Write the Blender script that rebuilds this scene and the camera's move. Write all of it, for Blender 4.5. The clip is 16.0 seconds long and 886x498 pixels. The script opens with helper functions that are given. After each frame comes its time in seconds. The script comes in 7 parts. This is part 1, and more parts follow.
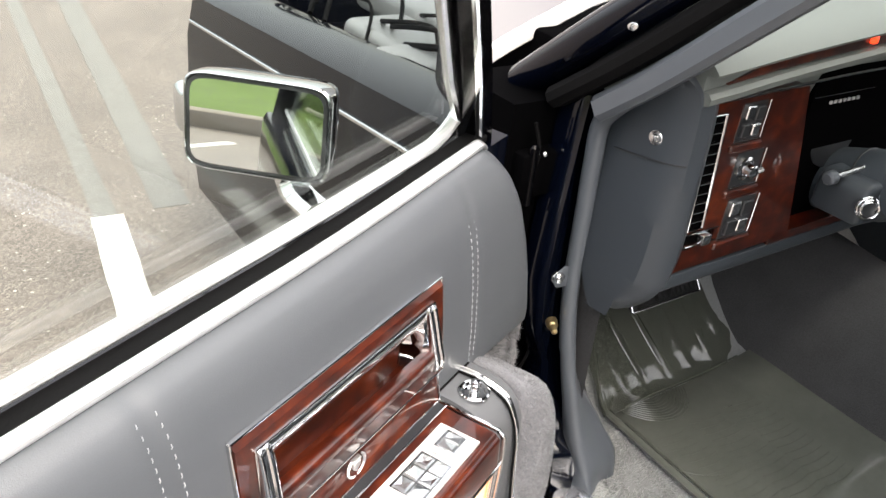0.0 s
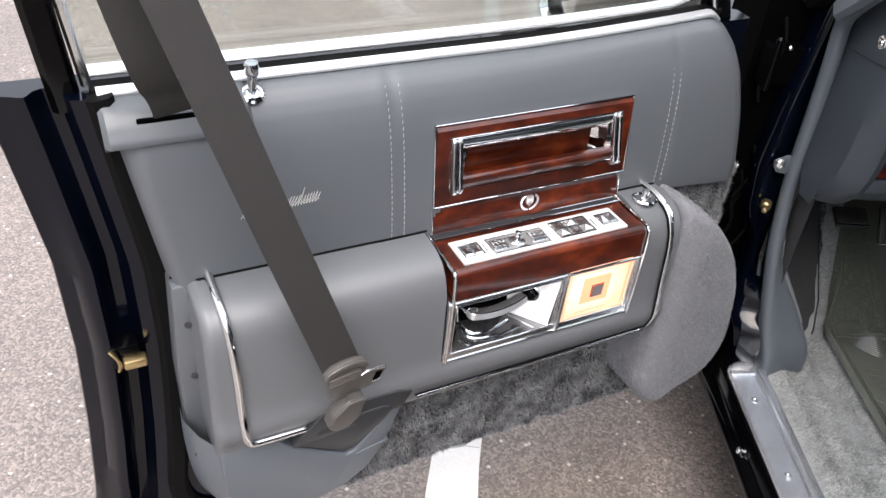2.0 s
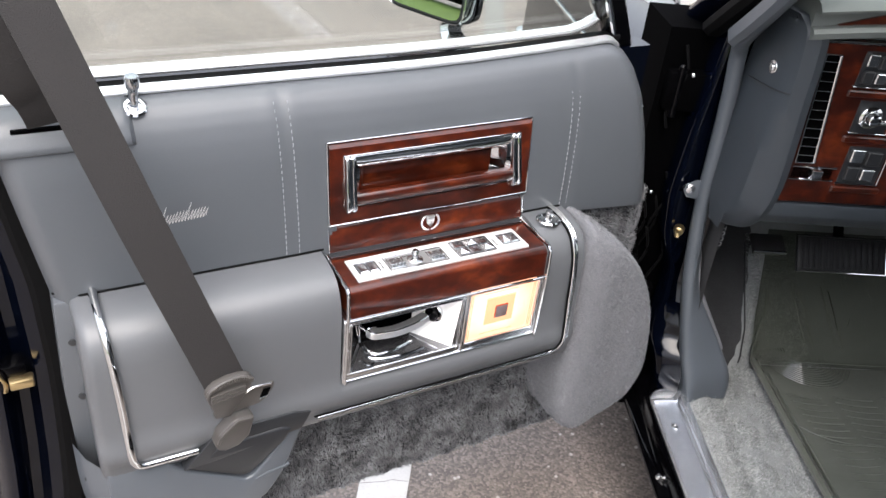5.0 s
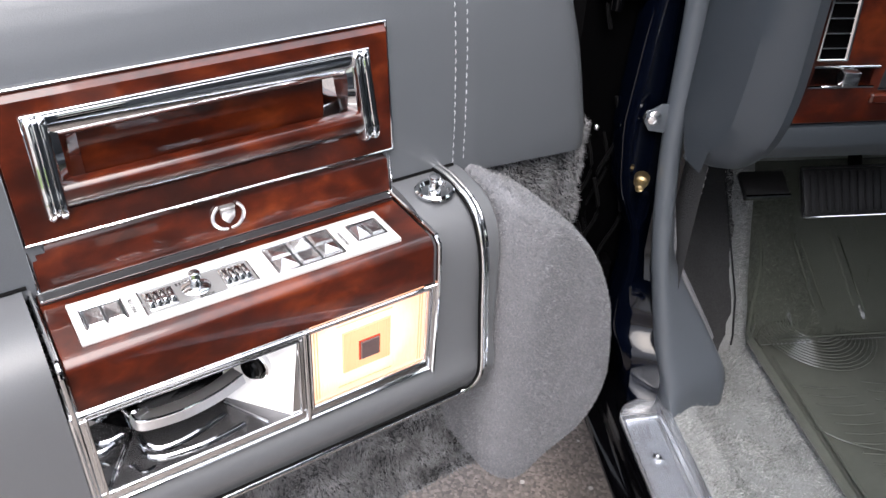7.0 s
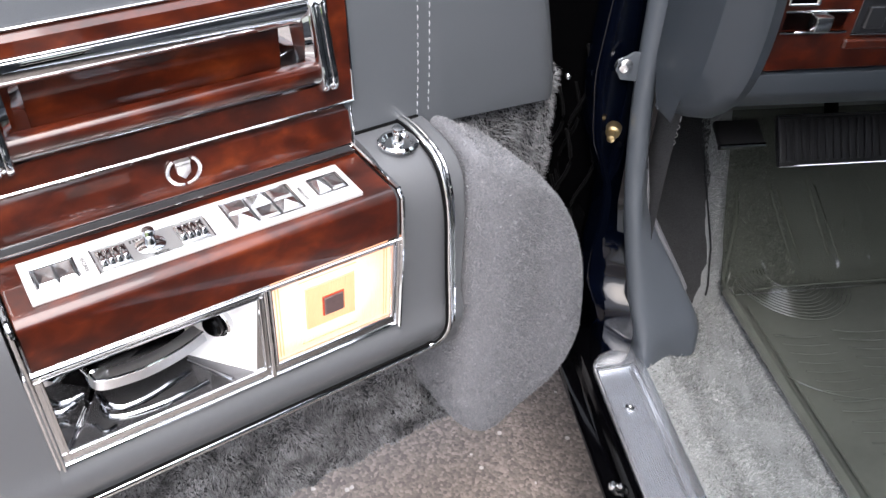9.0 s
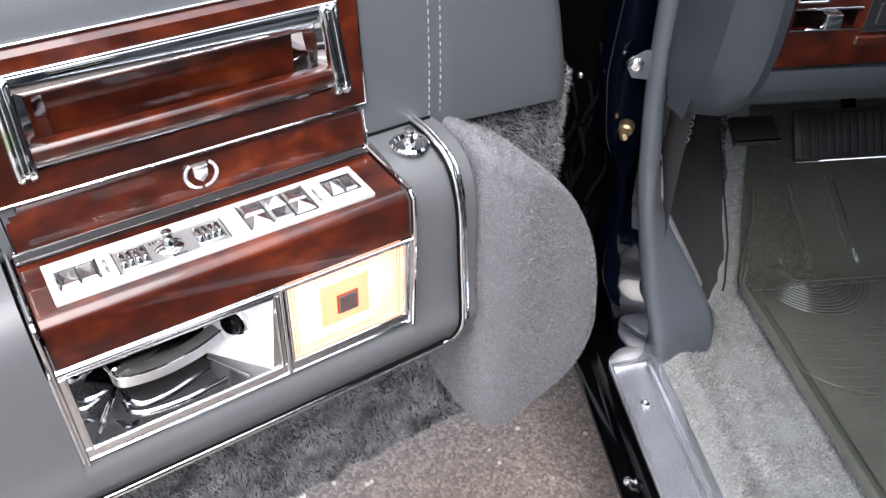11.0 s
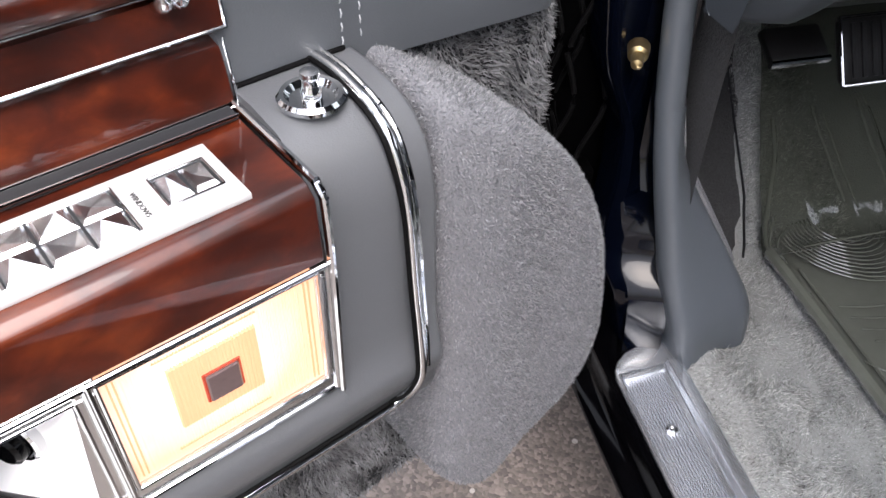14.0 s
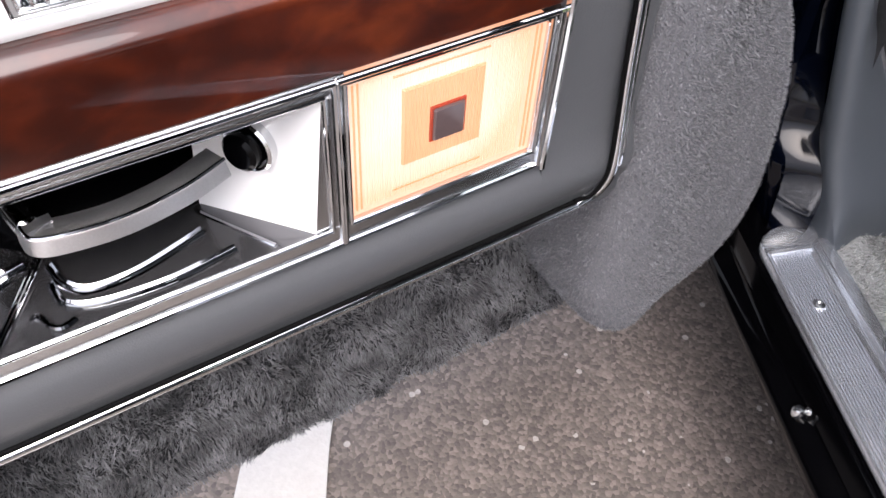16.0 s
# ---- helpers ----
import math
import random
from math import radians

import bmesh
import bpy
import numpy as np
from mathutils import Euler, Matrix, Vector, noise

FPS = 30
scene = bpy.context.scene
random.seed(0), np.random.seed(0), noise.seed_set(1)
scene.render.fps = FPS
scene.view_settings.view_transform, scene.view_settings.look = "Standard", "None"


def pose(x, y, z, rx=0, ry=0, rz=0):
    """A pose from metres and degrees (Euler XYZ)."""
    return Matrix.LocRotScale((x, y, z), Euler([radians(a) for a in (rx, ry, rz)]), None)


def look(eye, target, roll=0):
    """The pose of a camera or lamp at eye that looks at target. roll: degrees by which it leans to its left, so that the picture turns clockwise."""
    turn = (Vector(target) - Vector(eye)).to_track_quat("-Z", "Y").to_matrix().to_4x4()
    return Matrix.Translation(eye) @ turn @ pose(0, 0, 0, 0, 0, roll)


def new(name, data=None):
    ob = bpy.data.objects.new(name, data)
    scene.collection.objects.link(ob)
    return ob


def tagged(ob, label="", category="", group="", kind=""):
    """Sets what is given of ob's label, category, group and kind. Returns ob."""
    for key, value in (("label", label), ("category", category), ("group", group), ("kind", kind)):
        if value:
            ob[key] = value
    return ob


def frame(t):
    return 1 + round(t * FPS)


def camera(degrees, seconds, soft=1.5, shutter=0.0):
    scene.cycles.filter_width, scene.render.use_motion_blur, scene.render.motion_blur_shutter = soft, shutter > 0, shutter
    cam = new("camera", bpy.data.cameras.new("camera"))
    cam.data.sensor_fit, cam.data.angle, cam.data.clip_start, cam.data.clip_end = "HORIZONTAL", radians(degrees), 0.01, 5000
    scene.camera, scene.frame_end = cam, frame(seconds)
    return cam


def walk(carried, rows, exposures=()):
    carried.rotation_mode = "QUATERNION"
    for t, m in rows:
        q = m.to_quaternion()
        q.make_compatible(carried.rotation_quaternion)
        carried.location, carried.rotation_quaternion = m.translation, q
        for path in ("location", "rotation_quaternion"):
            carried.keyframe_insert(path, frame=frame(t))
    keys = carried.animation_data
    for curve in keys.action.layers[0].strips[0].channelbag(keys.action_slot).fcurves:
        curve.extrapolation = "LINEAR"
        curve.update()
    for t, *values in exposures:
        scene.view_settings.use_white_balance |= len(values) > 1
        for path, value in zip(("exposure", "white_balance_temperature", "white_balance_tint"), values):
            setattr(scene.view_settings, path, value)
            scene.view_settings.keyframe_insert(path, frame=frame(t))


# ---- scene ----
cam = camera(56.85, 16.0)
EXPOSURE = [(0.0, 2.30, 7000, 11), (0.5, 2.13, 6900, 10), (1.0, 1.96, 6700, 11), (1.5, 1.91, 6550, 12), (2.5, 1.85, 6450, 11), (3.5, 1.78, 6350, 8), (6.0, 2.10, 6500, 13), (7.0, 2.10, 6400, 13), (8.0, 2.15, 6350, 13), (12.5, 2.18, 6300, 13), (14.0, 2.00, 6400, 14), (15.0, 1.82, 6450, 17), (16.0, 1.68, 6400, 16)]
PATH = [
    (0.0, (-0.3545, -0.3609, 1.3834), (0.4075, 0.0503, 0.8830), 6.03),
    (0.5, (-0.3405, -0.3927, 1.3779), (0.3046, 0.1386, 0.8288), 9.75),
    (1.0, (-0.3796, -0.6019, 1.3993), (0.0770, 0.0836, 0.8321), 7.37),
    (1.5, (-0.4069, -0.7412, 1.4120), (-0.0028, -0.0309, 0.8357), 5.98),
    (2.0, (-0.4628, -0.8409, 1.4042), (-0.0583, -0.1384, 0.8187), 5.97),
    (2.5, (-0.4722, -0.9249, 1.3906), (-0.0552, -0.2308, 0.8038), 6.11),
    (3.0, (-0.4315, -0.9514, 1.3903), (-0.0498, -0.2271, 0.8161), 4.38),
    (3.5, (-0.3993, -0.9392, 1.3962), (-0.0344, -0.1873, 0.8472), 4.07),
    (3.7, (-0.3800, -0.9441, 1.3952), (0.0002, -0.1954, 0.8521), 4.65),
    (5.8, (-0.3597, -0.8400, 1.3224), (0.1062, -0.1348, 0.7880), 6.83),
    (6.0, (-0.2895, -0.7916, 1.2847), (0.1868, -0.0956, 0.7474), 7.04),
    (6.5, (-0.0771, -0.6517, 1.1854), (0.3923, 0.0369, 0.6327), 4.62),
    (7.0, (-0.0333, -0.6030, 1.1632), (0.4331, 0.0639, 0.5820), 2.94),
    (7.5, (-0.0173, -0.5915, 1.1533), (0.4472, 0.0602, 0.5536), 2.9),
    (8.0, (-0.0035, -0.6011, 1.1459), (0.4601, 0.0349, 0.5290), 3.1),
    (8.5, (-0.0098, -0.6049, 1.1509), (0.4542, 0.0226, 0.5256), 3.25),
    (11.0, (-0.0049, -0.6202, 1.1694), (0.4299, 0.0217, 0.5378), 1.38),
    (11.5, (-0.0079, -0.6219, 1.1673), (0.4254, 0.0191, 0.5338), 1.37),
    (12.0, (0.0003, -0.6173, 1.1628), (0.4308, 0.0205, 0.5242), 1.27),
    (12.5, (0.0013, -0.6137, 1.1639), (0.4301, 0.0233, 0.5233), 1.01),
    (13.0, (0.0130, -0.6123, 1.1579), (0.4369, 0.0192, 0.5086), 0.89),
    (13.5, (0.0553, -0.5394, 1.1282), (0.4685, 0.0937, 0.4737), -0.54),
    (14.0, (0.1544, -0.3856, 0.9994), (0.6210, 0.1724, 0.3131), 1.28),
    (14.5, (0.2032, -0.3566, 0.9237), (0.6816, 0.1670, 0.2187), 0.57),
    (15.0, (0.1942, -0.3588, 0.9084), (0.6764, 0.1483, 0.1940), 0.39),
    (15.5, (0.1426, -0.3531, 0.9074), (0.6178, 0.1515, 0.1866), 1.19),
    (16.0, (0.0432, -0.3922, 0.9139), (0.4282, 0.1733, 0.1846), 2.95),
]
walk(cam, [(t, look(eye, target, roll)) for t, eye, target, roll in PATH], exposures=EXPOSURE)

# ---- light ----
world = bpy.data.worlds.new("world")
scene.world = world
world.use_nodes = True
wn = world.node_tree
sky = wn.nodes.new("ShaderNodeTexSky")
sky.sky_type, sky.sun_disc = 'NISHITA', False
sky.sun_elevation, sky.sun_rotation = radians(58), radians(208)
sky.air_density, sky.dust_density, sky.ozone_density = 1.0, 4.0, 1.0
bg = wn.nodes["Background"]
bg.inputs["Strength"].default_value = 0.15
# thin cloud: the sky's colour drawn towards an even white
cloud = wn.nodes.new("ShaderNodeMixRGB")
cloud.inputs[0].default_value = 0.65
cloud.inputs[2].default_value = (5.0, 5.0, 5.1, 1)
wn.links.new(sky.outputs[0], cloud.inputs[1])
# an overcast sky is brightest overhead
height = wn.nodes.new("ShaderNodeSeparateXYZ")
wn.links.new(wn.nodes.new("ShaderNodeTexCoord").outputs["Generated"], height.inputs[0])
weight = wn.nodes.new("ShaderNodeMapRange")
weight.inputs["To Min"].default_value, weight.inputs["To Max"].default_value = 0.40, 1.40
wn.links.new(height.outputs["Z"], weight.inputs["Value"])
overcast = wn.nodes.new("ShaderNodeVectorMath")
overcast.operation = 'SCALE'
wn.links.new(cloud.outputs[0], overcast.inputs[0])
wn.links.new(weight.outputs[0], overcast.inputs["Scale"])
wn.links.new(overcast.outputs[0], bg.inputs[0])
sun_data = bpy.data.lights.new("sun", 'SUN')
sun_data.energy, sun_data.angle, sun_data.color = 1.0, radians(46), (1.0, 0.97, 0.93)
sun = new("sun", sun_data)
sun.matrix_basis = look((0, 0, 10), (2.9, 5.5, 0))


# ---- materials ----
def mat(name, base, rough=0.5, metal=0.0, coat=0.0, spec=0.5, var=0.0, var_scale=8.0, grain=0.0, grain_scale=400.0, bump=0.0,
        dirt=0.0, dirt_colour=(0.1, 0.1, 0.1), rough_var=0.0):
    """A surface with two scales of variation (broad tone, fine grain) and fine relief, in object metres."""
    m = bpy.data.materials.new(name)
    m.use_nodes = True
    n, l = m.node_tree.nodes, m.node_tree.links
    p = n["Principled BSDF"]
    p.inputs["Roughness"].default_value = rough
    p.inputs["Metallic"].default_value = metal
    p.inputs["Coat Weight"].default_value = coat
    p.inputs["Coat Roughness"].default_value = 0.03
    p.inputs["Specular IOR Level"].default_value = spec
    tc = n.new("ShaderNodeTexCoord")
    big = n.new("ShaderNodeTexNoise")
    big.inputs["Scale"].default_value, big.inputs["Detail"].default_value = var_scale, 5
    fine = n.new("ShaderNodeTexNoise")
    fine.inputs["Scale"].default_value, fine.inputs["Detail"].default_value = grain_scale, 3
    l.new(tc.outputs["Object"], big.inputs["Vector"])
    l.new(tc.outputs["Object"], fine.inputs["Vector"])
    val = n.new("ShaderNodeMath")
    val.operation = 'MULTIPLY_ADD'
    l.new(big.outputs["Fac"], val.inputs[0])
    val.inputs[1].default_value, val.inputs[2].default_value = 2 * var, 1 - var
    val2 = n.new("ShaderNodeMath")
    val2.operation = 'MULTIPLY_ADD'
    l.new(fine.outputs["Fac"], val2.inputs[0])
    val2.inputs[1].default_value, val2.inputs[2].default_value = 2 * grain, 1 - grain
    mul = n.new("ShaderNodeMath")
    mul.operation = 'MULTIPLY'
    l.new(val.outputs[0], mul.inputs[0])
    l.new(val2.outputs[0], mul.inputs[1])
    hsv = n.new("ShaderNodeHueSaturation")
    hsv.inputs["Color"].default_value = (*base, 1)
    l.new(mul.outputs[0], hsv.inputs["Value"])
    colour = hsv.outputs[0]
    if dirt:
        stain = n.new("ShaderNodeTexNoise")
        stain.inputs["Scale"].default_value, stain.inputs["Detail"].default_value = var_scale * 2.3, 8
        l.new(tc.outputs["Object"], stain.inputs["Vector"])
        ramp = n.new("ShaderNodeValToRGB")
        ramp.color_ramp.elements[0].position, ramp.color_ramp.elements[1].position = 0.52, 0.72
        l.new(stain.outputs["Fac"], ramp.inputs[0])
        f = n.new("ShaderNodeMath")
        f.operation = 'MULTIPLY'
        l.new(ramp.outputs[0], f.inputs[0])
        f.inputs[1].default_value = dirt
        mix = n.new("ShaderNodeMixRGB")
        l.new(f.outputs[0], mix.inputs[0])
        l.new(colour, mix.inputs[1])
        mix.inputs[2].default_value = (*dirt_colour, 1)
        colour = mix.outputs[0]
    l.new(colour, p.inputs["Base Color"])
    if rough_var:
        rv = n.new("ShaderNodeMath")
        rv.operation = 'MULTIPLY_ADD'
        l.new(big.outputs["Fac"], rv.inputs[0])
        rv.inputs[1].default_value, rv.inputs[2].default_value = 2 * rough_var, rough - rough_var
        l.new(rv.outputs[0], p.inputs["Roughness"])
    if bump:
        b = n.new("ShaderNodeBump")
        b.inputs["Strength"].default_value, b.inputs["Distance"].default_value = bump, 0.002
        l.new(fine.outputs["Fac"], b.inputs["Height"])
        l.new(b.outputs[0], p.inputs["Normal"])
    return m


def pile_mat(name, base, clumps=0.8, spread=1.1, patch=55.0):
    """Cut pile: each fibre has its own tone."""
    m = bpy.data.materials.new(name)
    m.use_nodes = True
    n, l = m.node_tree.nodes, m.node_tree.links
    p = n["Principled BSDF"]
    g = n.new("ShaderNodeNewGeometry")
    k = n.new("ShaderNodeMath")
    k.operation = 'MULTIPLY_ADD'
    l.new(g.outputs["Random Per Island"], k.inputs[0])
    k.inputs[1].default_value, k.inputs[2].default_value = spread, 0.95 - spread / 2
    h = n.new("ShaderNodeHueSaturation")
    h.inputs["Color"].default_value = (*base, 1)
    tc = n.new("ShaderNodeTexCoord")
    clump = n.new("ShaderNodeTexNoise")
    clump.inputs["Scale"].default_value, clump.inputs["Detail"].default_value = patch, 4
    l.new(tc.outputs["Object"], clump.inputs["Vector"])
    c2 = n.new("ShaderNodeMath")
    c2.operation = 'MULTIPLY_ADD'
    l.new(clump.outputs["Fac"], c2.inputs[0])
    c2.inputs[1].default_value, c2.inputs[2].default_value = clumps, 1 - clumps / 2
    k2 = n.new("ShaderNodeMath")
    k2.operation = 'MULTIPLY'
    l.new(k.outputs[0], k2.inputs[0])
    l.new(c2.outputs[0], k2.inputs[1])
    l.new(k2.outputs[0], h.inputs["Value"])
    l.new(h.outputs[0], p.inputs["Base Color"])
    p.inputs["Roughness"].default_value = 0.9
    p.inputs["Specular IOR Level"].default_value = 0.15
    return m


def wood_mat(name="burl_wood", coat=0.7, ior=1.5):
    """Lacquered reddish-brown burl."""
    m = bpy.data.materials.new(name)
    m.use_nodes = True
    n, l = m.node_tree.nodes, m.node_tree.links
    p = n["Principled BSDF"]
    tc = n.new("ShaderNodeTexCoord")
    mp = n.new("ShaderNodeMapping")
    mp.inputs["Scale"].default_value = (1.0, 1.3, 1.5)
    l.new(tc.outputs["Object"], mp.inputs[0])
    warp = n.new("ShaderNodeTexNoise")
    warp.inputs["Scale"].default_value, warp.inputs["Detail"].default_value = 9.0, 3
    warp.inputs["Distortion"].default_value = 0.5
    l.new(mp.outputs[0], warp.inputs["Vector"])
    cloud = n.new("ShaderNodeTexNoise")
    cloud.inputs["Scale"].default_value, cloud.inputs["Detail"].default_value = 34.0, 7
    cloud.inputs["Distortion"].default_value = 0.35
    l.new(mp.outputs[0], cloud.inputs["Vector"])
    mixv = n.new("ShaderNodeMath")
    mixv.operation = 'MULTIPLY_ADD'
    l.new(cloud.outputs["Fac"], mixv.inputs[0])
    mixv.inputs[1].default_value = 0.65
    half = n.new("ShaderNodeMath")
    half.operation = 'MULTIPLY'
    l.new(warp.outputs["Fac"], half.inputs[0])
    half.inputs[1].default_value = 0.35
    l.new(half.outputs[0], mixv.inputs[2])
    ramp = n.new("ShaderNodeValToRGB")
    e = ramp.color_ramp.elements
    e[0].position, e[0].color = 0.30, (0.01095, 0.001505, 0.0005122, 1)
    e[1].position, e[1].color = 0.74, (0.1314, 0.02479, 0.005122, 1)
    k = ramp.color_ramp.elements.new(0.45)
    k.color = (0.02738, 0.003763, 0.001098, 1)
    k = ramp.color_ramp.elements.new(0.55)
    k.color = (0.05474, 0.007746, 0.001903, 1)
    l.new(mixv.outputs[0], ramp.inputs[0])
    l.new(ramp.outputs[0], p.inputs["Base Color"])
    p.inputs["Roughness"].default_value = 0.35
    p.inputs["Coat Weight"].default_value = coat
    p.inputs["Coat Roughness"].default_value = 0.035
    p.inputs["Coat IOR"].default_value = ior
    p.inputs["Specular IOR Level"].default_value = 0.3
    return m


def asphalt_mat():
    m = bpy.data.materials.new("asphalt")
    m.use_nodes = True
    n, l = m.node_tree.nodes, m.node_tree.links
    p = n["Principled BSDF"]
    tc = n.new("ShaderNodeTexCoord")
    v = n.new("ShaderNodeTexVoronoi")
    v.inputs["Scale"].default_value = 190
    v.inputs["Randomness"].default_value = 1.0
    l.new(tc.outputs["Object"], v.inputs["Vector"])
    v2 = n.new("ShaderNodeTexVoronoi")
    v2.inputs["Scale"].default_value = 95
    l.new(tc.outputs["Object"], v2.inputs["Vector"])
    b = n.new("ShaderNodeTexNoise")
    b.inputs["Scale"].default_value, b.inputs["Detail"].default_value = 2.5, 8
    l.new(tc.outputs["Object"], b.inputs["Vector"])
    sep = n.new("ShaderNodeSeparateColor")
    l.new(v.outputs["Color"], sep.inputs[0])
    ramp = n.new("ShaderNodeValToRGB")
    e = ramp.color_ramp.elements
    e[0].position, e[0].color = 0.0, (0.07876, 0.06527, 0.0569, 1)
    e[1].position, e[1].color = 1.0, (0.2307, 0.1942, 0.1696, 1)
    k = ramp.color_ramp.elements.new(0.6)
    k.color = (0.1474, 0.1219, 0.1059, 1)
    l.new(sep.outputs[0], ramp.inputs[0])
    sep2 = n.new("ShaderNodeSeparateColor")
    l.new(v2.outputs["Color"], sep2.inputs[0])
    rare = n.new("ShaderNodeMath")
    rare.operation = 'GREATER_THAN'
    rare.inputs[1].default_value = 0.981
    l.new(sep2.outputs[1], rare.inputs[0])
    near = n.new("ShaderNodeMath")
    near.operation = 'LESS_THAN'
    near.inputs[1].default_value = 0.42
    l.new(v2.outputs["Distance"], near.inputs[0])
    both = n.new("ShaderNodeMath")
    both.operation = 'MULTIPLY'
    l.new(rare.outputs[0], both.inputs[0])
    l.new(near.outputs[0], both.inputs[1])
    mix = n.new("ShaderNodeMixRGB")
    l.new(both.outputs[0], mix.inputs[0])
    l.new(ramp.outputs[0], mix.inputs[1])
    mix.inputs[2].default_value = (0.4219, 0.3938, 0.3654, 1)
    hsv = n.new("ShaderNodeHueSaturation")
    l.new(mix.outputs[0], hsv.inputs["Color"])
    k2 = n.new("ShaderNodeMath")
    k2.operation = 'MULTIPLY_ADD'
    l.new(b.outputs["Fac"], k2.inputs[0])
    k2.inputs[1].default_value, k2.inputs[2].default_value = 0.7, 0.65
    l.new(k2.outputs[0], hsv.inputs["Value"])
    l.new(hsv.outputs[0], p.inputs["Base Color"])
    p.inputs["Roughness"].default_value = 0.62
    p.inputs["Specular IOR Level"].default_value = 0.8
    bu = n.new("ShaderNodeBump")
    bu.inputs["Strength"].default_value, bu.inputs["Distance"].default_value = 0.5, 0.002
    inv = n.new("ShaderNodeMath")
    inv.operation = 'SUBTRACT'
    inv.inputs[0].default_value = 1.0
    l.new(v.outputs["Distance"], inv.inputs[1])
    l.new(inv.outputs[0], bu.inputs["Height"])
    l.new(bu.outputs[0], p.inputs["Normal"])
    return m


def glow_mat(name, colour, strength, rough=0.15, rim=None):
    m = bpy.data.materials.new(name)
    m.use_nodes = True
    n, l = m.node_tree.nodes, m.node_tree.links
    p = n["Principled BSDF"]
    p.inputs["Base Color"].default_value = (*[0.35 * c for c in colour], 1)
    p.inputs["Roughness"].default_value = rough
    p.inputs["Emission Color"].default_value = (*colour, 1)
    p.inputs["Emission Strength"].default_value = strength
    tc = n.new("ShaderNodeTexCoord")
    w = n.new("ShaderNodeTexWave")
    w.bands_direction = 'X'
    w.inputs["Scale"].default_value = 130
    l.new(tc.outputs["Object"], w.inputs["Vector"])
    b = n.new("ShaderNodeBump")
    b.inputs["Strength"].default_value, b.inputs["Distance"].default_value = 0.25, 0.0006
    l.new(w.outputs["Fac"], b.inputs["Height"])
    l.new(b.outputs[0], p.inputs["Normal"])
    if rim is None:
        return m
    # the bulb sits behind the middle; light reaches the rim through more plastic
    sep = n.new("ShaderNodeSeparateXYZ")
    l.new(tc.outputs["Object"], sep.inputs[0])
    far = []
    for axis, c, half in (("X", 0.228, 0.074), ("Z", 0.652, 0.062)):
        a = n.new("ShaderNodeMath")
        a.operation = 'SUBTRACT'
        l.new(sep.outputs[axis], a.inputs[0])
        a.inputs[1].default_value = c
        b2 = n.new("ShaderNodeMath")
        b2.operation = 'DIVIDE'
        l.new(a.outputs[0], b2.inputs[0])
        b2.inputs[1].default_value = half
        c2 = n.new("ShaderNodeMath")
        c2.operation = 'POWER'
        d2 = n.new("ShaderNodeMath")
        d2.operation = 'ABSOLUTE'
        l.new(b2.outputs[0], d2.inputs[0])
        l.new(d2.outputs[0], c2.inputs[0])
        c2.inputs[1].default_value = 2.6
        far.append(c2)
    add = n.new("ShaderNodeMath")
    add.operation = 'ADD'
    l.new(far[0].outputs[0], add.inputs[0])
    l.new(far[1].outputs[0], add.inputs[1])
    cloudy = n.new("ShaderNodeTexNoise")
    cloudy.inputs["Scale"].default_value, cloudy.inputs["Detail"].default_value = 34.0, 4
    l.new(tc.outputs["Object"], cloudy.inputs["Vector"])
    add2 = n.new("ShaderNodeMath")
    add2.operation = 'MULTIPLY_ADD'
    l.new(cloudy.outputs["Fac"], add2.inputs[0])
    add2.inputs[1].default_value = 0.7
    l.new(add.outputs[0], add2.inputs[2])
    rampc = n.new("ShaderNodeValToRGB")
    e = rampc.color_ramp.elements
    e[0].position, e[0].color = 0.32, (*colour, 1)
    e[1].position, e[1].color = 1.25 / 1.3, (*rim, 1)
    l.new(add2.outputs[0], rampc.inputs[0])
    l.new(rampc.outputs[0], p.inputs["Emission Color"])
    return m


def glass_mat():
    m = bpy.data.materials.new("window_glass")
    m.use_nodes = True
    n, l = m.node_tree.nodes, m.node_tree.links
    n.remove(n["Principled BSDF"])
    t = n.new("ShaderNodeBsdfTransparent")
    t.inputs[0].default_value = (0.870, 0.900, 0.870, 1)
    g = n.new("ShaderNodeBsdfGlossy")
    g.inputs["Roughness"].default_value = 0.02
    lw = n.new("ShaderNodeLayerWeight")
    pw = n.new("ShaderNodeMath")
    pw.operation = 'POWER'
    l.new(lw.outputs["Facing"], pw.inputs[0])
    pw.inputs[1].default_value = 5.0
    fr = n.new("ShaderNodeMath")
    fr.operation = 'MULTIPLY_ADD'
    l.new(pw.outputs[0], fr.inputs[0])
    fr.inputs[1].default_value, fr.inputs[2].default_value = 0.9, 0.06
    mx = n.new("ShaderNodeMixShader")
    l.new(fr.outputs[0], mx.inputs[0])
    l.new(t.outputs[0], mx.inputs[1])
    l.new(g.outputs[0], mx.inputs[2])
    l.new(mx.outputs[0], n["Material Output"].inputs[0])
    return m


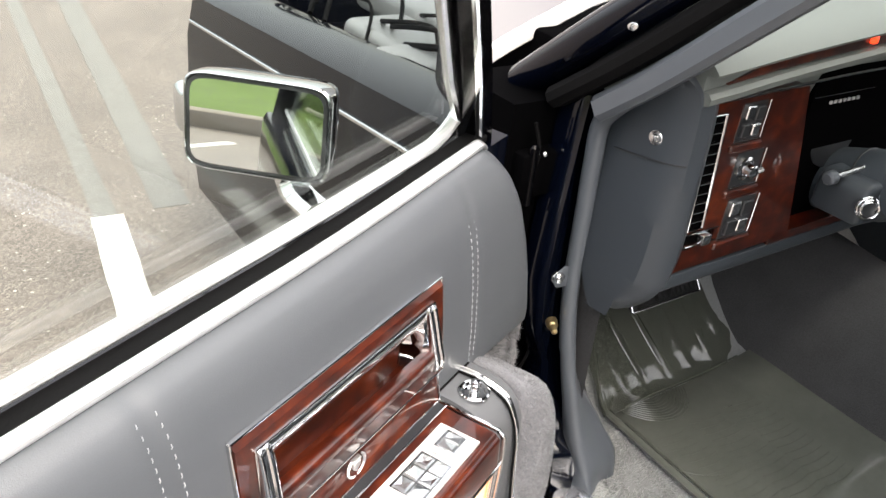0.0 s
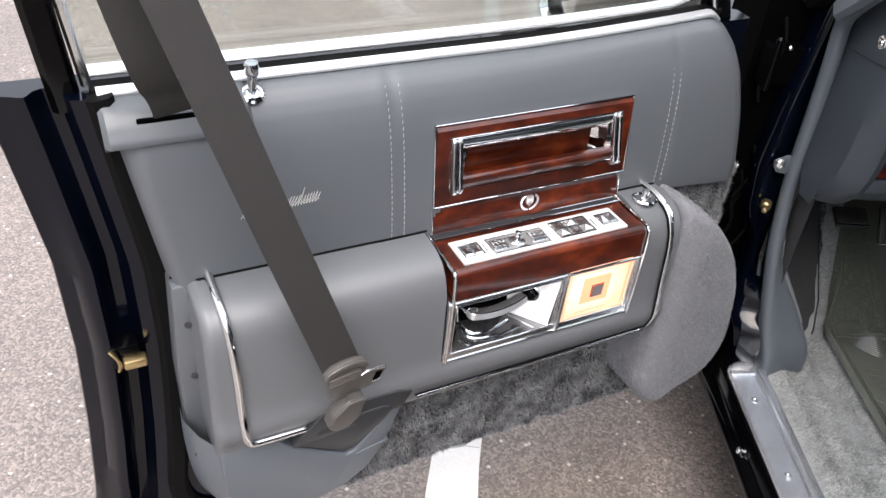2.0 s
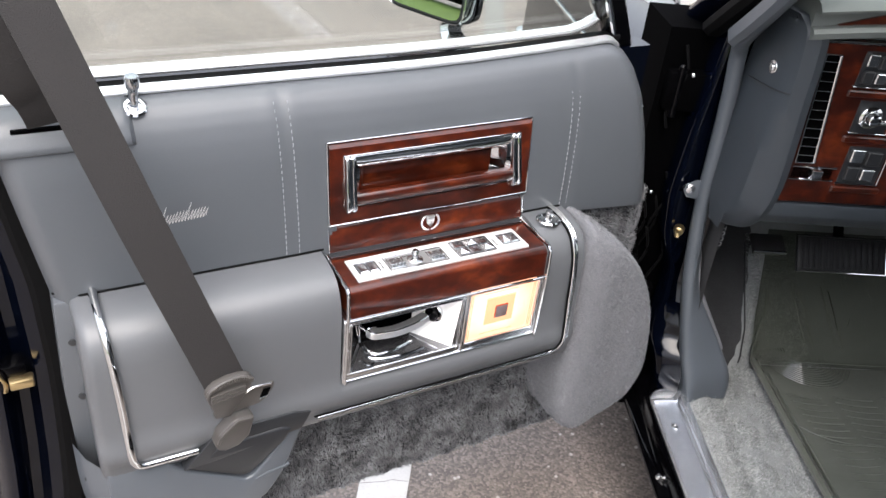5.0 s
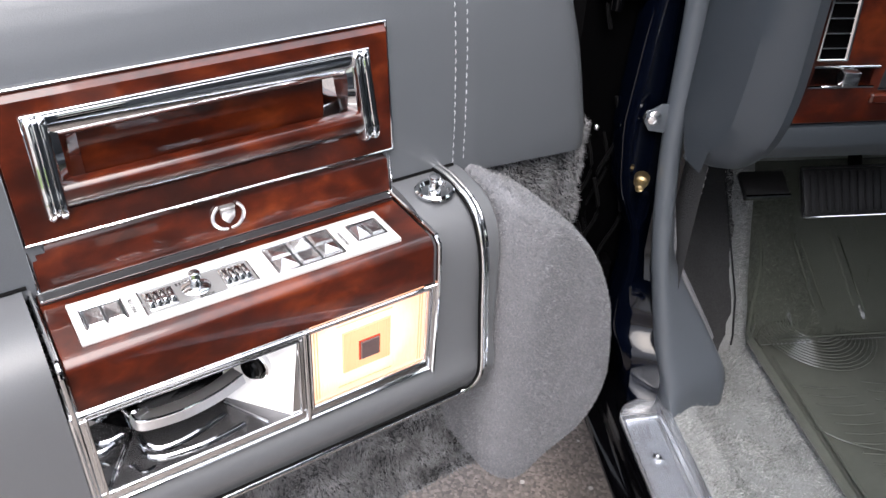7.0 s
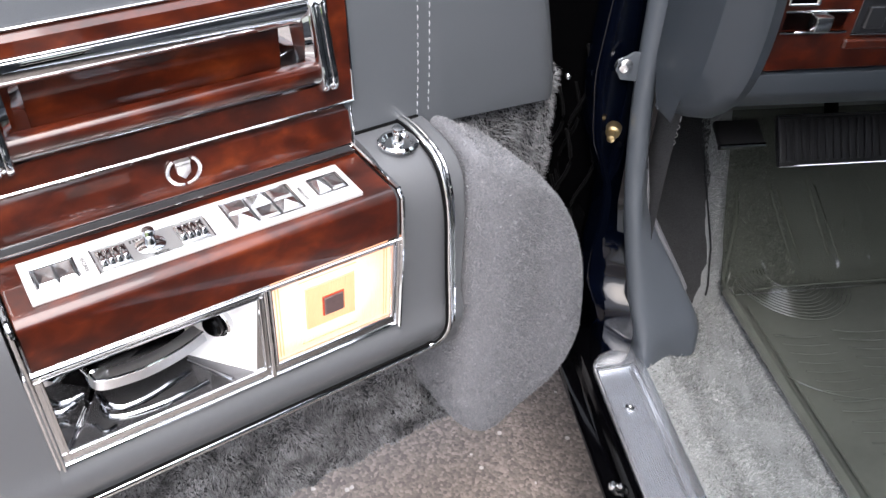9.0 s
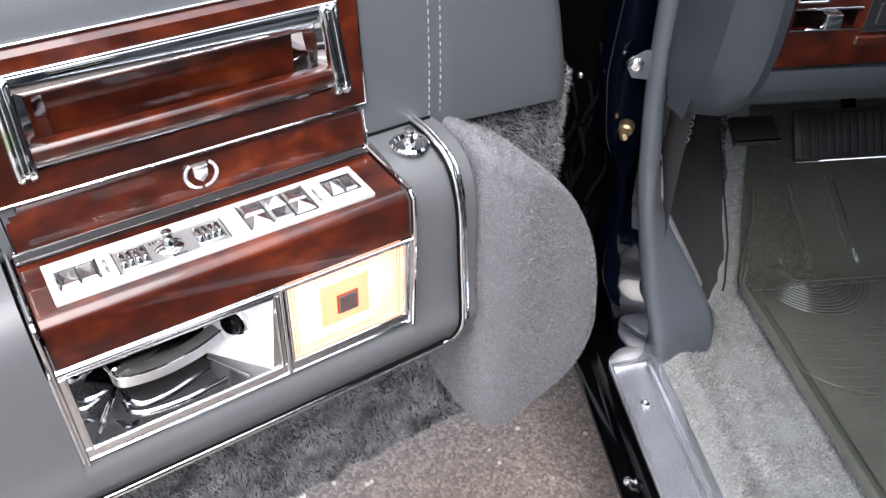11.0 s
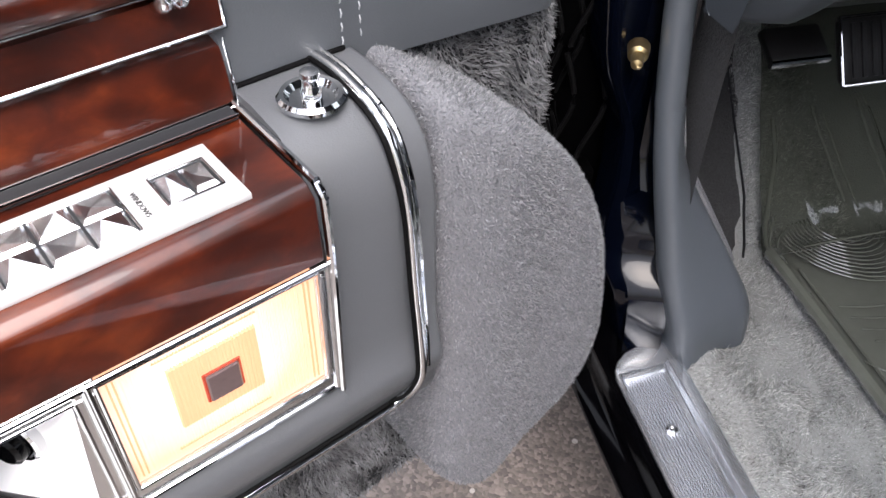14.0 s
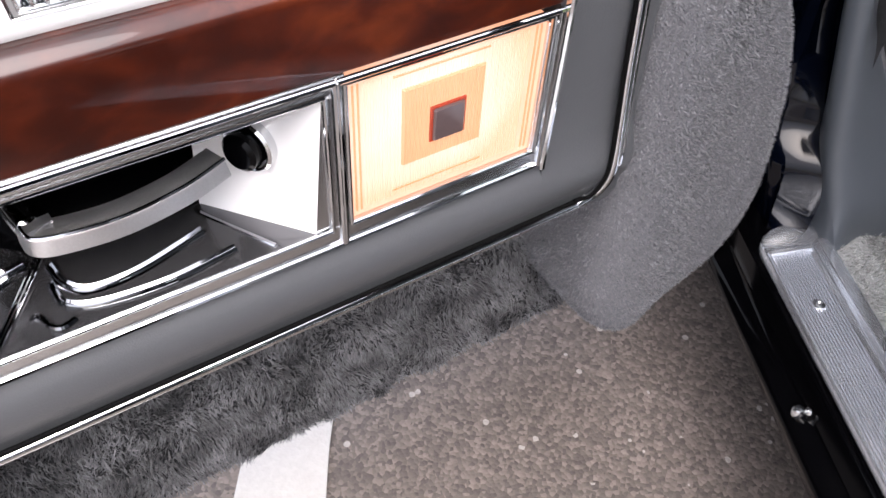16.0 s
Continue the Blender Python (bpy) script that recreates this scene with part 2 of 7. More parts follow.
def clear_vinyl_mat():
    """Smoky clear vinyl sheet: mostly see-through, with a wet gloss."""
    m = bpy.data.materials.new("clear_vinyl_sheet")
    m.use_nodes = True
    n, l = m.node_tree.nodes, m.node_tree.links
    p = n["Principled BSDF"]
    p.inputs["Base Color"].default_value = (0.085, 0.092, 0.076, 1)
    p.inputs["Roughness"].default_value = 0.07
    p.inputs["Specular IOR Level"].default_value = 0.9
    tc = n.new("ShaderNodeTexCoord")
    haze = n.new("ShaderNodeTexNoise")
    haze.inputs["Scale"].default_value, haze.inputs["Detail"].default_value = 14.0, 5
    l.new(tc.outputs["Object"], haze.inputs["Vector"])
    b = n.new("ShaderNodeBump")
    b.inputs["Strength"].default_value, b.inputs["Distance"].default_value = 0.25, 0.004
    l.new(haze.outputs["Fac"], b.inputs["Height"])
    l.new(b.outputs[0], p.inputs["Normal"])
    t = n.new("ShaderNodeBsdfTransparent")
    t.inputs[0].default_value = (0.80, 0.82, 0.74, 1)
    mx = n.new("ShaderNodeMixShader")
    mx.inputs[0].default_value = 0.62
    l.new(t.outputs[0], mx.inputs[1])
    l.new(p.outputs[0], mx.inputs[2])
    l.new(mx.outputs[0], n["Material Output"].inputs[0])
    return m


VINYL = mat("grey_vinyl", (0.07062, 0.07754, 0.08643), rough=0.4, spec=0.7, var=0.06, var_scale=5, grain=0.07, grain_scale=900, bump=0.16, rough_var=0.05)
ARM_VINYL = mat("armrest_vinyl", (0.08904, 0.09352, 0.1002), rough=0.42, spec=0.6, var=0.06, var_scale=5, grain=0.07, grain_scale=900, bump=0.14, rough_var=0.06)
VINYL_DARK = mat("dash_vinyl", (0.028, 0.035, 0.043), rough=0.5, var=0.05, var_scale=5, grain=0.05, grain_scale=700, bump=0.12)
# dash top grey-green, made paler for the sun through the windscreen
VINYL_TOP = mat("sunlit_dash_top_vinyl", (0.12, 0.135, 0.129), rough=0.55, var=0.06, var_scale=6, grain=0.05, grain_scale=600, bump=0.1)
PLASTIC = mat("grey_plastic", (0.07533, 0.08555, 0.09831), rough=0.36, var=0.06, var_scale=7, grain=0.03, grain_scale=500, bump=0.05)
WOOD = wood_mat()
CHROME = mat("chrome", (0.66, 0.67, 0.68), rough=0.05, metal=1.0, var=0.03, var_scale=30, rough_var=0.02)
BRIGHT_STRIP = mat("bright_window_trim", (0.90, 0.91, 0.92), rough=0.34, metal=0.85, var=0.04, var_scale=40, rough_var=0.05)
CHROME_SOFT = mat("satin_chrome", (0.72, 0.73, 0.74), rough=0.22, metal=1.0, var=0.06, var_scale=40, rough_var=0.06)
ALU = mat("sill_aluminium", (0.78, 0.81, 0.86), rough=0.25, metal=0.86, var=0.12, var_scale=18, grain=0.18, grain_scale=260, bump=0.05, dirt=0.06, dirt_colour=(0.42, 0.46, 0.52), rough_var=0.05)
# tray floor metal, darkened in colour for the dark surroundings it mirrors
TRAY = mat("dark_reflection_tray", (0.2, 0.2, 0.21), rough=0.12, metal=0.85, var=0.05, var_scale=40, rough_var=0.03)
CHROME_DARK = mat("smoked_chrome", (0.50, 0.51, 0.53), rough=0.06, metal=1.0, var=0.05, var_scale=40, rough_var=0.02)
LEVER = mat("brushed_lever_metal", (0.80, 0.80, 0.81), rough=0.32, metal=0.9, var=0.10, var_scale=60, grain=0.10, grain_scale=900, rough_var=0.08)
# near-white that stands in for chrome mirroring the sky
TRAY_BRIGHT = mat("sky_white_tray_metal", (0.95, 0.95, 0.95), rough=0.30, metal=0.10, var=0.03, var_scale=20)
STEEL = mat("grey_steel", (0.42, 0.42, 0.42), rough=0.3, metal=0.7, var=0.06, grain=0.06, grain_scale=900)
SWITCH_PLATE = mat("switch_plate_satin", (0.588, 0.588, 0.588), rough=0.35, metal=0.1, var=0.02, grain=0.03, grain_scale=1200)
NAVY = mat("navy_paint", (0.0008, 0.0015, 0.0045), rough=0.1, spec=0.32, var=0.15, var_scale=6)
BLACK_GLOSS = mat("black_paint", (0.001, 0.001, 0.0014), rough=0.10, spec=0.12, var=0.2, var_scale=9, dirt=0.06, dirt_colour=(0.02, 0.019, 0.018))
# bonnet coloured pale to carry the sky it would reflect
BONNET = mat("sky_pale_bonnet", (0.105, 0.1035, 0.116), rough=0.35, var=0.04, var_scale=3)
# base darkened for the shade under the armrest; the firewall shares it
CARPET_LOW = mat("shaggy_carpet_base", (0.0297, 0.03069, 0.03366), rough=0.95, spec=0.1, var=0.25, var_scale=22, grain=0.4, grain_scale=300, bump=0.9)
WHITEWALL = mat("tyre_whitewall", (0.31, 0.3, 0.28), rough=0.7, var=0.08, grain=0.1)
RUBBER = mat("black_rubber", (0.0035, 0.0035, 0.00375), rough=0.6, spec=0.06, var=0.2, var_scale=12, grain=0.2, grain_scale=300, bump=0.2)
# near-black that paints deep shade into gaps, openings and parts within them
DARK = mat("deep_shade_black", (0.001, 0.001, 0.0012), rough=0.8, spec=0.01, var=0.2, grain=0.2)
CARPET = mat("grey_cut_pile", (0.1812, 0.1846, 0.198), rough=0.95, spec=0.1, var=0.10, var_scale=16, grain=0.30, grain_scale=520, bump=0.9)
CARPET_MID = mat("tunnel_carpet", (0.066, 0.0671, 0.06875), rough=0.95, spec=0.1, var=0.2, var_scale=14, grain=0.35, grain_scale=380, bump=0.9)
# one carpet in two tones: floor lightened, kick panel darkened for footwell shade
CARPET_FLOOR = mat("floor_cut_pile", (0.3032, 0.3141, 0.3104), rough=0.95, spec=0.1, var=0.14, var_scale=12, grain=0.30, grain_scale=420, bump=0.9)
CARPET_KICK = mat("kick_panel_shaded_carpet", (0.0612, 0.06192, 0.06336), rough=0.95, spec=0.1, var=0.2, var_scale=14, grain=0.35, grain_scale=380, bump=0.9)
PILE = pile_mat("grey_pile_fibre", (0.2109, 0.2175, 0.2308), 0.7, 0.7)
PILE_FLOOR = pile_mat("floor_pile_fibre", (0.4131, 0.4242, 0.4168), 1.0)
PILE_SHAG = pile_mat("shaggy_pile_fibre", (0.165, 0.1678, 0.176), 2.6, 0.6, 26.0)
WEBBING = mat("belt_webbing", (0.0205, 0.0188, 0.0185), rough=0.6, spec=0.3, var=0.08, var_scale=20, grain=0.22, grain_scale=700, bump=0.5)
BUCKLE_PLASTIC = mat("buckle_plastic", (0.056, 0.051, 0.047), rough=0.4, var=0.08, grain=0.05)
GREY_DARK = mat("dark_grey_plastic", (0.0175, 0.019, 0.0215), rough=0.4, var=0.1, grain=0.05, bump=0.05)
STITCH = mat("pale_thread", (0.33, 0.342, 0.36), rough=0.7, var=0.05, grain=0.1)
WHITE_PAINT = mat("road_paint", (0.5564, 0.5498, 0.5299), rough=0.7, var=0.08, var_scale=10, grain=0.10, grain_scale=160, bump=0.5, dirt=0.25, dirt_colour=(0.45, 0.43, 0.40))
OLD_PAINT = mat("worn_road_paint", (0.1734, 0.1683, 0.1606), rough=0.8, var=0.15, var_scale=8, grain=0.25, grain_scale=160, bump=0.5, dirt=0.6, dirt_colour=(0.16, 0.15, 0.14))
ASPHALT = asphalt_mat()
KERB = mat("kerb_concrete", (0.17, 0.145, 0.12), rough=0.85, var=0.15, var_scale=3, grain=0.15, grain_scale=120, bump=0.4)
GRASS = mat("grass", (0.07, 0.115, 0.015), rough=0.9, var=0.35, var_scale=3, grain=0.4, grain_scale=90, bump=0.8)
LENS_CREAM = glow_mat("lit_cream_lens", (1.0, 0.74, 0.61), 0.34, rim=(1.0, 0.46, 0.26))
LENS_AMBER = glow_mat("lit_amber_lens", (1.0, 0.53, 0.29), 0.25, rim=(0.95, 0.36, 0.16))
LENS_RIM = glow_mat("lit_red_rim", (0.7, 0.10, 0.05), 0.10)
LENS_RED = mat("dim_red_reflector", (0.11, 0.075, 0.075), rough=0.30, coat=1.0, var=0.25, var_scale=200)
MIRROR = mat("mirror_glass", (0.85, 0.87, 0.87), rough=0.0, metal=1.0)
GLASS = glass_mat()
MAT_RUBBER = mat("clear_floor_mat", (0.1121, 0.1188, 0.1026), rough=0.11, coat=1.0, var=0.35, var_scale=7, grain=0.06, grain_scale=90, bump=0.06, rough_var=0.06)
VINYL_CLEAR = mat("clear_vinyl_edge", (0.1, 0.1075, 0.09), rough=0.06, coat=1.0, spec=1.0, var=0.1)
MAT_CLEAR = clear_vinyl_mat()
BRASS = mat("zinc_latch", (0.55, 0.42, 0.22), rough=0.35, metal=1.0, var=0.15)
BLUE_TINT = mat("headliner_cloth", (0.05, 0.055, 0.065), rough=0.95, var=0.05, grain=0.15, bump=0.3)
SEAT = mat("seat_leather", (0.065, 0.0725, 0.0825), rough=0.45, var=0.08, grain=0.06, grain_scale=500, bump=0.15)
WHITE_PLASTIC = mat("white_tank_plastic", (0.31, 0.315, 0.31), rough=0.4, var=0.08, grain=0.04)
GREY_FLAP = mat("flap_plastic", (0.0195, 0.0208, 0.0234), rough=0.42, spec=0.3, var=0.08, grain=0.04, bump=0.04)
PEDAL = mat("pedal_rubber", (0.007, 0.007, 0.0075), rough=0.5, var=0.15, grain=0.1, bump=0.2)
RED_LAMP = glow_mat("red_warning_lamp", (1.0, 0.06, 0.02), 0.5)
LETTER = mat("pale_lettering", (0.434, 0.434, 0.434), rough=0.5)
LETTER_DARK = mat("dark_lettering", (0.025, 0.025, 0.025), rough=0.5)


# ---- mesh tools ----


def thing(name, base, label, category, group="", kind=""):
    ob = new(name)
    ob.empty_display_size = 0.05
    ob.matrix_basis = Matrix.Translation(base)
    return tagged(ob, label, category, group, kind)


def finish(name, bm, material, smooth=True, sharp=35):
    bmesh.ops.recalc_face_normals(bm, faces=bm.faces)
    me = bpy.data.meshes.new(name)
    if smooth:
        for f in bm.faces:
            f.smooth = True
        for e in bm.edges:
            if len(e.link_faces) == 2 and e.calc_face_angle(0) > radians(sharp):
                e.smooth = False
    bm.to_mesh(me)
    bm.free()
    for m in (material if isinstance(material, (list, tuple)) else [material]):
        me.materials.append(m)
    return me


def part(name, bm, material, parent, label="", smooth=True, sharp=35):
    """Links a bmesh, given in world places, as one mesh under a thing or a part."""
    ob = new(name, finish(name, bm, material, smooth, sharp))
    ob.parent = parent
    if parent is not None and parent.data is None:
        ob.matrix_parent_inverse = parent.matrix_basis.inverted()
    if label:
        ob["label"] = label
    return ob


def single(name, bm, material, label, category, group="", kind="", smooth=True):
    return tagged(part(name, bm, material, None, "", smooth), label, category, group, kind)


def box(x0, x1, y0, y1, z0, z1, bevel=0.0, seg=2, m=None, bm=None):
    own = bmesh.new()
    bmesh.ops.create_cube(own, size=1)
    for v in own.verts:
        v.co = Vector(((x0 + x1) / 2 + v.co.x * (x1 - x0), (y0 + y1) / 2 + v.co.y * (y1 - y0), (z0 + z1) / 2 + v.co.z * (z1 - z0)))
    if bevel:
        bmesh.ops.bevel(own, geom=own.edges[:], offset=bevel, segments=seg, profile=0.5, affect='EDGES')
    return merge(own, bm, m)


def merge(own, bm=None, m=None):
    if m is not None:
        own.transform(m)
    if bm is None:
        return own
    me = bpy.data.meshes.new("tmp")
    own.to_mesh(me)
    own.free()
    bm.from_mesh(me)
    bpy.data.meshes.remove(me)
    return bm


def prism(outline, axis, a0, a1, bevel=0.0, seg=2, m=None, bm=None):
    """A polygon pushed along an axis. outline: pairs in the other two axes, in order (x, y, z without the axis)."""
    own = bmesh.new()

    def at(p, a):
        q = list(p)
        q.insert(axis, a)
        return Vector(q)
    lo = [own.verts.new(at(p, a0)) for p in outline]
    hi = [own.verts.new(at(p, a1)) for p in outline]
    k = len(outline)
    own.faces.new(lo)
    own.faces.new(hi[::-1])
    for i in range(k):
        own.faces.new((lo[i], hi[i], hi[(i + 1) % k], lo[(i + 1) % k]))
    bmesh.ops.recalc_face_normals(own, faces=own.faces)
    if bevel:
        ed = [e for e in own.edges if e.calc_face_angle(0) > radians(25)]
        bmesh.ops.bevel(own, geom=ed, offset=bevel, segments=seg, profile=0.5, affect='EDGES')
    return merge(own, bm, m)


def loft(rows, closed=False, cap=False, bm=None, m=None):
    """A skin through rows of points of equal count. closed: each row is a ring."""
    own = bmesh.new()
    vs = [[own.verts.new(Vector(p)) for p in r] for r in rows]
    k = len(rows[0])
    for a, b in zip(vs, vs[1:]):
        for i in range(k if closed else k - 1):
            j = (i + 1) % k
            own.faces.new((a[i], a[j], b[j], b[i]))
    if cap:
        own.faces.new(vs[0])
        own.faces.new(vs[-1][::-1])
    return merge(own, bm, m)


def smooth_line(pts, n=8, closed=False):
    """A rounded line through the points."""
    p = [Vector(q) for q in pts]
    out = []
    k = len(p)
    for i in range(k if closed else k - 1):
        a, b, c, d = (p[(i - 1) % k], p[i], p[(i + 1) % k], p[(i + 2) % k]) if closed else (p[max(i - 1, 0)], p[i], p[i + 1], p[min(i + 2, k - 1)])
        for s in range(n):
            t = s / n
            out.append(0.5 * ((2 * b) + (c - a) * t + (2 * a - 5 * b + 4 * c - d) * t * t + (3 * b - a - 3 * c + d) * t ** 3))
    if not closed:
        out.append(p[-1])
    return out


def sweep(path, shape, up=(0, 0, 1), cap=True, bm=None, m=None, closed=False):
    """A flat shape (pairs: sideways, upwards) drawn along a path."""
    path = [Vector(p) for p in path]
    up = Vector(up)
    rows = []
    for i, p in enumerate(path):
        if closed:
            d = path[(i + 1) % len(path)] - path[i - 1]
        else:
            d = path[min(i + 1, len(path) - 1)] - path[max(i - 1, 0)]
        d.normalize()
        s = d.cross(up)
        if s.length < 1e-4:
            s = d.cross(Vector((0.3, 1, 0.2)))
        s.normalize()
        u = s.cross(d)
        rows.append([p + s * a + u * b for a, b in shape])
    if closed:
        rows.append(rows[0])
    own = loft(rows, closed=True, cap=cap and not closed)
    bmesh.ops.remove_doubles(own, verts=own.verts, dist=1e-6)
    return merge(own, bm, m)


def ring_shape(r, n=8, sx=1.0):
    return [(sx * r * math.cos(2 * math.pi * i / n), r * math.sin(2 * math.pi * i / n)) for i in range(n)]


def flat_shape(w, h, c=0.25):
    """A bar w wide and h high with its corners cut."""
    k = min(w, h) * c
    return [(-w / 2 + k, -h / 2), (w / 2 - k, -h / 2), (w / 2, -h / 2 + k), (w / 2, h / 2 - k), (w / 2 - k, h / 2), (-w / 2 + k, h / 2), (-w / 2, h / 2 - k), (-w / 2, -h / 2 + k)]


def lathe(profile, centre, axis=(0, 0, 1), n=24, bm=None):
    """Rings (radius, height) about an axis."""
    q = Vector((0, 0, 1)).rotation_difference(Vector(axis)).to_matrix()
    rows = [[Vector(centre) + q @ Vector((r * math.cos(2 * math.pi * i / n), r * math.sin(2 * math.pi * i / n), h)) for i in range(n)] for r, h in profile]
    return loft(rows, closed=True, cap=True, bm=bm)


def dome(outline, rings, centre, bm=None):
    """A pillow on an outline in x and z: rings of (scale about the centre, y)."""
    cx, cz = centre
    rows = [[(cx + (x - cx) * s, y, cz + (z - cz) * s) for x, z in outline] for s, y in rings]
    return loft(rows, closed=True, cap=True, bm=bm)


def along(pts, x):
    return float(np.interp(x, [p[0] for p in pts], [p[1] for p in pts]))


def pile(ob_name, places, normals, length, width, material, parent, lean=0.5, label="", tuft=260.0):
    """Short fibres standing on a surface, one thin triangle each."""
    rng = np.random.default_rng(7)
    k = len(places)
    # neighbours lean the same way, in tufts
    wave = np.stack([np.sin(places @ w + c) for w, c in zip(rng.normal(0, tuft, (6, 3)), rng.uniform(0, 6, 6))], 1)
    swirl = np.stack([wave[:, 0] * wave[:, 3] + wave[:, 1], wave[:, 2] + wave[:, 4] * wave[:, 5], wave[:, 1] * wave[:, 5] + wave[:, 3]], 1)
    d = normals + rng.normal(0, lean * 0.6, (k, 3)) + swirl * lean * 0.6
    d /= np.linalg.norm(d, axis=1, keepdims=True)
    side = np.cross(d, rng.normal(0, 1, (k, 3)))
    side /= np.linalg.norm(side, axis=1, keepdims=True) + 1e-9
    ln = length * rng.uniform(0.5, 1.2, (k, 1))
    v = np.concatenate([places - side * width, places + side * width, places + d * ln], axis=1).reshape(-1, 3)
    me = bpy.data.meshes.new(ob_name)
    me.from_pydata(v.tolist(), [], np.arange(3 * k).reshape(-1, 3).tolist())
    me.materials.append(material)
    ob = new(ob_name, me)
    ob.parent = parent
    if parent is not None and parent.data is None:
        ob.matrix_parent_inverse = parent.matrix_basis.inverted()
    return tagged(ob, label, "", "", "stuff")


def scatter(me, count, seed=3):
    """Random places on a mesh with their normals."""
    rng = np.random.default_rng(seed)
    me.calc_loop_triangles()
    co = np.empty(len(me.vertices) * 3)
    me.vertices.foreach_get("co", co)
    co = co.reshape(-1, 3)
    tri = np.array([t.vertices[:] for t in me.loop_triangles])
    a, b, c = co[tri[:, 0]], co[tri[:, 1]], co[tri[:, 2]]
    nn = np.cross(b - a, c - a)
    area = np.linalg.norm(nn, axis=1)
    i = rng.choice(len(tri), count, p=area / area.sum())
    r1, r2 = np.sqrt(rng.random((count, 1))), rng.random((count, 1))
    return a[i] * (1 - r1) + b[i] * r1 * (1 - r2) + c[i] * r1 * r2, nn[i] / area[i][:, None]


# the car's own frame: x inboard, y forward, z up, from the front end of the door sill
CAR = Matrix(((0.903, 0.43, 0, 0.655), (-0.43, 0.903, 0, -0.10), (0, 0, 1, 0), (0, 0, 0, 1)))


# ---- ground ----
single("ground", prism([(-400, -400), (400, -400), (400, 400), (-400, 400)], 2, -0.2, 0.0), ASPHALT, "worn grey-brown asphalt of a car park", "ground", kind="structure")


def stripe(p, q, w, material, label, z=0.004):
    p, q = Vector((*p, 0)), Vector((*q, 0))
    s = (q - p).cross(Vector((0, 0, 1))).normalized() * w / 2
    own = bmesh.new()
    n = max(2, int((q - p).length / 0.08))
    rng = random.Random(5)
    rows = []
    for i in range(n + 1):
        c = p.lerp(q, i / n)
        a, b = 1 + rng.uniform(-0.04, 0.04), 1 + rng.uniform(-0.04, 0.04)
        rows.append([c - s * a, c - s * a + Vector((0, 0, z)), c + s * b + Vector((0, 0, z)), c + s * b])
    own = loft(rows, closed=True, cap=True)
    return single("road_marking", own, material, label, "road marking", "painted parking lines", "structure", smooth=False)


bay_line = stripe((-1.39, -2.4), (1.195, 1.762), 0.105, WHITE_PAINT, "white painted parking bay line with fine cracks on asphalt")
# hairline cracks across the paint
rng = random.Random(21)
ahead, across = Vector((0.5275, 0.8495, 0)), Vector((0.8495, -0.5275, 0))
for d in (1.72, 1.95, 2.06, 2.31, 2.48, 2.77, 3.02, 3.3, 3.72):
    line, c = [], Vector((-1.39, -2.4, 0.0040)) + ahead * d
    s0, s1 = rng.choice(((-0.050, 0.050), (-0.050, 0.012), (-0.010, 0.050)))
    slope = rng.uniform(-0.03, 0.03)
    for k in range(7):
        line.append(c + across * (s0 + (s1 - s0) * k / 6) + ahead * (rng.uniform(-0.004, 0.004) + slope * (k - 3) / 6))
    part("crack", sweep(line, flat_shape(0.0014, 0.0010, 0.3)), OLD_PAINT, bay_line)
stripe((1.19, 1.76), (3.62, 6.16), 0.075, OLD_PAINT, "faded white painted line on asphalt", 0.002)
stripe((1.385, 1.66), (4.18, 6.4), 0.120, OLD_PAINT, "broad faded white painted line on asphalt", 0.002)

stripe((-5.55, 0.10), (-3.2, 2.6), 0.10, WHITE_PAINT, "white painted parking line near the kerb")

# ---- the open door ----
door = thing("car_door", (0.62, 0.06, 0.2), "open navy car door with grey vinyl and burl wood", "car door")

FACE = [(0.235, 0.0), (0.70, -0.010), (0.742, -0.014), (0.80, -0.011), (0.86, -0.005), (0.90, 0.001), (0.925, 0.007), (0.945, 0.014), (0.960, 0.022), (0.970, 0.030), (0.977, 0.040), (0.981, 0.052)]
RIGHT = [(0.70, 0.592), (0.76, 0.583), (0.84, 0.568), (0.91, 0.549), (0.945, 0.530), (0.965, 0.512), (0.981, 0.490)]
LEFT = [(0.70, -0.357), (0.742, -0.362), (0.92, -0.392), (0.981, -0.405)]


def rise(x):
    """The belt line climbs a little towards the hinge."""
    return 0.015 * max(0.0, min(1.0, (x - 0.12) / 0.36)) ** 1.5


def panel_y(x, z):
    y = along(FACE, z)
    for c in (-0.064, 0.398):
        y += 0.0022 * math.exp(-((x - c) / 0.007) ** 2) - 0.0012 * math.exp(-((x - c) / 0.025) ** 2)
    if 0.004 < x < 0.304 and 0.7435 < z < 0.901:
        y += 0.014 if z < 0.80 or x < 0.018 or x > 0.290 or z > 0.89 else 0.060
    r, l = along(RIGHT, z), along(LEFT, z)
    y += 0.030 * max(0, 1 - (r - x) / 0.035) ** 2 + 0.02 * max(0, 1 - (x - l) / 0.02) ** 2
    return y


rows = []
NZ, NX = 40, 130
for k in range(NZ + 1):
    row = []
    for i in range(NX + 1):
        s = i / NX
        zb = 0.742 if s < 0.77 else 0.742 - 0.022 * (s - 0.77) / 0.23
        z = 0.981 + (zb - 0.981) * (k / NZ) ** 1.6
        l, r = along(LEFT, z), along(RIGHT, z)
        x = l + (r - l) * s
        row.append((x, panel_y(x, z), z + rise(x) * max(0.0, (z - 0.90) / 0.081)))
    row = [(row[0][0], 0.07, row[0][2])] + row + [(row[-1][0], 0.07, row[-1][2])]
    rows.append(row)
rows.append([(x, max(y, 0.0) + 0.02, z - 0.001) for x, y, z in rows[-1]])
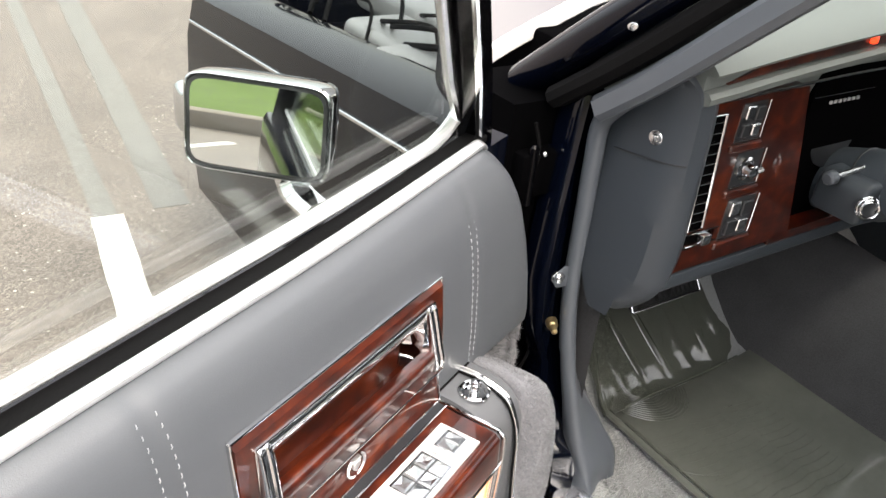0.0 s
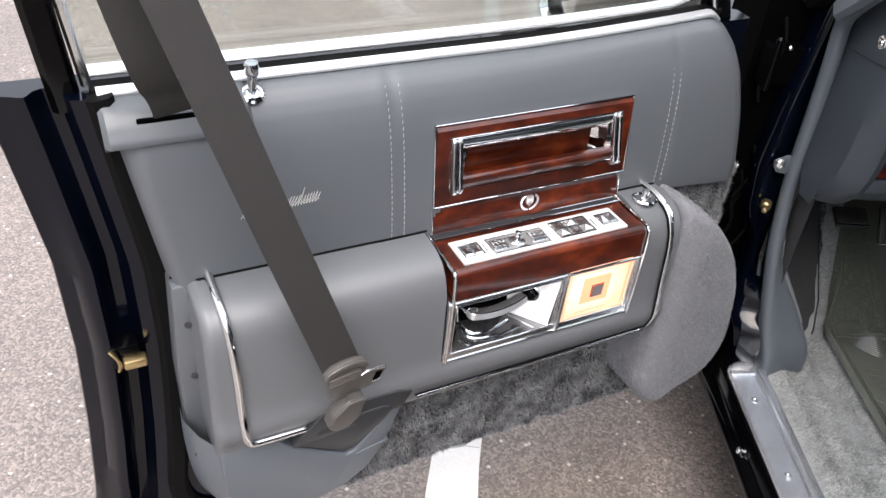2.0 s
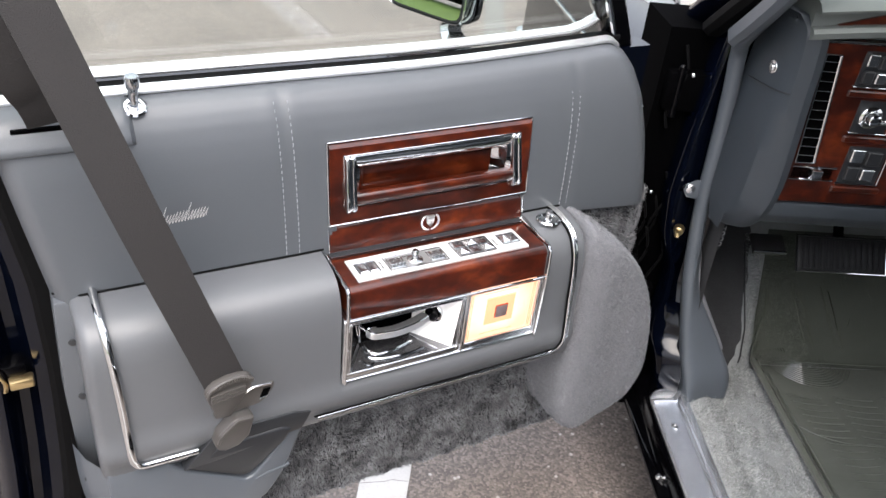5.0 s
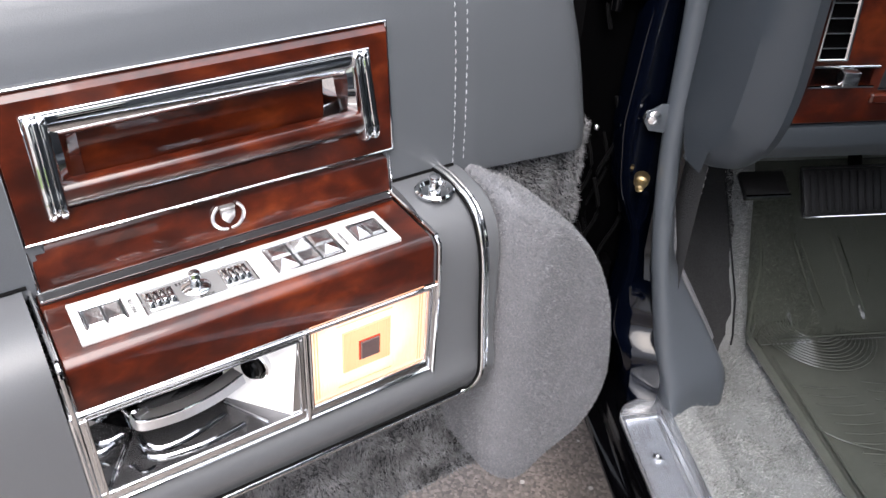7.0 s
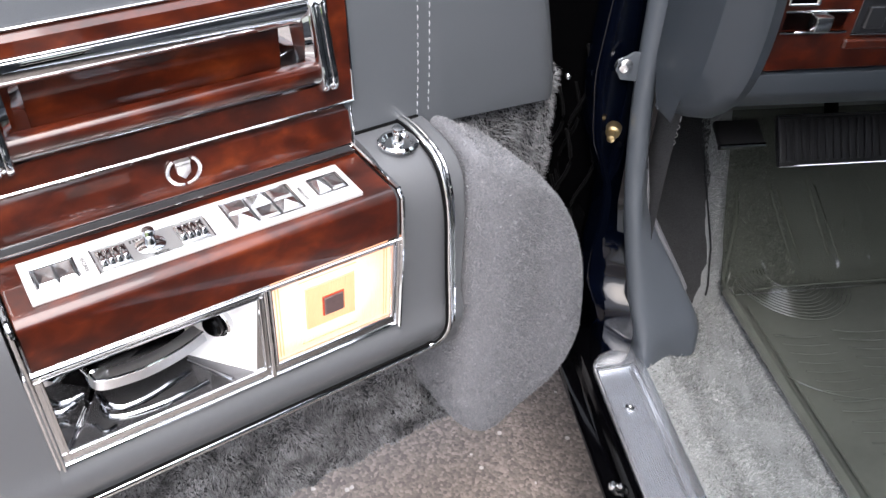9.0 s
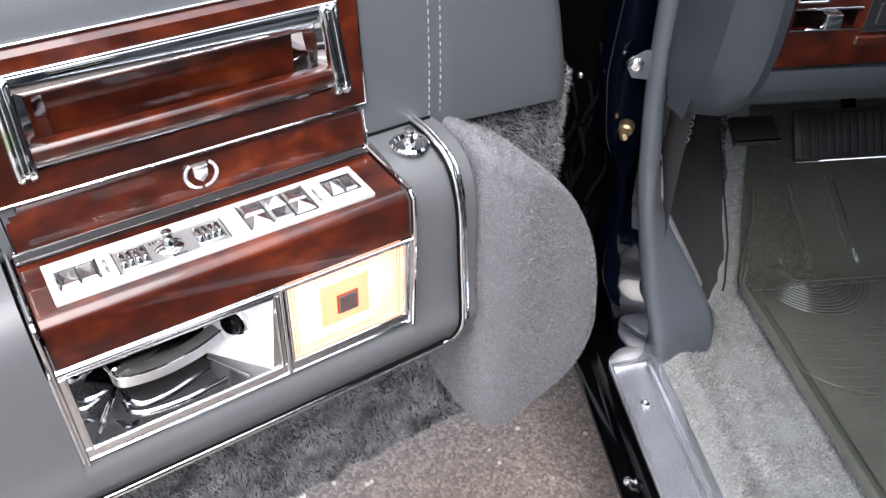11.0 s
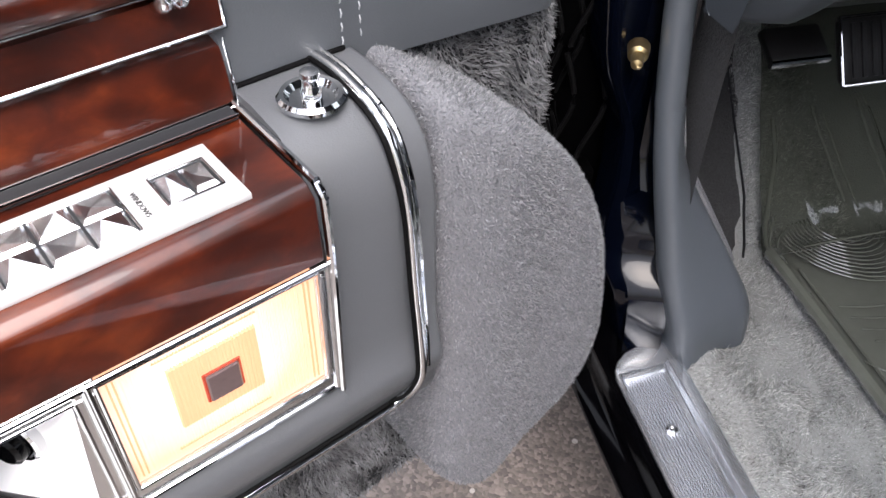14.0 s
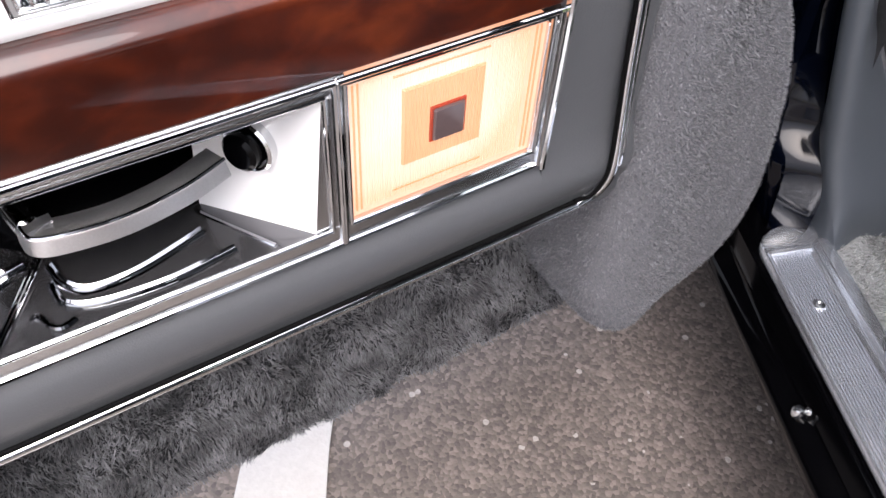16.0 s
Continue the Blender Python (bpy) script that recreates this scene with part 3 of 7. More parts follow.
part("upper_panel", loft(rows), VINYL, door, "padded grey vinyl upper door panel")


def stitches(xs, z0, z1, parent, bend=0.0):
    own = bmesh.new()
    z = z0
    while z > z1:
        for x0, lean in xs:
            x = x0 + lean * (z0 - z) - bend * max(0.0, (z - 0.928) / 0.04) ** 2
            y = panel_y(x, z) - 0.0006
            sweep([(x, y + 0.0006, z + 0.0026), (x, y - 0.0004, z), (x, y + 0.0006, z - 0.0026)], ring_shape(0.00055, 5), up=(1, 0, 0), bm=own)
        z -= 0.0085
    return part("stitching", own, STITCH, parent, "double row of pale stitching", smooth=False)


stitches([(-0.073, 0.02), (-0.055, 0.02)], 0.962, 0.750, door)
stitches([(0.391, -0.03), (0.405, -0.03)], 0.970, 0.750, door, 0.030)

# lower carpeted panel
rows = []
for k in range(26):
    row = []
    for i in range(110):
        s = i / 109
        z = 0.74 - (0.74 - 0.232) * k / 25
        x = -0.15 + (0.60 + 0.15) * s
        n1 = noise.noise(Vector((x * 30, z * 30, 3))) * 0.007 + noise.noise(Vector((x * 80, z * 80, 8))) * 0.005
        row.append((x, 0.006 + n1 + 0.03 * max(0, 1 - (0.60 - x) / 0.02) ** 2, z + (noise.noise(Vector((x * 90, 0, 2))) * 0.002 if k == 25 else 0)))
    rows.append(row)
rows.append([(x, 0.05, z) for x, y, z in rows[-1]])
carpet = part("carpet_panel", loft(rows), CARPET_LOW, door, "shaggy grey carpet on the lower door")

BASE = [(-0.364, 0.746), (-0.370, 0.60), (-0.367, 0.46), (-0.356, 0.375), (-0.33, 0.325), (-0.29, 0.305), (-0.12, 0.305), (-0.12, 0.746)]
part("base_panel", prism(BASE, 1, -0.012, 0.03, bevel=0.004), VINYL, door, "plain grey vinyl behind the armrest")

# carpeted rounded pod in front of the armrest
POD = [(0.398, 0.733), (0.435, 0.728), (0.487, 0.690), (0.550, 0.620), (0.592, 0.53), (0.611, 0.43), (0.610, 0.375), (0.583, 0.322), (0.52, 0.297), (0.455, 0.298), (0.414, 0.335), (0.401, 0.40), (0.397, 0.55)]
outline = [(v.x, v.y) for v in smooth_line([(x, z, 0) for x, z in POD], 7, True)]
pod = part("carpeted_pod", dome(outline, [(1.0, 0.03), (1.004, -0.056), (0.996, -0.070), (0.970, -0.080), (0.93, -0.085), (0.88, -0.087), (0.80, -0.0885), (0.7, -0.0895), (0.6, -0.090), (0.48, -0.090), (0.36, -0.090), (0.25, -0.090), (0.12, -0.090)], (0.475, 0.52)), CARPET, door, "rounded pod covered in short grey carpet")
# the pod swells to a soft upright ridge beside the armrest
for vert in pod.data.vertices:
    w = min(1.0, max(0.0, (-vert.co.y - 0.05) / 0.035))
    vert.co.y -= 0.017 * w * math.exp(-((vert.co.x - 0.445) / 0.05) ** 2) - 0.004 * w

# armrest: grey vinyl box with a chrome bead
PROFILE = [(0.0, 0.752), (-0.034, 0.752), (-0.060, 0.748), (-0.076, 0.740), (-0.087, 0.727), (-0.094, 0.710), (-0.097, 0.69), (-0.098, 0.64), (-0.099, 0.595), (-0.1005, 0.580), (-0.1040, 0.570), (-0.1065, 0.562), (-0.1068, 0.552), (-0.1040, 0.541), (-0.0995, 0.533), (-0.0995, 0.524), (-0.096, 0.512), (-0.088, 0.502), (-0.07, 0.496), (-0.04, 0.494), (0.0, 0.492)]


def arm_piece(x0, x1, prof, round0=0.0, round1=0.0, bm=None):
    xs = []
    for i in range(7):
        t = i / 6
        if round0:
            xs.append((x0 + round0 * (1 - math.cos(t * math.pi / 2)), round0 * (1 - math.sin(t * math.pi / 2))))
        elif i == 0:
            xs.append((x0, 0))
    for i in range(6, -1, -1):
        t = i / 6
        if round1:
            xs.append((x1 - round1 * (1 - math.cos(t * math.pi / 2)), round1 * (1 - math.sin(t * math.pi / 2))))
        elif i == 0:
            xs.append((x1, 0))
    cy, cz = 0.0, 0.62
    rows = []
    for x, inset in xs:
        row = []
        for y, z in prof:
            yy = min(y + inset, 0.0)
            zz = z - inset * 0.6 * (1 if z > cz else -1) * min(1, abs(z - cz) / 0.1)
            row.append((x, yy, zz))
        rows.append(row)
    return loft(rows, cap=True, bm=bm)


arm = arm_piece(-0.346, -0.020, PROFILE, round0=0.014)
LOW = [(0.0, 0.5785), (-0.090, 0.5785), (-0.098, 0.577)] + PROFILE[10:]
arm_piece(-0.0205, 0.3125, LOW, bm=arm)
arm_piece(0.312, 0.3915, PROFILE, round1=0.0045, bm=arm)
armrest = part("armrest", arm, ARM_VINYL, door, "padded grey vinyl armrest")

# chrome bead round the armrest
pts = [(0.3655, -0.010, 0.7540), (0.3655, -0.040, 0.7545), (0.3660, -0.076, 0.744), (0.3665, -0.092, 0.722), (0.3670, -0.1005, 0.69), (0.3685, -0.1040, 0.63), (0.3695, -0.1080, 0.580), (0.3695, -0.1090, 0.556), (0.3672, -0.1075, 0.543), (0.361, -0.1050, 0.533), (0.350, -0.1030, 0.528), (0.335, -0.102, 0.526), (0.1, -0.102, 0.526), (-0.055, -0.102, 0.526)]
part("chrome_bead", sweep(smooth_line(pts, 8), ring_shape(0.0036, 12), up=(0.6, -0.3, 0.75)), CHROME, armrest, "bright chrome bead")
part("bead_groove", sweep(smooth_line([(x - 0.0042, y - 0.0006, z + (0.0042 if z < 0.53 else 0.0)) for x, y, z in pts], 8), ring_shape(0.0016, 6), up=(0.6, -0.3, 0.75)), RUBBER, armrest, "dark groove beside the bead")
part("inner_bead", sweep(smooth_line([(x + 0.0058, y + 0.0006, z) for x, y, z in pts[:8]], 8), ring_shape(0.0019, 8), up=(0.6, -0.3, 0.75)), CHROME, armrest, "second thin chrome bead")
pts = [(-0.318, -0.010, 0.756), (-0.318, -0.045, 0.753), (-0.317, -0.080, 0.742), (-0.315, -0.096, 0.715), (-0.312, -0.102, 0.66), (-0.310, -0.102, 0.60), (-0.309, -0.1085, 0.568), (-0.308, -0.1085, 0.552), (-0.306, -0.1055, 0.541), (-0.300, -0.103, 0.532), (-0.285, -0.102, 0.529), (-0.225, -0.102, 0.529)]
part("chrome_bead", sweep(smooth_line(pts, 8), ring_shape(0.0058, 12), up=(0.6, -0.3, 0.75)), CHROME, armrest, "bright chrome bead")

# thin dark strip painting the shadow line in the seam above the armrest
for x0, x1 in ((-0.362, -0.016), (0.312, 0.385)):
    part("panel_seam", sweep([(x, panel_y(x, 0.7545) - 0.0006, 0.7535) for x in np.linspace(x0, x1, 12)], ring_shape(0.0016, 6)), RUBBER, door, "dark strip for the shadow line in the armrest seam")

# wood block with the switches
WB = [(-0.014, 0.744), (-0.0935, 0.742), (-0.0975, 0.7412), (-0.1032, 0.7362), (-0.1043, 0.7330), (-0.1055, 0.694), (-0.02, 0.694)]
wood_block = part("wood_block", prism(WB, 0, -0.0115, 0.3065, bevel=0.0008, seg=1), WOOD, door, "glossy burl wood switch block")
for x in (-0.0150, 0.3098):
    pth = [(x, y, z) for y, z in [(-0.012, 0.7455), (-0.0940, 0.7435), (-0.0990, 0.7425), (-0.1050, 0.7370), (-0.1062, 0.7330), (-0.1075, 0.690), (-0.1035, 0.579)]]
    part("edge_trim", sweep(smooth_line(pth, 4), flat_shape(0.006, 0.004, 0.3), up=(1, 0, 0)), CHROME, wood_block, "chrome edge trim")

# lower strip and upper plate of wood with chrome borders
strip = part("wood_strip", prism([(-0.0175, 0.747), (-0.0115, 0.7785), (-0.0068, 0.7862), (0.01, 0.7862), (0.01, 0.747)], 0, -0.0070, 0.3105, bevel=0.0008, seg=1), WOOD, door, "burl wood strip with a crest")


def frame_bar(x0, x1, z0, z1, w, d, y0, y1, parent, name="chrome_border", material=CHROME):
    """A thin frame in the door's plane; y0 at the top, y1 at the bottom."""
    own = bmesh.new()
    for a, b in (((x0, y0, z1), (x1, y0, z1)), ((x1, y0, z1), (x1, y1, z0)), ((x1, y1, z0), (x0, y1, z0)), ((x0, y1, z0), (x0, y0, z1))):
        sweep([a, b], flat_shape(d, w, 0.3), up=(0, 0, 1) if a[2] == b[2] else (1, 0, 0), bm=own)
    return part(name, own, material, parent, "thin chrome border")


frame_bar(-0.0085, 0.3125, 0.7445, 0.7876, 0.0018, 0.004, -0.0090, -0.0172, strip)
own = bmesh.new()
PX0, PX1, PZ0, PZ1 = -0.0075, 0.3120, 0.7915, 0.9085
HX0, HX1, HZ0, HZ1 = 0.0125, 0.2925, 0.813, 0.8905


def plate_y(z):
    return -0.0055 - 0.011 * (PZ1 - z) / (PZ1 - PZ0)


for x0, x1, z0, z1 in ((PX0, PX1, HZ1, PZ1), (PX0, PX1, PZ0, HZ0), (PX0, HX0, HZ0, HZ1), (HX1, PX1, HZ0, HZ1)):
    if z1 == PZ1:
        prism([(plate_y(z0), z0), (plate_y(z1 - 0.0065), z1 - 0.0065), (plate_y(z1) + 0.0062, z1), (0.012, z1), (0.012, z0)], 0, x0, x1, bm=own)
    else:
        prism([(plate_y(z0), z0), (plate_y(z1), z1), (0.012, z1), (0.012, z0)], 0, x0, x1, bm=own)
bmesh.ops.remove_doubles(own, verts=own.verts, dist=1e-5)
plate = part("wood_plate", own, WOOD, door, "burl wood plate round the pull handle", smooth=False)
frame_bar(PX0 - 0.0015, PX1 + 0.0015, PZ0 - 0.0005, PZ1 + 0.0008, 0.0024, 0.005, -0.0005, -0.0150, plate)

p_at, p_nr = scatter(pod.data, 110000)
k = p_nr[:, 1] < 0.3
pile("pod_pile", p_at[k], p_nr[k], 0.0031, 0.00040, PILE, pod, 0.55, "short grey carpet fibres", 420.0)
p_at, p_nr = scatter(carpet.data, 140000, 5)
p_nr *= np.where(p_nr[:, 1:2] > 0, -1, 1)
pile("carpet_pile", p_at, p_nr + np.array([0.0, 0.0, -0.4]), 0.0085, 0.00080, PILE_SHAG, carpet, 0.8, "shaggy grey carpet fibres", 75.0)

# pull handle in its recess
own = prism([(0.0115, HZ0 - 0.004), (0.0090, 0.874), (0.020, 0.874), (0.020, HZ0 - 0.004)], 0, HX0 + 0.022, HX1 - 0.022, bevel=0.0006, seg=1)
part("recess", own, WOOD, plate, "dark glossy wood back of the handle recess", smooth=False)
own = prism([(0.016, 0.8900), (-0.0080, 0.8900), (-0.0098, 0.8885), (-0.0104, 0.8850), (-0.0103, 0.8800), (-0.0094, 0.8750), (-0.0075, 0.8708), (-0.0050, 0.8690), (0.016, 0.8685)], 0, HX0 + 0.012, HX1 - 0.012, bevel=0.0005, seg=1)
part("upper_lip", own, CHROME, plate, "rounded chrome lip along the recess top")
for xa, xb in ((HX0 + 0.0365, HX0 + 0.0335), (HX1 - 0.0365, HX1 - 0.0335)):
    part("recess_edge", sweep([(xa, 0.0100, 0.821), (xb, 0.0085, 0.868)], flat_shape(0.0012, 0.0012, 0.3), up=(0, 1, 0)), CHROME, plate, "fine bright edge of the recess back")
own = bmesh.new()
for a, b in (((HX0, HZ1), (HX1, HZ1)), ((HX1, HZ1), (HX1 + 0.003, HZ0 - 0.001)), ((HX0, HZ1), (HX0 + 0.001, HZ0 - 0.001))):
    sweep([(a[0], plate_y(a[1]) - 0.001, a[1]), (b[0], plate_y(b[1]) - 0.001, b[1])], flat_shape(0.0022, 0.0035, 0.3), up=(0, 1, 0), bm=own)
part("chrome_border", own, CHROME, plate, "thin chrome border")
BAR = [(-0.010, 0.8372), (-0.0180, 0.8382), (-0.0220, 0.8372), (-0.0243, 0.8340), (-0.0250, 0.8290), (-0.0236, 0.8235), (-0.0205, 0.8200), (-0.0160, 0.8188), (-0.010, 0.8200)]
handle = part("pull_handle", prism(BAR, 0, HX0 + 0.013, HX1 - 0.013, bevel=0.0008, seg=2), WOOD, door, "wood-faced pull handle between chrome ends")
part("bar_trim", sweep([(HX0 + 0.013, -0.0195, 0.8192), (HX1 - 0.013, -0.0195, 0.8192)], flat_shape(0.0022, 0.0016, 0.3)), CHROME, handle, "thin chrome line under the bar")
FLUTE = [(1.22 * a, 1.15 * b) for a, b in ((-0.0066, -0.006), (-0.0066, 0.0008), (-0.0056, 0.0026), (-0.0038, 0.0034), (-0.0018, 0.0030), (-0.0006, 0.0014), (0.0006, 0.0014), (0.0018, 0.0030), (0.0038, 0.0034), (0.0056, 0.0026), (0.0066, 0.0008), (0.0066, -0.006))]
for x, sgn in ((HX0 + 0.0085, 1), (HX1 - 0.0085, -1)):
    way = smooth_line([(x, 0.002, 0.8885), (x, -0.0085, 0.8872), (x, -0.0120, 0.8800), (x - sgn * 0.0005, -0.0170, 0.8600), (x - sgn * 0.0012, -0.0218, 0.8380), (x - sgn * 0.0016, -0.0255, 0.8240), (x - sgn * 0.0016, -0.0238, 0.8150), (x - sgn * 0.0016, -0.0120, 0.8110)], 6)
    bracket = part("bracket", sweep(way, FLUTE, up=(0, -0.9, 0.1)), CHROME, handle, "fluted chrome end bracket")
    rows = []
    for i in range(9):
        q = i / 8
        z = 0.884 - 0.064 * q
        xa, xb = x + sgn * 0.0060, HX0 + 0.0365 if sgn > 0 else HX1 - 0.0365
        ya, yb = -0.0090 - 0.0120 * q, 0.0090 - 0.001 * q
        bow = 0.0035 * math.sin(q * math.pi * 1.6)
        rows.append([(xa, ya, z), (xa + (xb - xa) * 0.35, ya + (yb - ya) * 0.20 - bow, z), (xa + (xb - xa) * (0.72 - 0.25 * q), ya + (yb - ya) * 0.62 + bow * 0.6, z), (xb, yb, z)])
    part("bracket_cheek", loft(rows), CHROME, bracket, "twisted chrome cheek", sharp=22)

# wreath-and-shield badge, as a plain shape
badge = bmesh.new()
cx, cz, cy = 0.150, 0.768, -0.0145
for sgn in (-1, 1):
    arc = [(cx + sgn * 0.0135 * math.sin(a), cy, cz - 0.013 * math.cos(a)) for a in np.linspace(0.1, 2.45, 14)]
    for i, p in enumerate(arc[:-1]):
        q = arc[i + 1]
        sweep([p, ((p[0] + q[0]) / 2 + sgn * 0.0008, cy - 0.0012, (p[2] + q[2]) / 2), q], ring_shape(0.0016, 6), up=(0, 1, 0), bm=badge)
prism([(cx - 0.0062, cz + 0.006), (cx + 0.0062, cz + 0.006), (cx + 0.0058, cz - 0.002), (cx, cz - 0.0078), (cx - 0.0058, cz - 0.002)], 1, cy - 0.0022, cy + 0.004, bevel=0.0008, bm=badge)
box(cx - 0.0065, cx + 0.0065, cy - 0.002, cy + 0.004, cz + 0.0068, cz + 0.0095, 0.0006, bm=badge)
part("badge", badge, LEVER, strip, "small satin silver crest")

part("dark_band", prism([(-0.0190, 0.7445), (-0.0190, 0.7475), (-0.0300, 0.7470), (-0.0300, 0.7435)], 0, -0.0105, 0.3055, bevel=0.0006, seg=1), GREY_DARK, wood_block, "dark grey band along the block")
for y in (-0.0185, -0.0305):
    part("edge_trim", sweep([(-0.0105, y, 0.7472), (0.3055, y, 0.7472)], ring_shape(0.0011, 6)), CHROME, wood_block, "thin chrome line")

# switch plate
SP = 0.7437
switch_plate = part("switch_plate", box(0.005, 0.279, -0.0915, -0.040, SP - 0.002, SP + 0.0022, 0.0008), SWITCH_PLATE, door, "pale satin metal switch plate")


def rocker(x0, x1, y0, y1, name="switch_button", turn=0):
    """A square chrome button: a raised faceted cap with a cut-away corner."""
    own = bmesh.new()
    z = SP + 0.0025
    w, d = x1 - x0, y1 - y0
    lo = [own.verts.new(p) for p in ((x0, y0, z), (x1, y0, z), (x1, y1, z), (x0, y1, z))]
    hi = [own.verts.new((x0 + w * a, y0 + d * b, z + h)) for a, b, h in ((0.12, 0.12, 0.0022), (0.88, 0.12, 0.0022), (0.88, 0.88, 0.0022), (0.12, 0.88, 0.0022))]
    ax, ay, ah = ((0.35, 0.62, 0.0062), (0.66, 0.60, 0.0058), (0.62, 0.35, 0.0010), (0.40, 0.55, 0.0012))[turn % 4]
    c = own.verts.new((x0 + w * ax, y0 + d * ay, z + ah))
    for i in range(4):
        j = (i + 1) % 4
        own.faces.new((lo[i], lo[j], hi[j], hi[i]))
        own.faces.new((hi[i], hi[j], c))
    own.faces.new(lo[::-1])
    return part(name, own, CHROME_SOFT, switch_plate, "faceted chrome button", smooth=False)


def well(x0, x1, y0, y1, material=GREY_DARK):
    own = box(x0, x1, y0, y1, SP + 0.002, SP + 0.0026)
    part("switch_well", own, material, switch_plate, "dark recessed switch surround", smooth=False)
    rim = bmesh.new()
    for a, b in (((x0, y0), (x1, y0)), ((x1, y0), (x1, y1)), ((x1, y1), (x0, y1)), ((x0, y1), (x0, y0))):
        sweep([(*a, SP + 0.003), (*b, SP + 0.003)], flat_shape(0.0014, 0.0018, 0.3), bm=rim)
    part("switch_rim", rim, CHROME, switch_plate, "thin chrome rim")


well(0.012, 0.043, -0.081, -0.054)
rocker(0.0135, 0.0273, -0.0795, -0.0555, turn=3)
rocker(0.0282, 0.0415, -0.0795, -0.0555, turn=2)
well(0.056, 0.147, -0.0865, -0.053, STEEL)
for x0 in (0.0595, 0.1215):
    part("lever_base", box(x0 - 0.001, x0 + 0.0225, -0.083, -0.058, SP + 0.0024, SP + 0.0042, 0.001), CHROME_SOFT, switch_plate, "satin base of a rocker")
    for i in range(4):
        own = prism([(-0.0815, SP + 0.004), (-0.0790, SP + 0.0095), (-0.0720, SP + 0.0065), (-0.0650, SP + 0.0085), (-0.0600, SP + 0.004)], 0, x0 + i * 0.0056, x0 + i * 0.0056 + 0.0042, bevel=0.0008)
        part("lever", own, CHROME, switch_plate, "ribbed chrome rocker")
part("joystick", lathe([(0.011, SP + 0.0026), (0.012, SP + 0.004), (0.009, SP + 0.0055), (0.005, SP + 0.006), (0.0042, SP + 0.012), (0.0055, SP + 0.015), (0.0045, SP + 0.0185), (0.001, SP + 0.0195)], (0.099, -0.0705, 0), n=18), CHROME, switch_plate, "small chrome joystick")
well(0.164, 0.226, -0.0865, -0.048)
for i in range(3):
    for j in range(2):
        rocker(0.1655 + i * 0.0202, 0.1845 + i * 0.0202, -0.085 + j * 0.0185, -0.0675 + j * 0.0185, turn=(i * 2 + j * 3) % 4)
well(0.243, 0.272, -0.078, -0.053)
rocker(0.2445, 0.257, -0.0765, -0.0545)
rocker(0.258, 0.2705, -0.0765, -0.0545, turn=3)


def words(text, size, m, material, parent, name="lettering", depth=0.0002):
    cu = bpy.data.curves.new(name, 'FONT')
    cu.body, cu.size, cu.extrude, cu.align_x = text, size, depth, 'CENTER'
    tmp = bpy.data.objects.new(name, cu)
    me = bpy.data.meshes.new_from_object(tmp)
    bpy.data.objects.remove(tmp)
    own = bmesh.new()
    own.from_mesh(me)
    own.transform(m)
    return part(name, own, material, parent, smooth=False)


words("RECLINER", 0.0042, pose(0.0475, -0.0675, SP + 0.0024, 0, 0, -90), LETTER_DARK, switch_plate)
words("BACK", 0.0048, pose(0.104, -0.0850, SP + 0.0029, 0, 0, 0), LETTER_DARK, switch_plate)
for i in range(4):
    part("mark", box(0.0855 + i * 0.0028, 0.0872 + i * 0.0028, -0.0605, -0.0570, SP + 0.0025, SP + 0.0029), LETTER_DARK, switch_plate)
words("WINDOWS", 0.0042, pose(0.2315, -0.0675, SP + 0.0024, 0, 0, -90), LETTER_DARK, switch_plate)

# remote knob on the armrest top
kx, ky, kz = 0.342, -0.047, 0.7515
ring = part("knob_ring", lathe([(0.0165, -0.003), (0.0195, 0.0), (0.0195, 0.0025), (0.0175, 0.0045), (0.0150, 0.004), (0.0125, 0.0005), (0.006, -0.0005)], (kx, ky, kz), n=32), CHROME, door, "round chrome knob well")
part("knob", lathe([(0.0062, -0.001), (0.0058, 0.006), (0.0048, 0.008), (0.0046, 0.013), (0.0056, 0.0145), (0.0054, 0.017), (0.001, 0.0182)], (kx, ky, kz), n=18), CHROME, ring, "small chrome knob")

# chrome tray with the door release, and the lit lens beside it
OX0, OX1, OZ0, OZ1 = -0.0070, 0.1672, 0.5945, 0.6825
LX0, LX1, LZ0, LZ1 = 0.1800, 0.3005, 0.5950, 0.6870
BZ0, BZ1 = 0.5800, 0.6910


def fascia_y(z):
    return -0.1005 - 0.0025 * (z - BZ0) / (BZ1 - BZ0)


fascia = None
for x0, x1, z0, z1 in ((-0.0185, 0.3085, OZ1, BZ1 + 0.002), (-0.0195, 0.3085, BZ0 - 0.001, OZ0), (-0.0185, OX0, OZ0, OZ1), (OX1, LX0, OZ0, OZ1), (LX1, 0.3085, OZ0, OZ1)):
    if z0 == OZ1:
        x1 = LX0
    own = prism([(fascia_y(z0) - 0.001, z0), (fascia_y(z1) - 0.001, z1), (-0.07, z1), (-0.07, z0)], 0, x0, x1, bevel=0.0010, seg=1)
    if fascia is None:
        fascia = part("fascia", own, CHROME_SOFT, door, "chrome frame round tray and courtesy lamp")
    else:
        part("frame_bar", own, CHROME_SOFT, fascia, "chrome frame bar")


def bead_ring(x0, x1, z0, z1, r, name="frame_bead"):
    for p, q in (((x0, z0), (x1, z0)), ((x1, z0), (x1, z1)), ((x1, z1), (x0, z1)), ((x0, z1), (x0, z0))):
        own = sweep([(p[0], fascia_y(p[1]) - 0.0016, p[1]), (q[0], fascia_y(q[1]) - 0.0016, q[1])], ring_shape(r, 8), up=(0, 1, 0.1))
        part(name, own, CHROME, fascia, "thin rounded chrome bead")


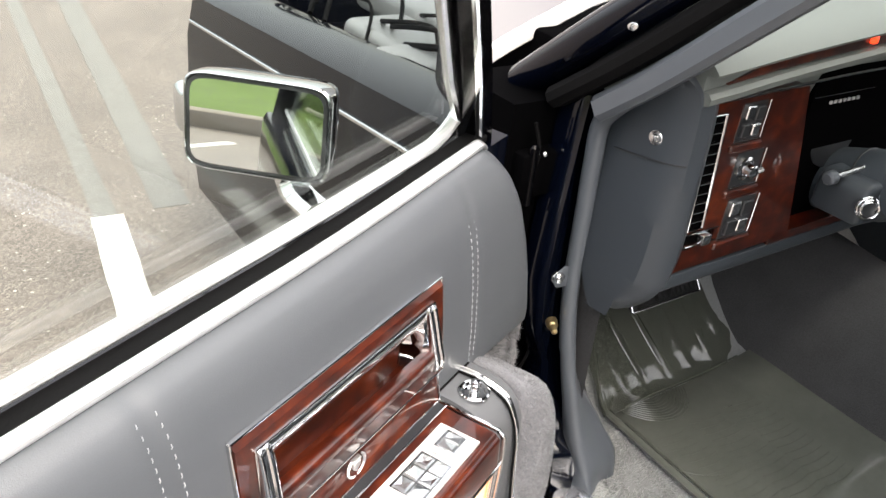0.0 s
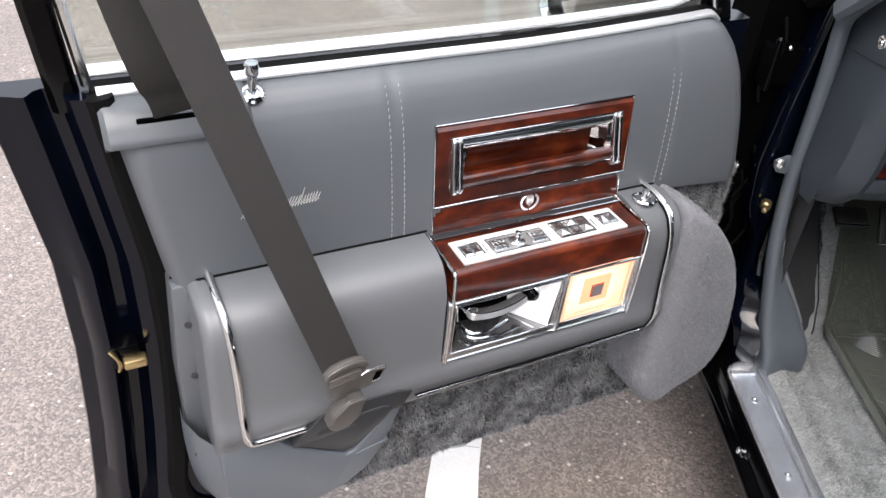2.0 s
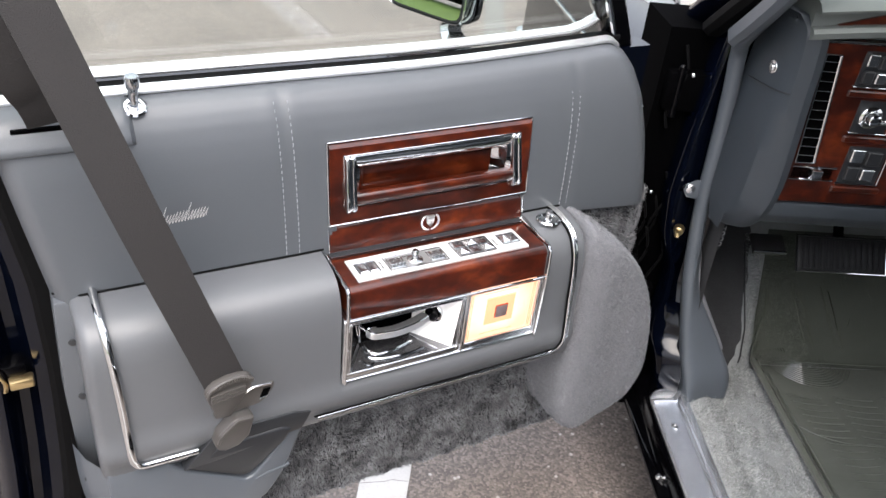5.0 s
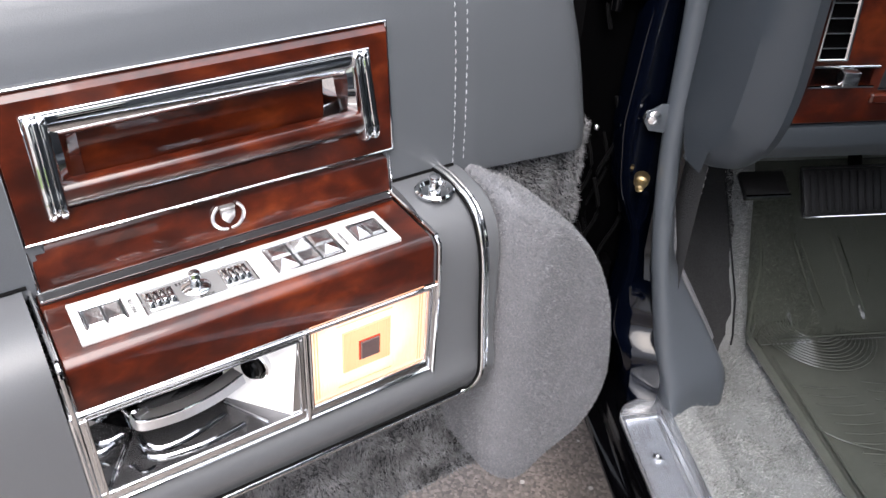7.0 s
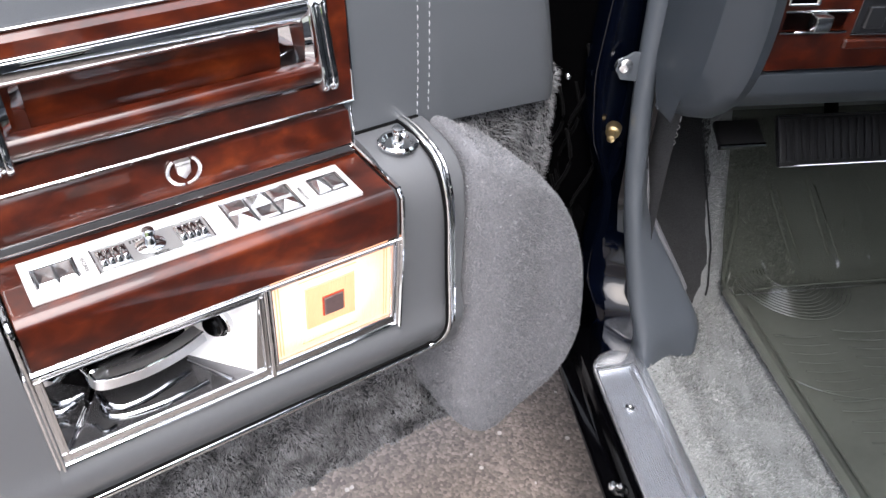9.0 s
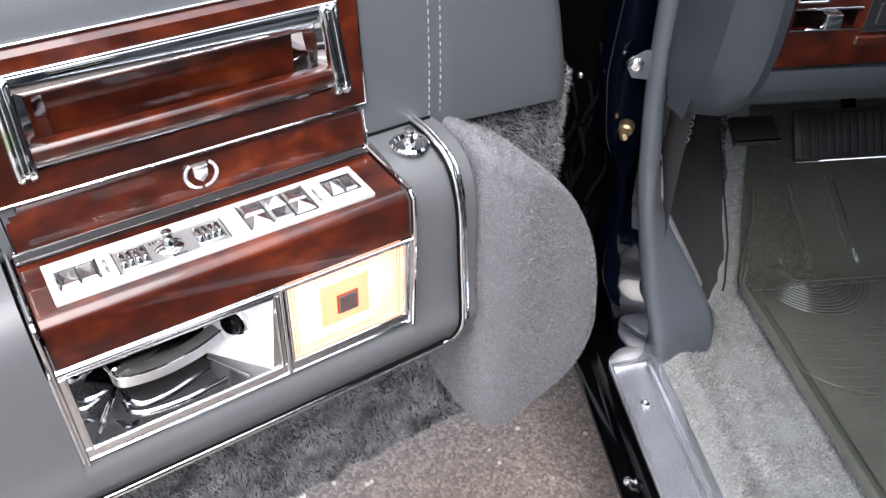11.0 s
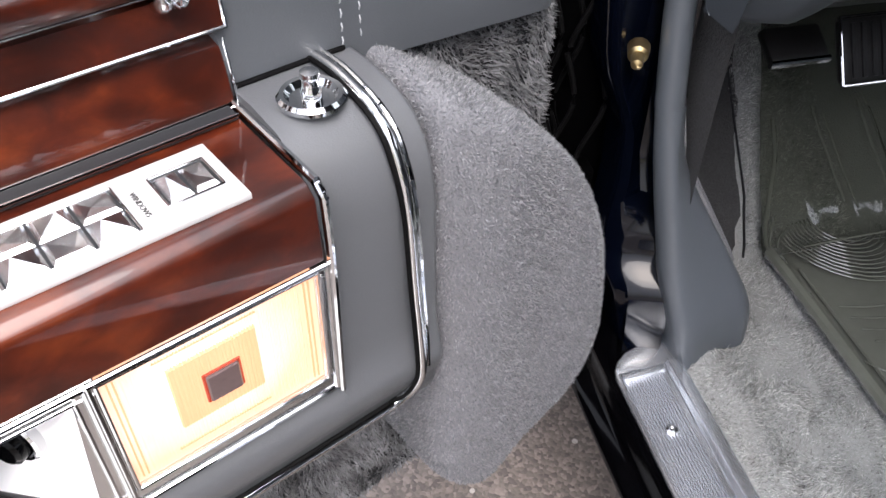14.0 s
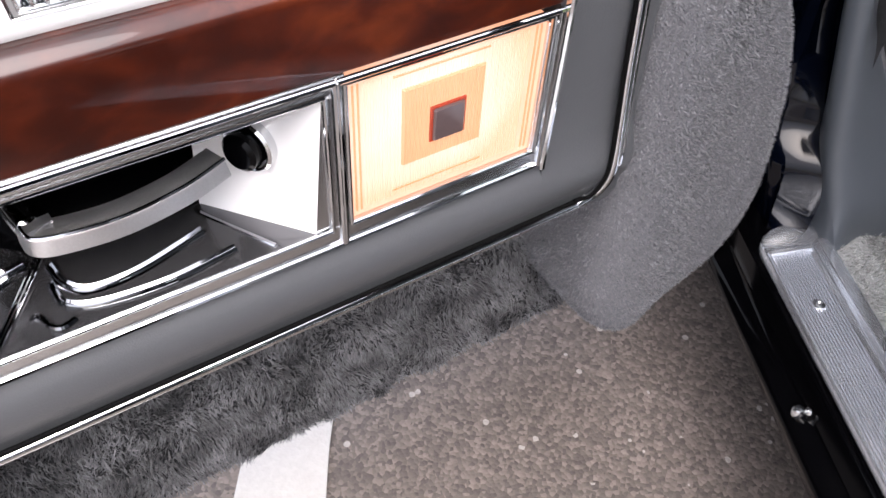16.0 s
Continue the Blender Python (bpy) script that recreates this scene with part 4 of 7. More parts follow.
bead_ring(OX0 - 0.0008, OX1 + 0.0008, OZ0 - 0.0008, OZ1 + 0.0008, 0.0013)
bead_ring(-0.0178, 0.1738, BZ0 + 0.0010, 0.6895, 0.0019)
bead_ring(LX0 - 0.0010, LX1 + 0.0015, LZ0 - 0.0010, LZ1 + 0.0004, 0.0014)
bead_ring(0.1752, 0.3075, BZ0 + 0.0010, 0.6895, 0.0019)

A = dict(a=(OX0, -0.101, OZ0), i=(0.1585, -0.101, OZ0), w=(OX1, -0.1012, OZ0 + 0.002), b=(0.1120, -0.052, OZ0 + 0.005), e=(0.0300, -0.050, OZ0 + 0.006), c=(OX1, -0.103, OZ1), g=(0.1240, -0.034, OZ1 - 0.004), d=(OX0, -0.103, OZ1), h=(0.0240, -0.034, OZ1 - 0.004), p=(0.0330, -0.026, OZ0 + 0.030), q=(0.1160, -0.026, OZ0 + 0.030))


def tray_faces(name, quads, material, label):
    own = bmesh.new()
    V = {n: own.verts.new(q) for n, q in A.items()}
    for q in quads:
        own.faces.new([V[n] for n in q])
    bmesh.ops.delete(own, geom=[v for v in own.verts if not v.link_faces], context='VERTS')
    return part(name, own, material, fascia, label, smooth=False)


tray_faces("tray_wall", ("icgb",), TRAY_BRIGHT, "slanted chrome wall, reflected sky put into its white")
tray_faces("tray_cheek", ("iwc",), CHROME_SOFT, "narrow satin cheek of the tray")
tray_faces("tray_wall", ("daeh",), CHROME, "mirror-bright slanted chrome wall")
tray_faces("tray_floor", ("aibe",), TRAY, "glossy tray floor, dark reflections put into its colour")
# black here paints what the chrome would mirror inside the tray
tray_faces("tray_roof", ("dcgh", "hgqp", "ebqp", "bgq", "ehp"), BLACK_GLOSS, "inner walls of the tray, dark reflections painted black")
FZ = OZ0 + 0.0005
part("tray_ridge", sweep([(OX0 + 0.0015, -0.1005, OZ0 + 0.001), (0.0300, -0.0520, OZ0 + 0.008), (0.0285, -0.046, 0.632)], ring_shape(0.0013, 8)), CHROME, fascia, "bright ridge at the tray corner")
for pts, w in ((((0.0310, -0.060, 0.006), (0.0345, -0.0735, 0.004), (0.0450, -0.0815, 0.002), (0.0700, -0.0810, 0.002), (0.1060, -0.0715, 0.003)), 0.0062), (((0.0285, -0.070, 0.004), (0.0310, -0.0840, 0.002), (0.0460, -0.0915, 0.001), (0.0800, -0.0945, 0.001), (0.1170, -0.0900, 0.001)), 0.0056)):
    own = sweep(smooth_line([(x, y, FZ + h) for x, y, h in pts], 10), [(-w / 2, -0.002), (-w / 2 + 0.0006, 0.0012), (-w / 4, 0.0022), (0, 0.0010), (w / 4, 0.0022), (w / 2 - 0.0006, 0.0012), (w / 2, -0.002)])
    part("tray_rib", own, CHROME_DARK, fascia, "curved raised rib of the tray floor")
part("tray_rib", sweep(smooth_line([(0.0150, -0.0850, FZ + 0.001), (0.0190, -0.0880, FZ + 0.003), (0.0215, -0.0950, FZ + 0.002), (0.0260, -0.0985, FZ + 0.002), (0.0330, -0.0955, FZ + 0.001)], 6), ring_shape(0.0016, 6)), CHROME_DARK, fascia, "curved raised rib of the tray floor")
part("tray_rib", sweep(smooth_line([(0.1080, -0.056, FZ + 0.004), (0.1190, -0.072, FZ + 0.002), (0.1360, -0.098, FZ)], 6), flat_shape(0.0030, 0.0022, 0.35)), CHROME_DARK, fascia, "low step in the tray floor")
way = smooth_line([(0.0275, -0.0800, 0.6440), (0.0300, -0.0890, 0.6435), (0.0420, -0.0925, 0.6425), (0.0680, -0.0945, 0.6425), (0.0980, -0.0920, 0.6450), (0.1215, -0.0860, 0.6480)], 8)
lever = part("door_release", sweep(way, [(0.0018, -0.0056), (0.0028, -0.0046), (0.0022, 0.0042), (0.0010, 0.0056), (-0.0130, 0.0052), (-0.0130, 0.0036), (-0.0014, 0.0034), (-0.0010, -0.0054)], up=(0, 0.12, 1)), LEVER, fascia, "curved satin chrome door release lever")
part("release_edge", sweep([p + Vector((0, -0.0012, 0.0054)) for p in way], ring_shape(0.0010, 6)), CHROME, lever, "bright upper edge")
part("release_edge", sweep([p + Vector((0, -0.0022, -0.0046)) for p in way], ring_shape(0.0008, 6)), CHROME, lever, "bright lower edge")
socket = part("release_socket", lathe([(0.0150, -0.010), (0.0155, 0.0015), (0.0140, 0.0028), (0.0125, 0.0022), (0.0118, -0.004), (0.004, -0.004)], (0.1395, -0.0700, 0.6420), axis=(-0.86, -0.50, 0.05), n=28), CHROME, fascia, "round chrome socket of the lever")
part("release_pivot", lathe([(0.0112, -0.004), (0.0108, 0.008), (0.0085, 0.0100), (0.002, 0.0105)], (0.1395, -0.0700, 0.6420), axis=(-0.86, -0.50, 0.05), n=24), BLACK_GLOSS, socket, "dark release lever pivot")
part("release_pivot", lathe([(0.0060, -0.012), (0.0062, 0.010), (0.0040, 0.012)], (0.0290, -0.0700, 0.6440), axis=(0.2, -1, 0.1), n=16), CHROME, lever, "chrome lever end")

own = prism([(fascia_y(LZ0) + 0.0012, LZ0), (fascia_y(LZ1) + 0.0012, LZ1), (-0.090, LZ1), (-0.090, LZ0)], 0, LX0, LX1, bevel=0.0006, seg=1)
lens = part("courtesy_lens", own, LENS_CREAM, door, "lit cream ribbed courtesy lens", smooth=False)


def lens_square(x0, x1, z0, z1, out, material, name, label, bev=0.0008):
    own = prism([(fascia_y(z0) - out, z0), (fascia_y(z1) - out, z1), (fascia_y(z1) + 0.004, z1), (fascia_y(z0) + 0.004, z0)], 0, x0, x1, bevel=bev, seg=1)
    return part(name, own, material, lens, label, smooth=False)


SQ = (0.2115, 0.2620, 0.6205, 0.6710)
lens_square(*SQ, 0.0004, LENS_AMBER, "lens_square", "glowing amber square")
lens_square(0.2278, 0.2502, 0.6312, 0.6548, 0.0014, LENS_RIM, "reflector_rim", "thin red rim of the reflector", 0.0005)
lens_square(0.2294, 0.2486, 0.6322, 0.6532, 0.0030, LENS_RED, "reflector", "small red-brown reflector")
for z in (0.6045, 0.6800):
    lens_square(0.2060, 0.2640, z - 0.0006, z + 0.0006, -0.0002, LENS_AMBER, "lens_edge", "thin orange moulding line", 0.0002)
for x in (LX0 + 0.0040, LX0 + 0.0068, LX1 - 0.0040, LX1 - 0.0068):
    lens_square(x - 0.0005, x + 0.0005, LZ0 + 0.004, LZ1 - 0.004, -0.0004, LENS_AMBER, "lens_edge", "thin orange edge line", 0.0002)


def rib_run(x0, x1, z0, z1, out, step, material, parent, skip=None):
    own = bmesh.new()
    x = x0
    while x < x1:
        spans = [(z0, z1)] if skip is None or not skip[0] < x < skip[1] else [(z0, skip[2]), (skip[3], z1)]
        for a, b in spans:
            prism([(fascia_y(a) - out, a), (fascia_y(b) - out, b), (fascia_y(b) + 0.003, b), (fascia_y(a) + 0.003, a)], 0, x - step * 0.22, x + step * 0.22, bm=own)
        x += step
    tagged(part("lens_ribs", own, material, parent, "fine moulded ribs", smooth=False), kind="stuff")


rib_run(LX0 + 0.010, LX1 - 0.010, LZ0 + 0.005, LZ1 - 0.005, -0.0004, 0.0016, LENS_CREAM, lens, SQ)
rib_run(SQ[0] + 0.001, SQ[1] - 0.001, SQ[2] + 0.001, SQ[3] - 0.001, 0.0009, 0.0016, LENS_AMBER, lens, (0.2276, 0.2504, 0.6308, 0.6552))

# courtesy bulb behind the lens
bulb = bpy.data.lights.new("courtesy_bulb", 'AREA')
bulb.energy, bulb.color, bulb.shape, bulb.size, bulb.size_y = 0.13, (1.0, 0.75, 0.45), 'RECTANGLE', 0.10, 0.08
bl = new("courtesy_bulb", bulb)
bl.matrix_basis = look((0.243, -0.112, 0.637), (0.243, -1.0, 0.57))

# belt flap, lock pin
rows = []
for k in range(14):
    z = 0.982 - 0.048 * k / 13
    row = []
    for i in range(31):
        x = -0.409 + 0.166 * i / 30
        e = min(1, min((x + 0.409) / 0.006, (-0.243 - x) / 0.008, k / 1.5 + 0.3, (13 - k) / 1.5))
        row.append((x, along(FACE, z) - 0.009 * max(0, e) ** 0.5, z))
    rows.append(row)
flap = part("belt_cover", loft(rows), VINYL, door, "grey vinyl cover over the belt retractor")
part("belt_slot", box(-0.372, -0.292, panel_y(-0.33, 0.962) - 0.0108, panel_y(-0.33, 0.962) + 0.002, 0.9605, 0.9655, 0.001), DARK, flap, "dark belt slot")
ly, lz = along(FACE, 0.971) - 0.001, 0.971
lock_ring = part("lock_ring", lathe([(0.014, 0.0), (0.0145, 0.002), (0.0120, 0.004), (0.0085, 0.0042), (0.008, 0.002)], (-0.238, ly, lz), axis=(0, -0.5, 0.86), n=28), CHROME, door, "chrome ferrule of the lock pin")
part("lock_pin", lathe([(0.0055, -0.01), (0.0055, 0.018), (0.0060, 0.024), (0.0084, 0.027), (0.0090, 0.037), (0.0074, 0.041), (0.0010, 0.0415)], (-0.238, ly + 0.003, lz), axis=(0, -0.12, 1), n=20), CHROME_DARK, lock_ring, "tapered lock pin")

# model script on the panel, as plain curls
own = bmesh.new()
rng = random.Random(4)
tall = (3, 11, 19)
line = []
for i in range(26):
    x = -0.268 + i * 0.0038
    z = 0.835 + (x + 0.22) * 0.06
    h = (0.026 if i in tall else 0.014) + rng.uniform(-0.0015, 0.0015)
    for dx, dz in ((-0.003, 0.0), (0.0016 + 0.2 * h, h), (0.0005, 0.0015)):
        line.append((x + dx, panel_y(x, z) - 0.0008, z - 0.005 + dz))
sweep(line, flat_shape(0.0009, 0.0008, 0.3), up=(0, 1, 0), bm=own)
part("script", own, LETTER, door, "slanting silver script badge", smooth=False)

# lower moulding with the buckle recess
MOULD = [(-0.341, 0.5235), (-0.341, 0.470), (-0.338, 0.435), (-0.328, 0.404), (-0.308, 0.379), (-0.275, 0.363), (-0.235, 0.357), (-0.195, 0.361), (-0.160, 0.374), (-0.128, 0.398), (-0.108, 0.428), (-0.094, 0.462), (-0.078, 0.505), (-0.066, 0.540), (-0.080, 0.541), (-0.112, 0.490), (-0.150, 0.442), (-0.162, 0.440), (-0.250, 0.498), (-0.270, 0.5235)]
moulding = part("lower_moulding", prism(MOULD, 1, -0.0985, 0.015, bevel=0.0045, seg=3), PLASTIC, door, "grey moulded lower door trim")
front_line = smooth_line([(x, z, 0) for x, z in ((-0.341, 0.5235), (-0.341, 0.470), (-0.338, 0.435), (-0.328, 0.404), (-0.308, 0.379), (-0.275, 0.363), (-0.235, 0.357))], 4)
back_line = smooth_line([(x, z, 0) for x, z in ((-0.373, 0.5235), (-0.373, 0.460), (-0.369, 0.410), (-0.356, 0.365), (-0.331, 0.334), (-0.288, 0.314), (-0.235, 0.308))], 4)
rows = [[(b.x, 0.004, b.y), (b.x, -0.022, b.y), (0.62 * b.x + 0.38 * f.x, -0.058, 0.62 * b.y + 0.38 * f.y), (f.x + 0.002, -0.092, f.y), (f.x + 0.010, -0.092, f.y + 0.004)] for f, b in zip(front_line, back_line)]
part("moulding_side", loft(rows), PLASTIC, moulding, "rounded side of the lower trim")
# dark plates paint the shade in the recess and round its flap
part("recess_mouth", prism([(-0.247, 0.503), (-0.206, 0.548), (-0.190, 0.556), (-0.090, 0.556), (-0.066, 0.549), (-0.080, 0.522), (-0.200, 0.506)], 1, -0.1092, -0.085, bevel=0.002), GREY_DARK, moulding, "dark plate painting shade at the buckle recess mouth")
part("buckle_recess", prism([(-0.275, 0.535), (-0.255, 0.490), (-0.160, 0.428), (-0.100, 0.470), (-0.060, 0.545), (-0.16, 0.552)], 1, -0.066, -0.040), DARK, moulding, "near-black pointed plate painting shade in the buckle recess", smooth=False)
own = prism([(-0.240, 0.499), (-0.166, 0.4475), (-0.152, 0.4485), (-0.104, 0.505), (-0.094, 0.530), (-0.110, 0.5375), (-0.196, 0.5340)], 1, -0.1120, -0.060, bevel=0.006, seg=3)
for v in own.verts:
    if v.co.y < -0.07:
        v.co.y += 0.014 * max(0.0, min(1.0, (0.530 - v.co.z) / 0.080))
part("recess_flap", own, GREY_FLAP, moulding, "dark grey sloping flap in the recess")
part("recess_lip", prism([(-0.149, 0.4370), (-0.128, 0.4360), (-0.098, 0.4450), (-0.096, 0.4490), (-0.130, 0.4440)], 1, -0.1010, -0.080, bevel=0.0012), PLASTIC, moulding, "grey step beside the recess")
for x, z in ((-0.362, 0.475), (-0.350, 0.60), (-0.350, 0.69)):
    part("screw", lathe([(0.005, 0), (0.0048, 0.002), (0.001, 0.003)], (x, -0.02 if z > 0.5 else -0.045, z), axis=(-0.4, -1, 0), n=12), GREY_DARK, moulding if z < 0.5 else armrest, "small dark screw")

# window sill mouldings, glass and frame
SX0, SX1 = -0.415, 0.47


xs_ = np.linspace(-0.405, 0.47, 30)
edge = [(x, 0.052, 0.9855 + rise(x)) for x in xs_] + [(0.483, 0.054, 0.997), (0.497, 0.058, 0.988)]
part("inner_chrome_strip", sweep(edge, flat_shape(0.014, 0.007, 0.25), up=(0, -0.4, 0.92)), BRIGHT_STRIP, door, "bright strip along the panel top")
part("glass_seal", sweep([(x, 0.068, 0.9835 + rise(x)) for x in np.linspace(-0.41, 0.50, 30)], flat_shape(0.026, 0.010, 0.2)), RUBBER, door, "black rubber glass run")
edge3 = [(x, 0.086, 0.9965 + rise(x) * 0.8) for x in np.linspace(-0.415, 0.42, 26)] + [(0.45, 0.088, 1.012), (0.475, 0.09, 1.022), (0.487, 0.092, 1.034)]
part("outer_chrome_strip", sweep(edge3, flat_shape(0.017, 0.009, 0.3), up=(0, -0.4, 0.92)), BRIGHT_STRIP, door, "broad bright strip outside the glass")
g = bmesh.new()
prism([(-0.418, 0.99), (0.485, 0.985), (0.47, 1.04), (0.16, 1.50), (-0.455, 1.50)], 1, 0.0, 0.004, bm=g)
for v in g.verts:
    v.co.y += 0.090 - 0.20 * (v.co.z - 0.99)
glass = part("window_glass", g, GLASS, door, "raised door window glass", smooth=False)
glass.visible_shadow = False


def lean_y(z):
    return 0.090 - 0.20 * (z - 0.99)


def post(pts, shape, material, name, label, dy=0.0):
    return part(name, sweep([(x, lean_y(z) + dy, z) for x, z in pts], shape, up=(0, 1, 0)), material, door, label)


post([(-0.412, 0.985), (-0.425, 1.09), (-0.455, 1.50)], flat_shape(0.012, 0.012, 0.3), CHROME_SOFT, "rear_frame_trim", "bright window frame edge", -0.012)
post([(-0.435, 0.96), (-0.448, 1.09), (-0.478, 1.50)], flat_shape(0.034, 0.045, 0.2), BLACK_GLOSS, "rear_window_frame", "black door window frame", 0.0)
post([(0.480, 1.020), (0.425, 1.088), (0.150, 1.50)], flat_shape(0.012, 0.014, 0.3), CHROME_SOFT, "front_frame_trim", "bright window frame edge", 0.004)
post([(0.525, 0.975), (0.460, 1.085), (0.185, 1.50)], flat_shape(0.036, 0.040, 0.2), BLACK_GLOSS, "front_window_frame", "black sloping window frame", -0.008)
post([(0.500, 0.985), (0.441, 1.088), (0.168, 1.50)], flat_shape(0.008, 0.010, 0.3), CHROME, "front_frame_bead", "chrome bead of the frame", -0.026)
post([(-0.48, 1.50), (0.19, 1.50)], flat_shape(0.04, 0.045, 0.2), BLACK_GLOSS, "top_window_frame", "black door window frame", 0.0)

# door shell and its rear edge
own = bmesh.new()
JAMB = [(0.0, 0.045), (-0.026, 0.052), (-0.031, 0.070), (-0.037, 0.086), (-0.050, 0.091), (-0.060, 0.086), (-0.066, 0.076), (-0.070, 0.0725), (-0.075, 0.0735), (-0.084, 0.078), (-0.094, 0.082), (-0.104, 0.0845), (-0.112, 0.087), (-0.1135, 0.093), (-0.105, 0.118)]
EDGE_X = [(0.17, -0.412), (0.30, -0.392), (0.45, -0.380), (0.60, -0.373), (0.75, -0.376), (0.90, -0.396), (1.0, -0.410)]
rows = []
for z in np.linspace(0.98, 0.175, 70):
    e = along(EDGE_X, z)
    belly = 0.058 * min(1, (0.985 - z) / 0.30) ** 0.6
    k = max(0.0, min(1.0, (0.93 - z) / 0.30))
    swell = 0.030 * k * k * (3 - 2 * k)
    foot = 0.034 * max(0.0, (0.40 - z) / 0.20) ** 2
    ring = []
    for a, b in JAMB:
        y = min(b, 0.108 + belly)
        if b > 0.1:
            y += 0.02 * math.sin((z - 0.2) * 3.6)
        if a < -0.028:
            w = math.sin(math.pi * min(1.0, (-a - 0.028) / 0.085))
            y -= (swell * (1.0 if -0.085 < a < -0.055 else 0.35) + foot) * w
        ring.append((e + a, y, z))
    rows.append(ring + [(0.0, 0.108 + belly, z), (0.565, 0.106 + 0.93 * belly, z), (0.578, 0.095, z), (0.572, 0.060, z)])
loft(rows, closed=True, cap=True, bm=own)
shell = part("door_shell", own, NAVY, door, "glossy dark navy painted door shell")
own = sweep(smooth_line([(along(EDGE_X, z) + 0.004, 0.042, z) for z in np.linspace(0.985, 0.315, 12)] + [(-0.372, 0.042, 0.262), (-0.335, 0.042, 0.236), (-0.28, 0.042, 0.228), (0.10, 0.042, 0.224), (0.55, 0.042, 0.224)], 3), flat_shape(0.030, 0.020, 0.35), up=(0, 1, 0))
part("weatherstrip", own, RUBBER, door, "black rubber weatherstrip")
own = box(-0.445, -0.408, 0.036, 0.066, 0.590, 0.628, 0.005)
latch = part("door_latch", own, BLACK_GLOSS, door, "small door latch")
part("latch_claw", box(-0.432, -0.402, 0.022, 0.040, 0.598, 0.612, 0.003), BRASS, latch, "zinc-yellow latch claw")
part("latch_arm", sweep(smooth_line([(-0.446, 0.030, 0.632), (-0.440, 0.026, 0.622), (-0.436, 0.028, 0.606), (-0.438, 0.032, 0.592)], 4), flat_shape(0.006, 0.004, 0.3)), BRASS, latch, "bent zinc-yellow arm")
part("latch_rod", sweep([(-0.447, 0.05, 0.60), (-0.452, 0.07, 0.72), (-0.455, 0.08, 0.84)], ring_shape(0.003, 6)), BLACK_GLOSS, latch, "thin rod")
for x, z in ((-0.46, 0.235), (-0.452, 0.30), (-0.475, 0.93)):
    part("shell_screw", lathe([(0.006, 0), (0.006, 0.002), (0.002, 0.0035)], (x, 0.095, z), axis=(-0.6, -0.8, 0), n=10), CHROME_SOFT, shell, "small screw")

# outside mirror
mc = Vector((0.217, 0.170, 1.064))
back = Vector((-0.920, -0.372, 0.122)).normalized()
mrot = back.to_track_quat('Z', 'Y').to_matrix().to_4x4()
MM = Matrix.Translation(mc) @ mrot
W2, H2 = 0.076, 0.050
own = bmesh.new()
ol = []
for i in range(56):
    a = 2 * math.pi * i / 56
    c, s = math.cos(a), math.sin(a)
    ol.append((W2 * math.copysign(abs(c) ** 0.25, c), H2 * math.copysign(abs(s) ** 0.25, s)))
rows = [[(x * s, y * s, z) for x, y in ol] for s, z in ((0.90, -0.002), (0.935, 0.004), (0.965, 0.0075), (0.99, 0.006), (1.0, 0.001), (0.99, -0.018), (0.93, -0.042), (0.78, -0.058), (0.4, -0.064))]
loft(rows, closed=True, cap=True, bm=own, m=MM)
mirror = part("outside_mirror", own, CHROME, door, "chrome outside mirror")
own = prism([(x * 0.905, y * 0.905) for x, y in ol], 2, 0.000, 0.0035, m=MM)
part("mirror_bezel", prism([(x * 0.945, y * 0.930) for x, y in ol], 2, -0.001, 0.0062, m=MM), GREY_DARK, mirror, "dark bezel", smooth=False)
own2 = prism([(x * 0.895, y * 0.865) for x, y in ol], 2, 0.005, 0.0068, m=MM)
own.free()
part("mirror_glass", own2, MIRROR, mirror, "mirror glass", smooth=False)
own = sweep(smooth_line([(0.245, 0.165, 1.03), (0.250, 0.160, 1.005), (0.250, 0.145, 0.985), (0.248, 0.120, 0.975)], 5), flat_shape(0.04, 0.022, 0.4))
part("mirror_foot", own, CHROME, mirror, "chrome mirror foot")

# ---- seat belt ----
belt = thing("seat_belt", (-0.2, -0.12, 0.5), "dark brown-grey webbing seat belt hanging on the door", "seat belt")


def strap(path, w, across, material, name, label, th=0.0016):
    path = smooth_line(path, 8)
    rows = []
    for i, p in enumerate(path):
        d = (path[min(i + 1, len(path) - 1)] - path[max(i - 1, 0)]).normalized()
        a = Vector(across)
        a = (a - d * a.dot(d)).normalized()
        nrm = d.cross(a)
        ww = w(i / (len(path) - 1)) if callable(w) else w
        rows.append([p - a * ww / 2 - nrm * th / 2, p - a * ww * 0.3 - nrm * th * 0.8, p + a * ww * 0.3 - nrm * th * 0.8, p + a * ww / 2 - nrm * th / 2, p + a * ww / 2 + nrm * th / 2, p + a * ww * 0.3 + nrm * th * 0.8, p - a * ww * 0.3 + nrm * th * 0.8, p - a * ww / 2 + nrm * th / 2])
    return part(name, loft(rows, closed=True, cap=True), material, belt, label)


strap([(-0.430, 0.010, 1.42), (-0.322, -0.075, 1.08), (-0.262, -0.122, 0.89), (-0.200, -0.158, 0.70), (-0.186, -0.160, 0.655)], lambda s: 0.050 if s < 0.85 else 0.050 - 0.016 * (s - 0.85) / 0.15, (1, 0.15, 0.15), WEBBING, "front_webbing", "ribbed dark webbing")
strap([(-0.435, 0.020, 1.42), (-0.362, -0.020, 1.08), (-0.336, -0.006, 1.0), (-0.330, 0.005, 0.974)], 0.050, (1, 0, 0.1), WEBBING, "rear_webbing", "ribbed dark webbing")
own = box(-0.03, 0.03, -0.008, 0.008, -0.01, 0.012, 0.004, m=pose(-0.432, 0.012, 1.43, 0, 25, 0))
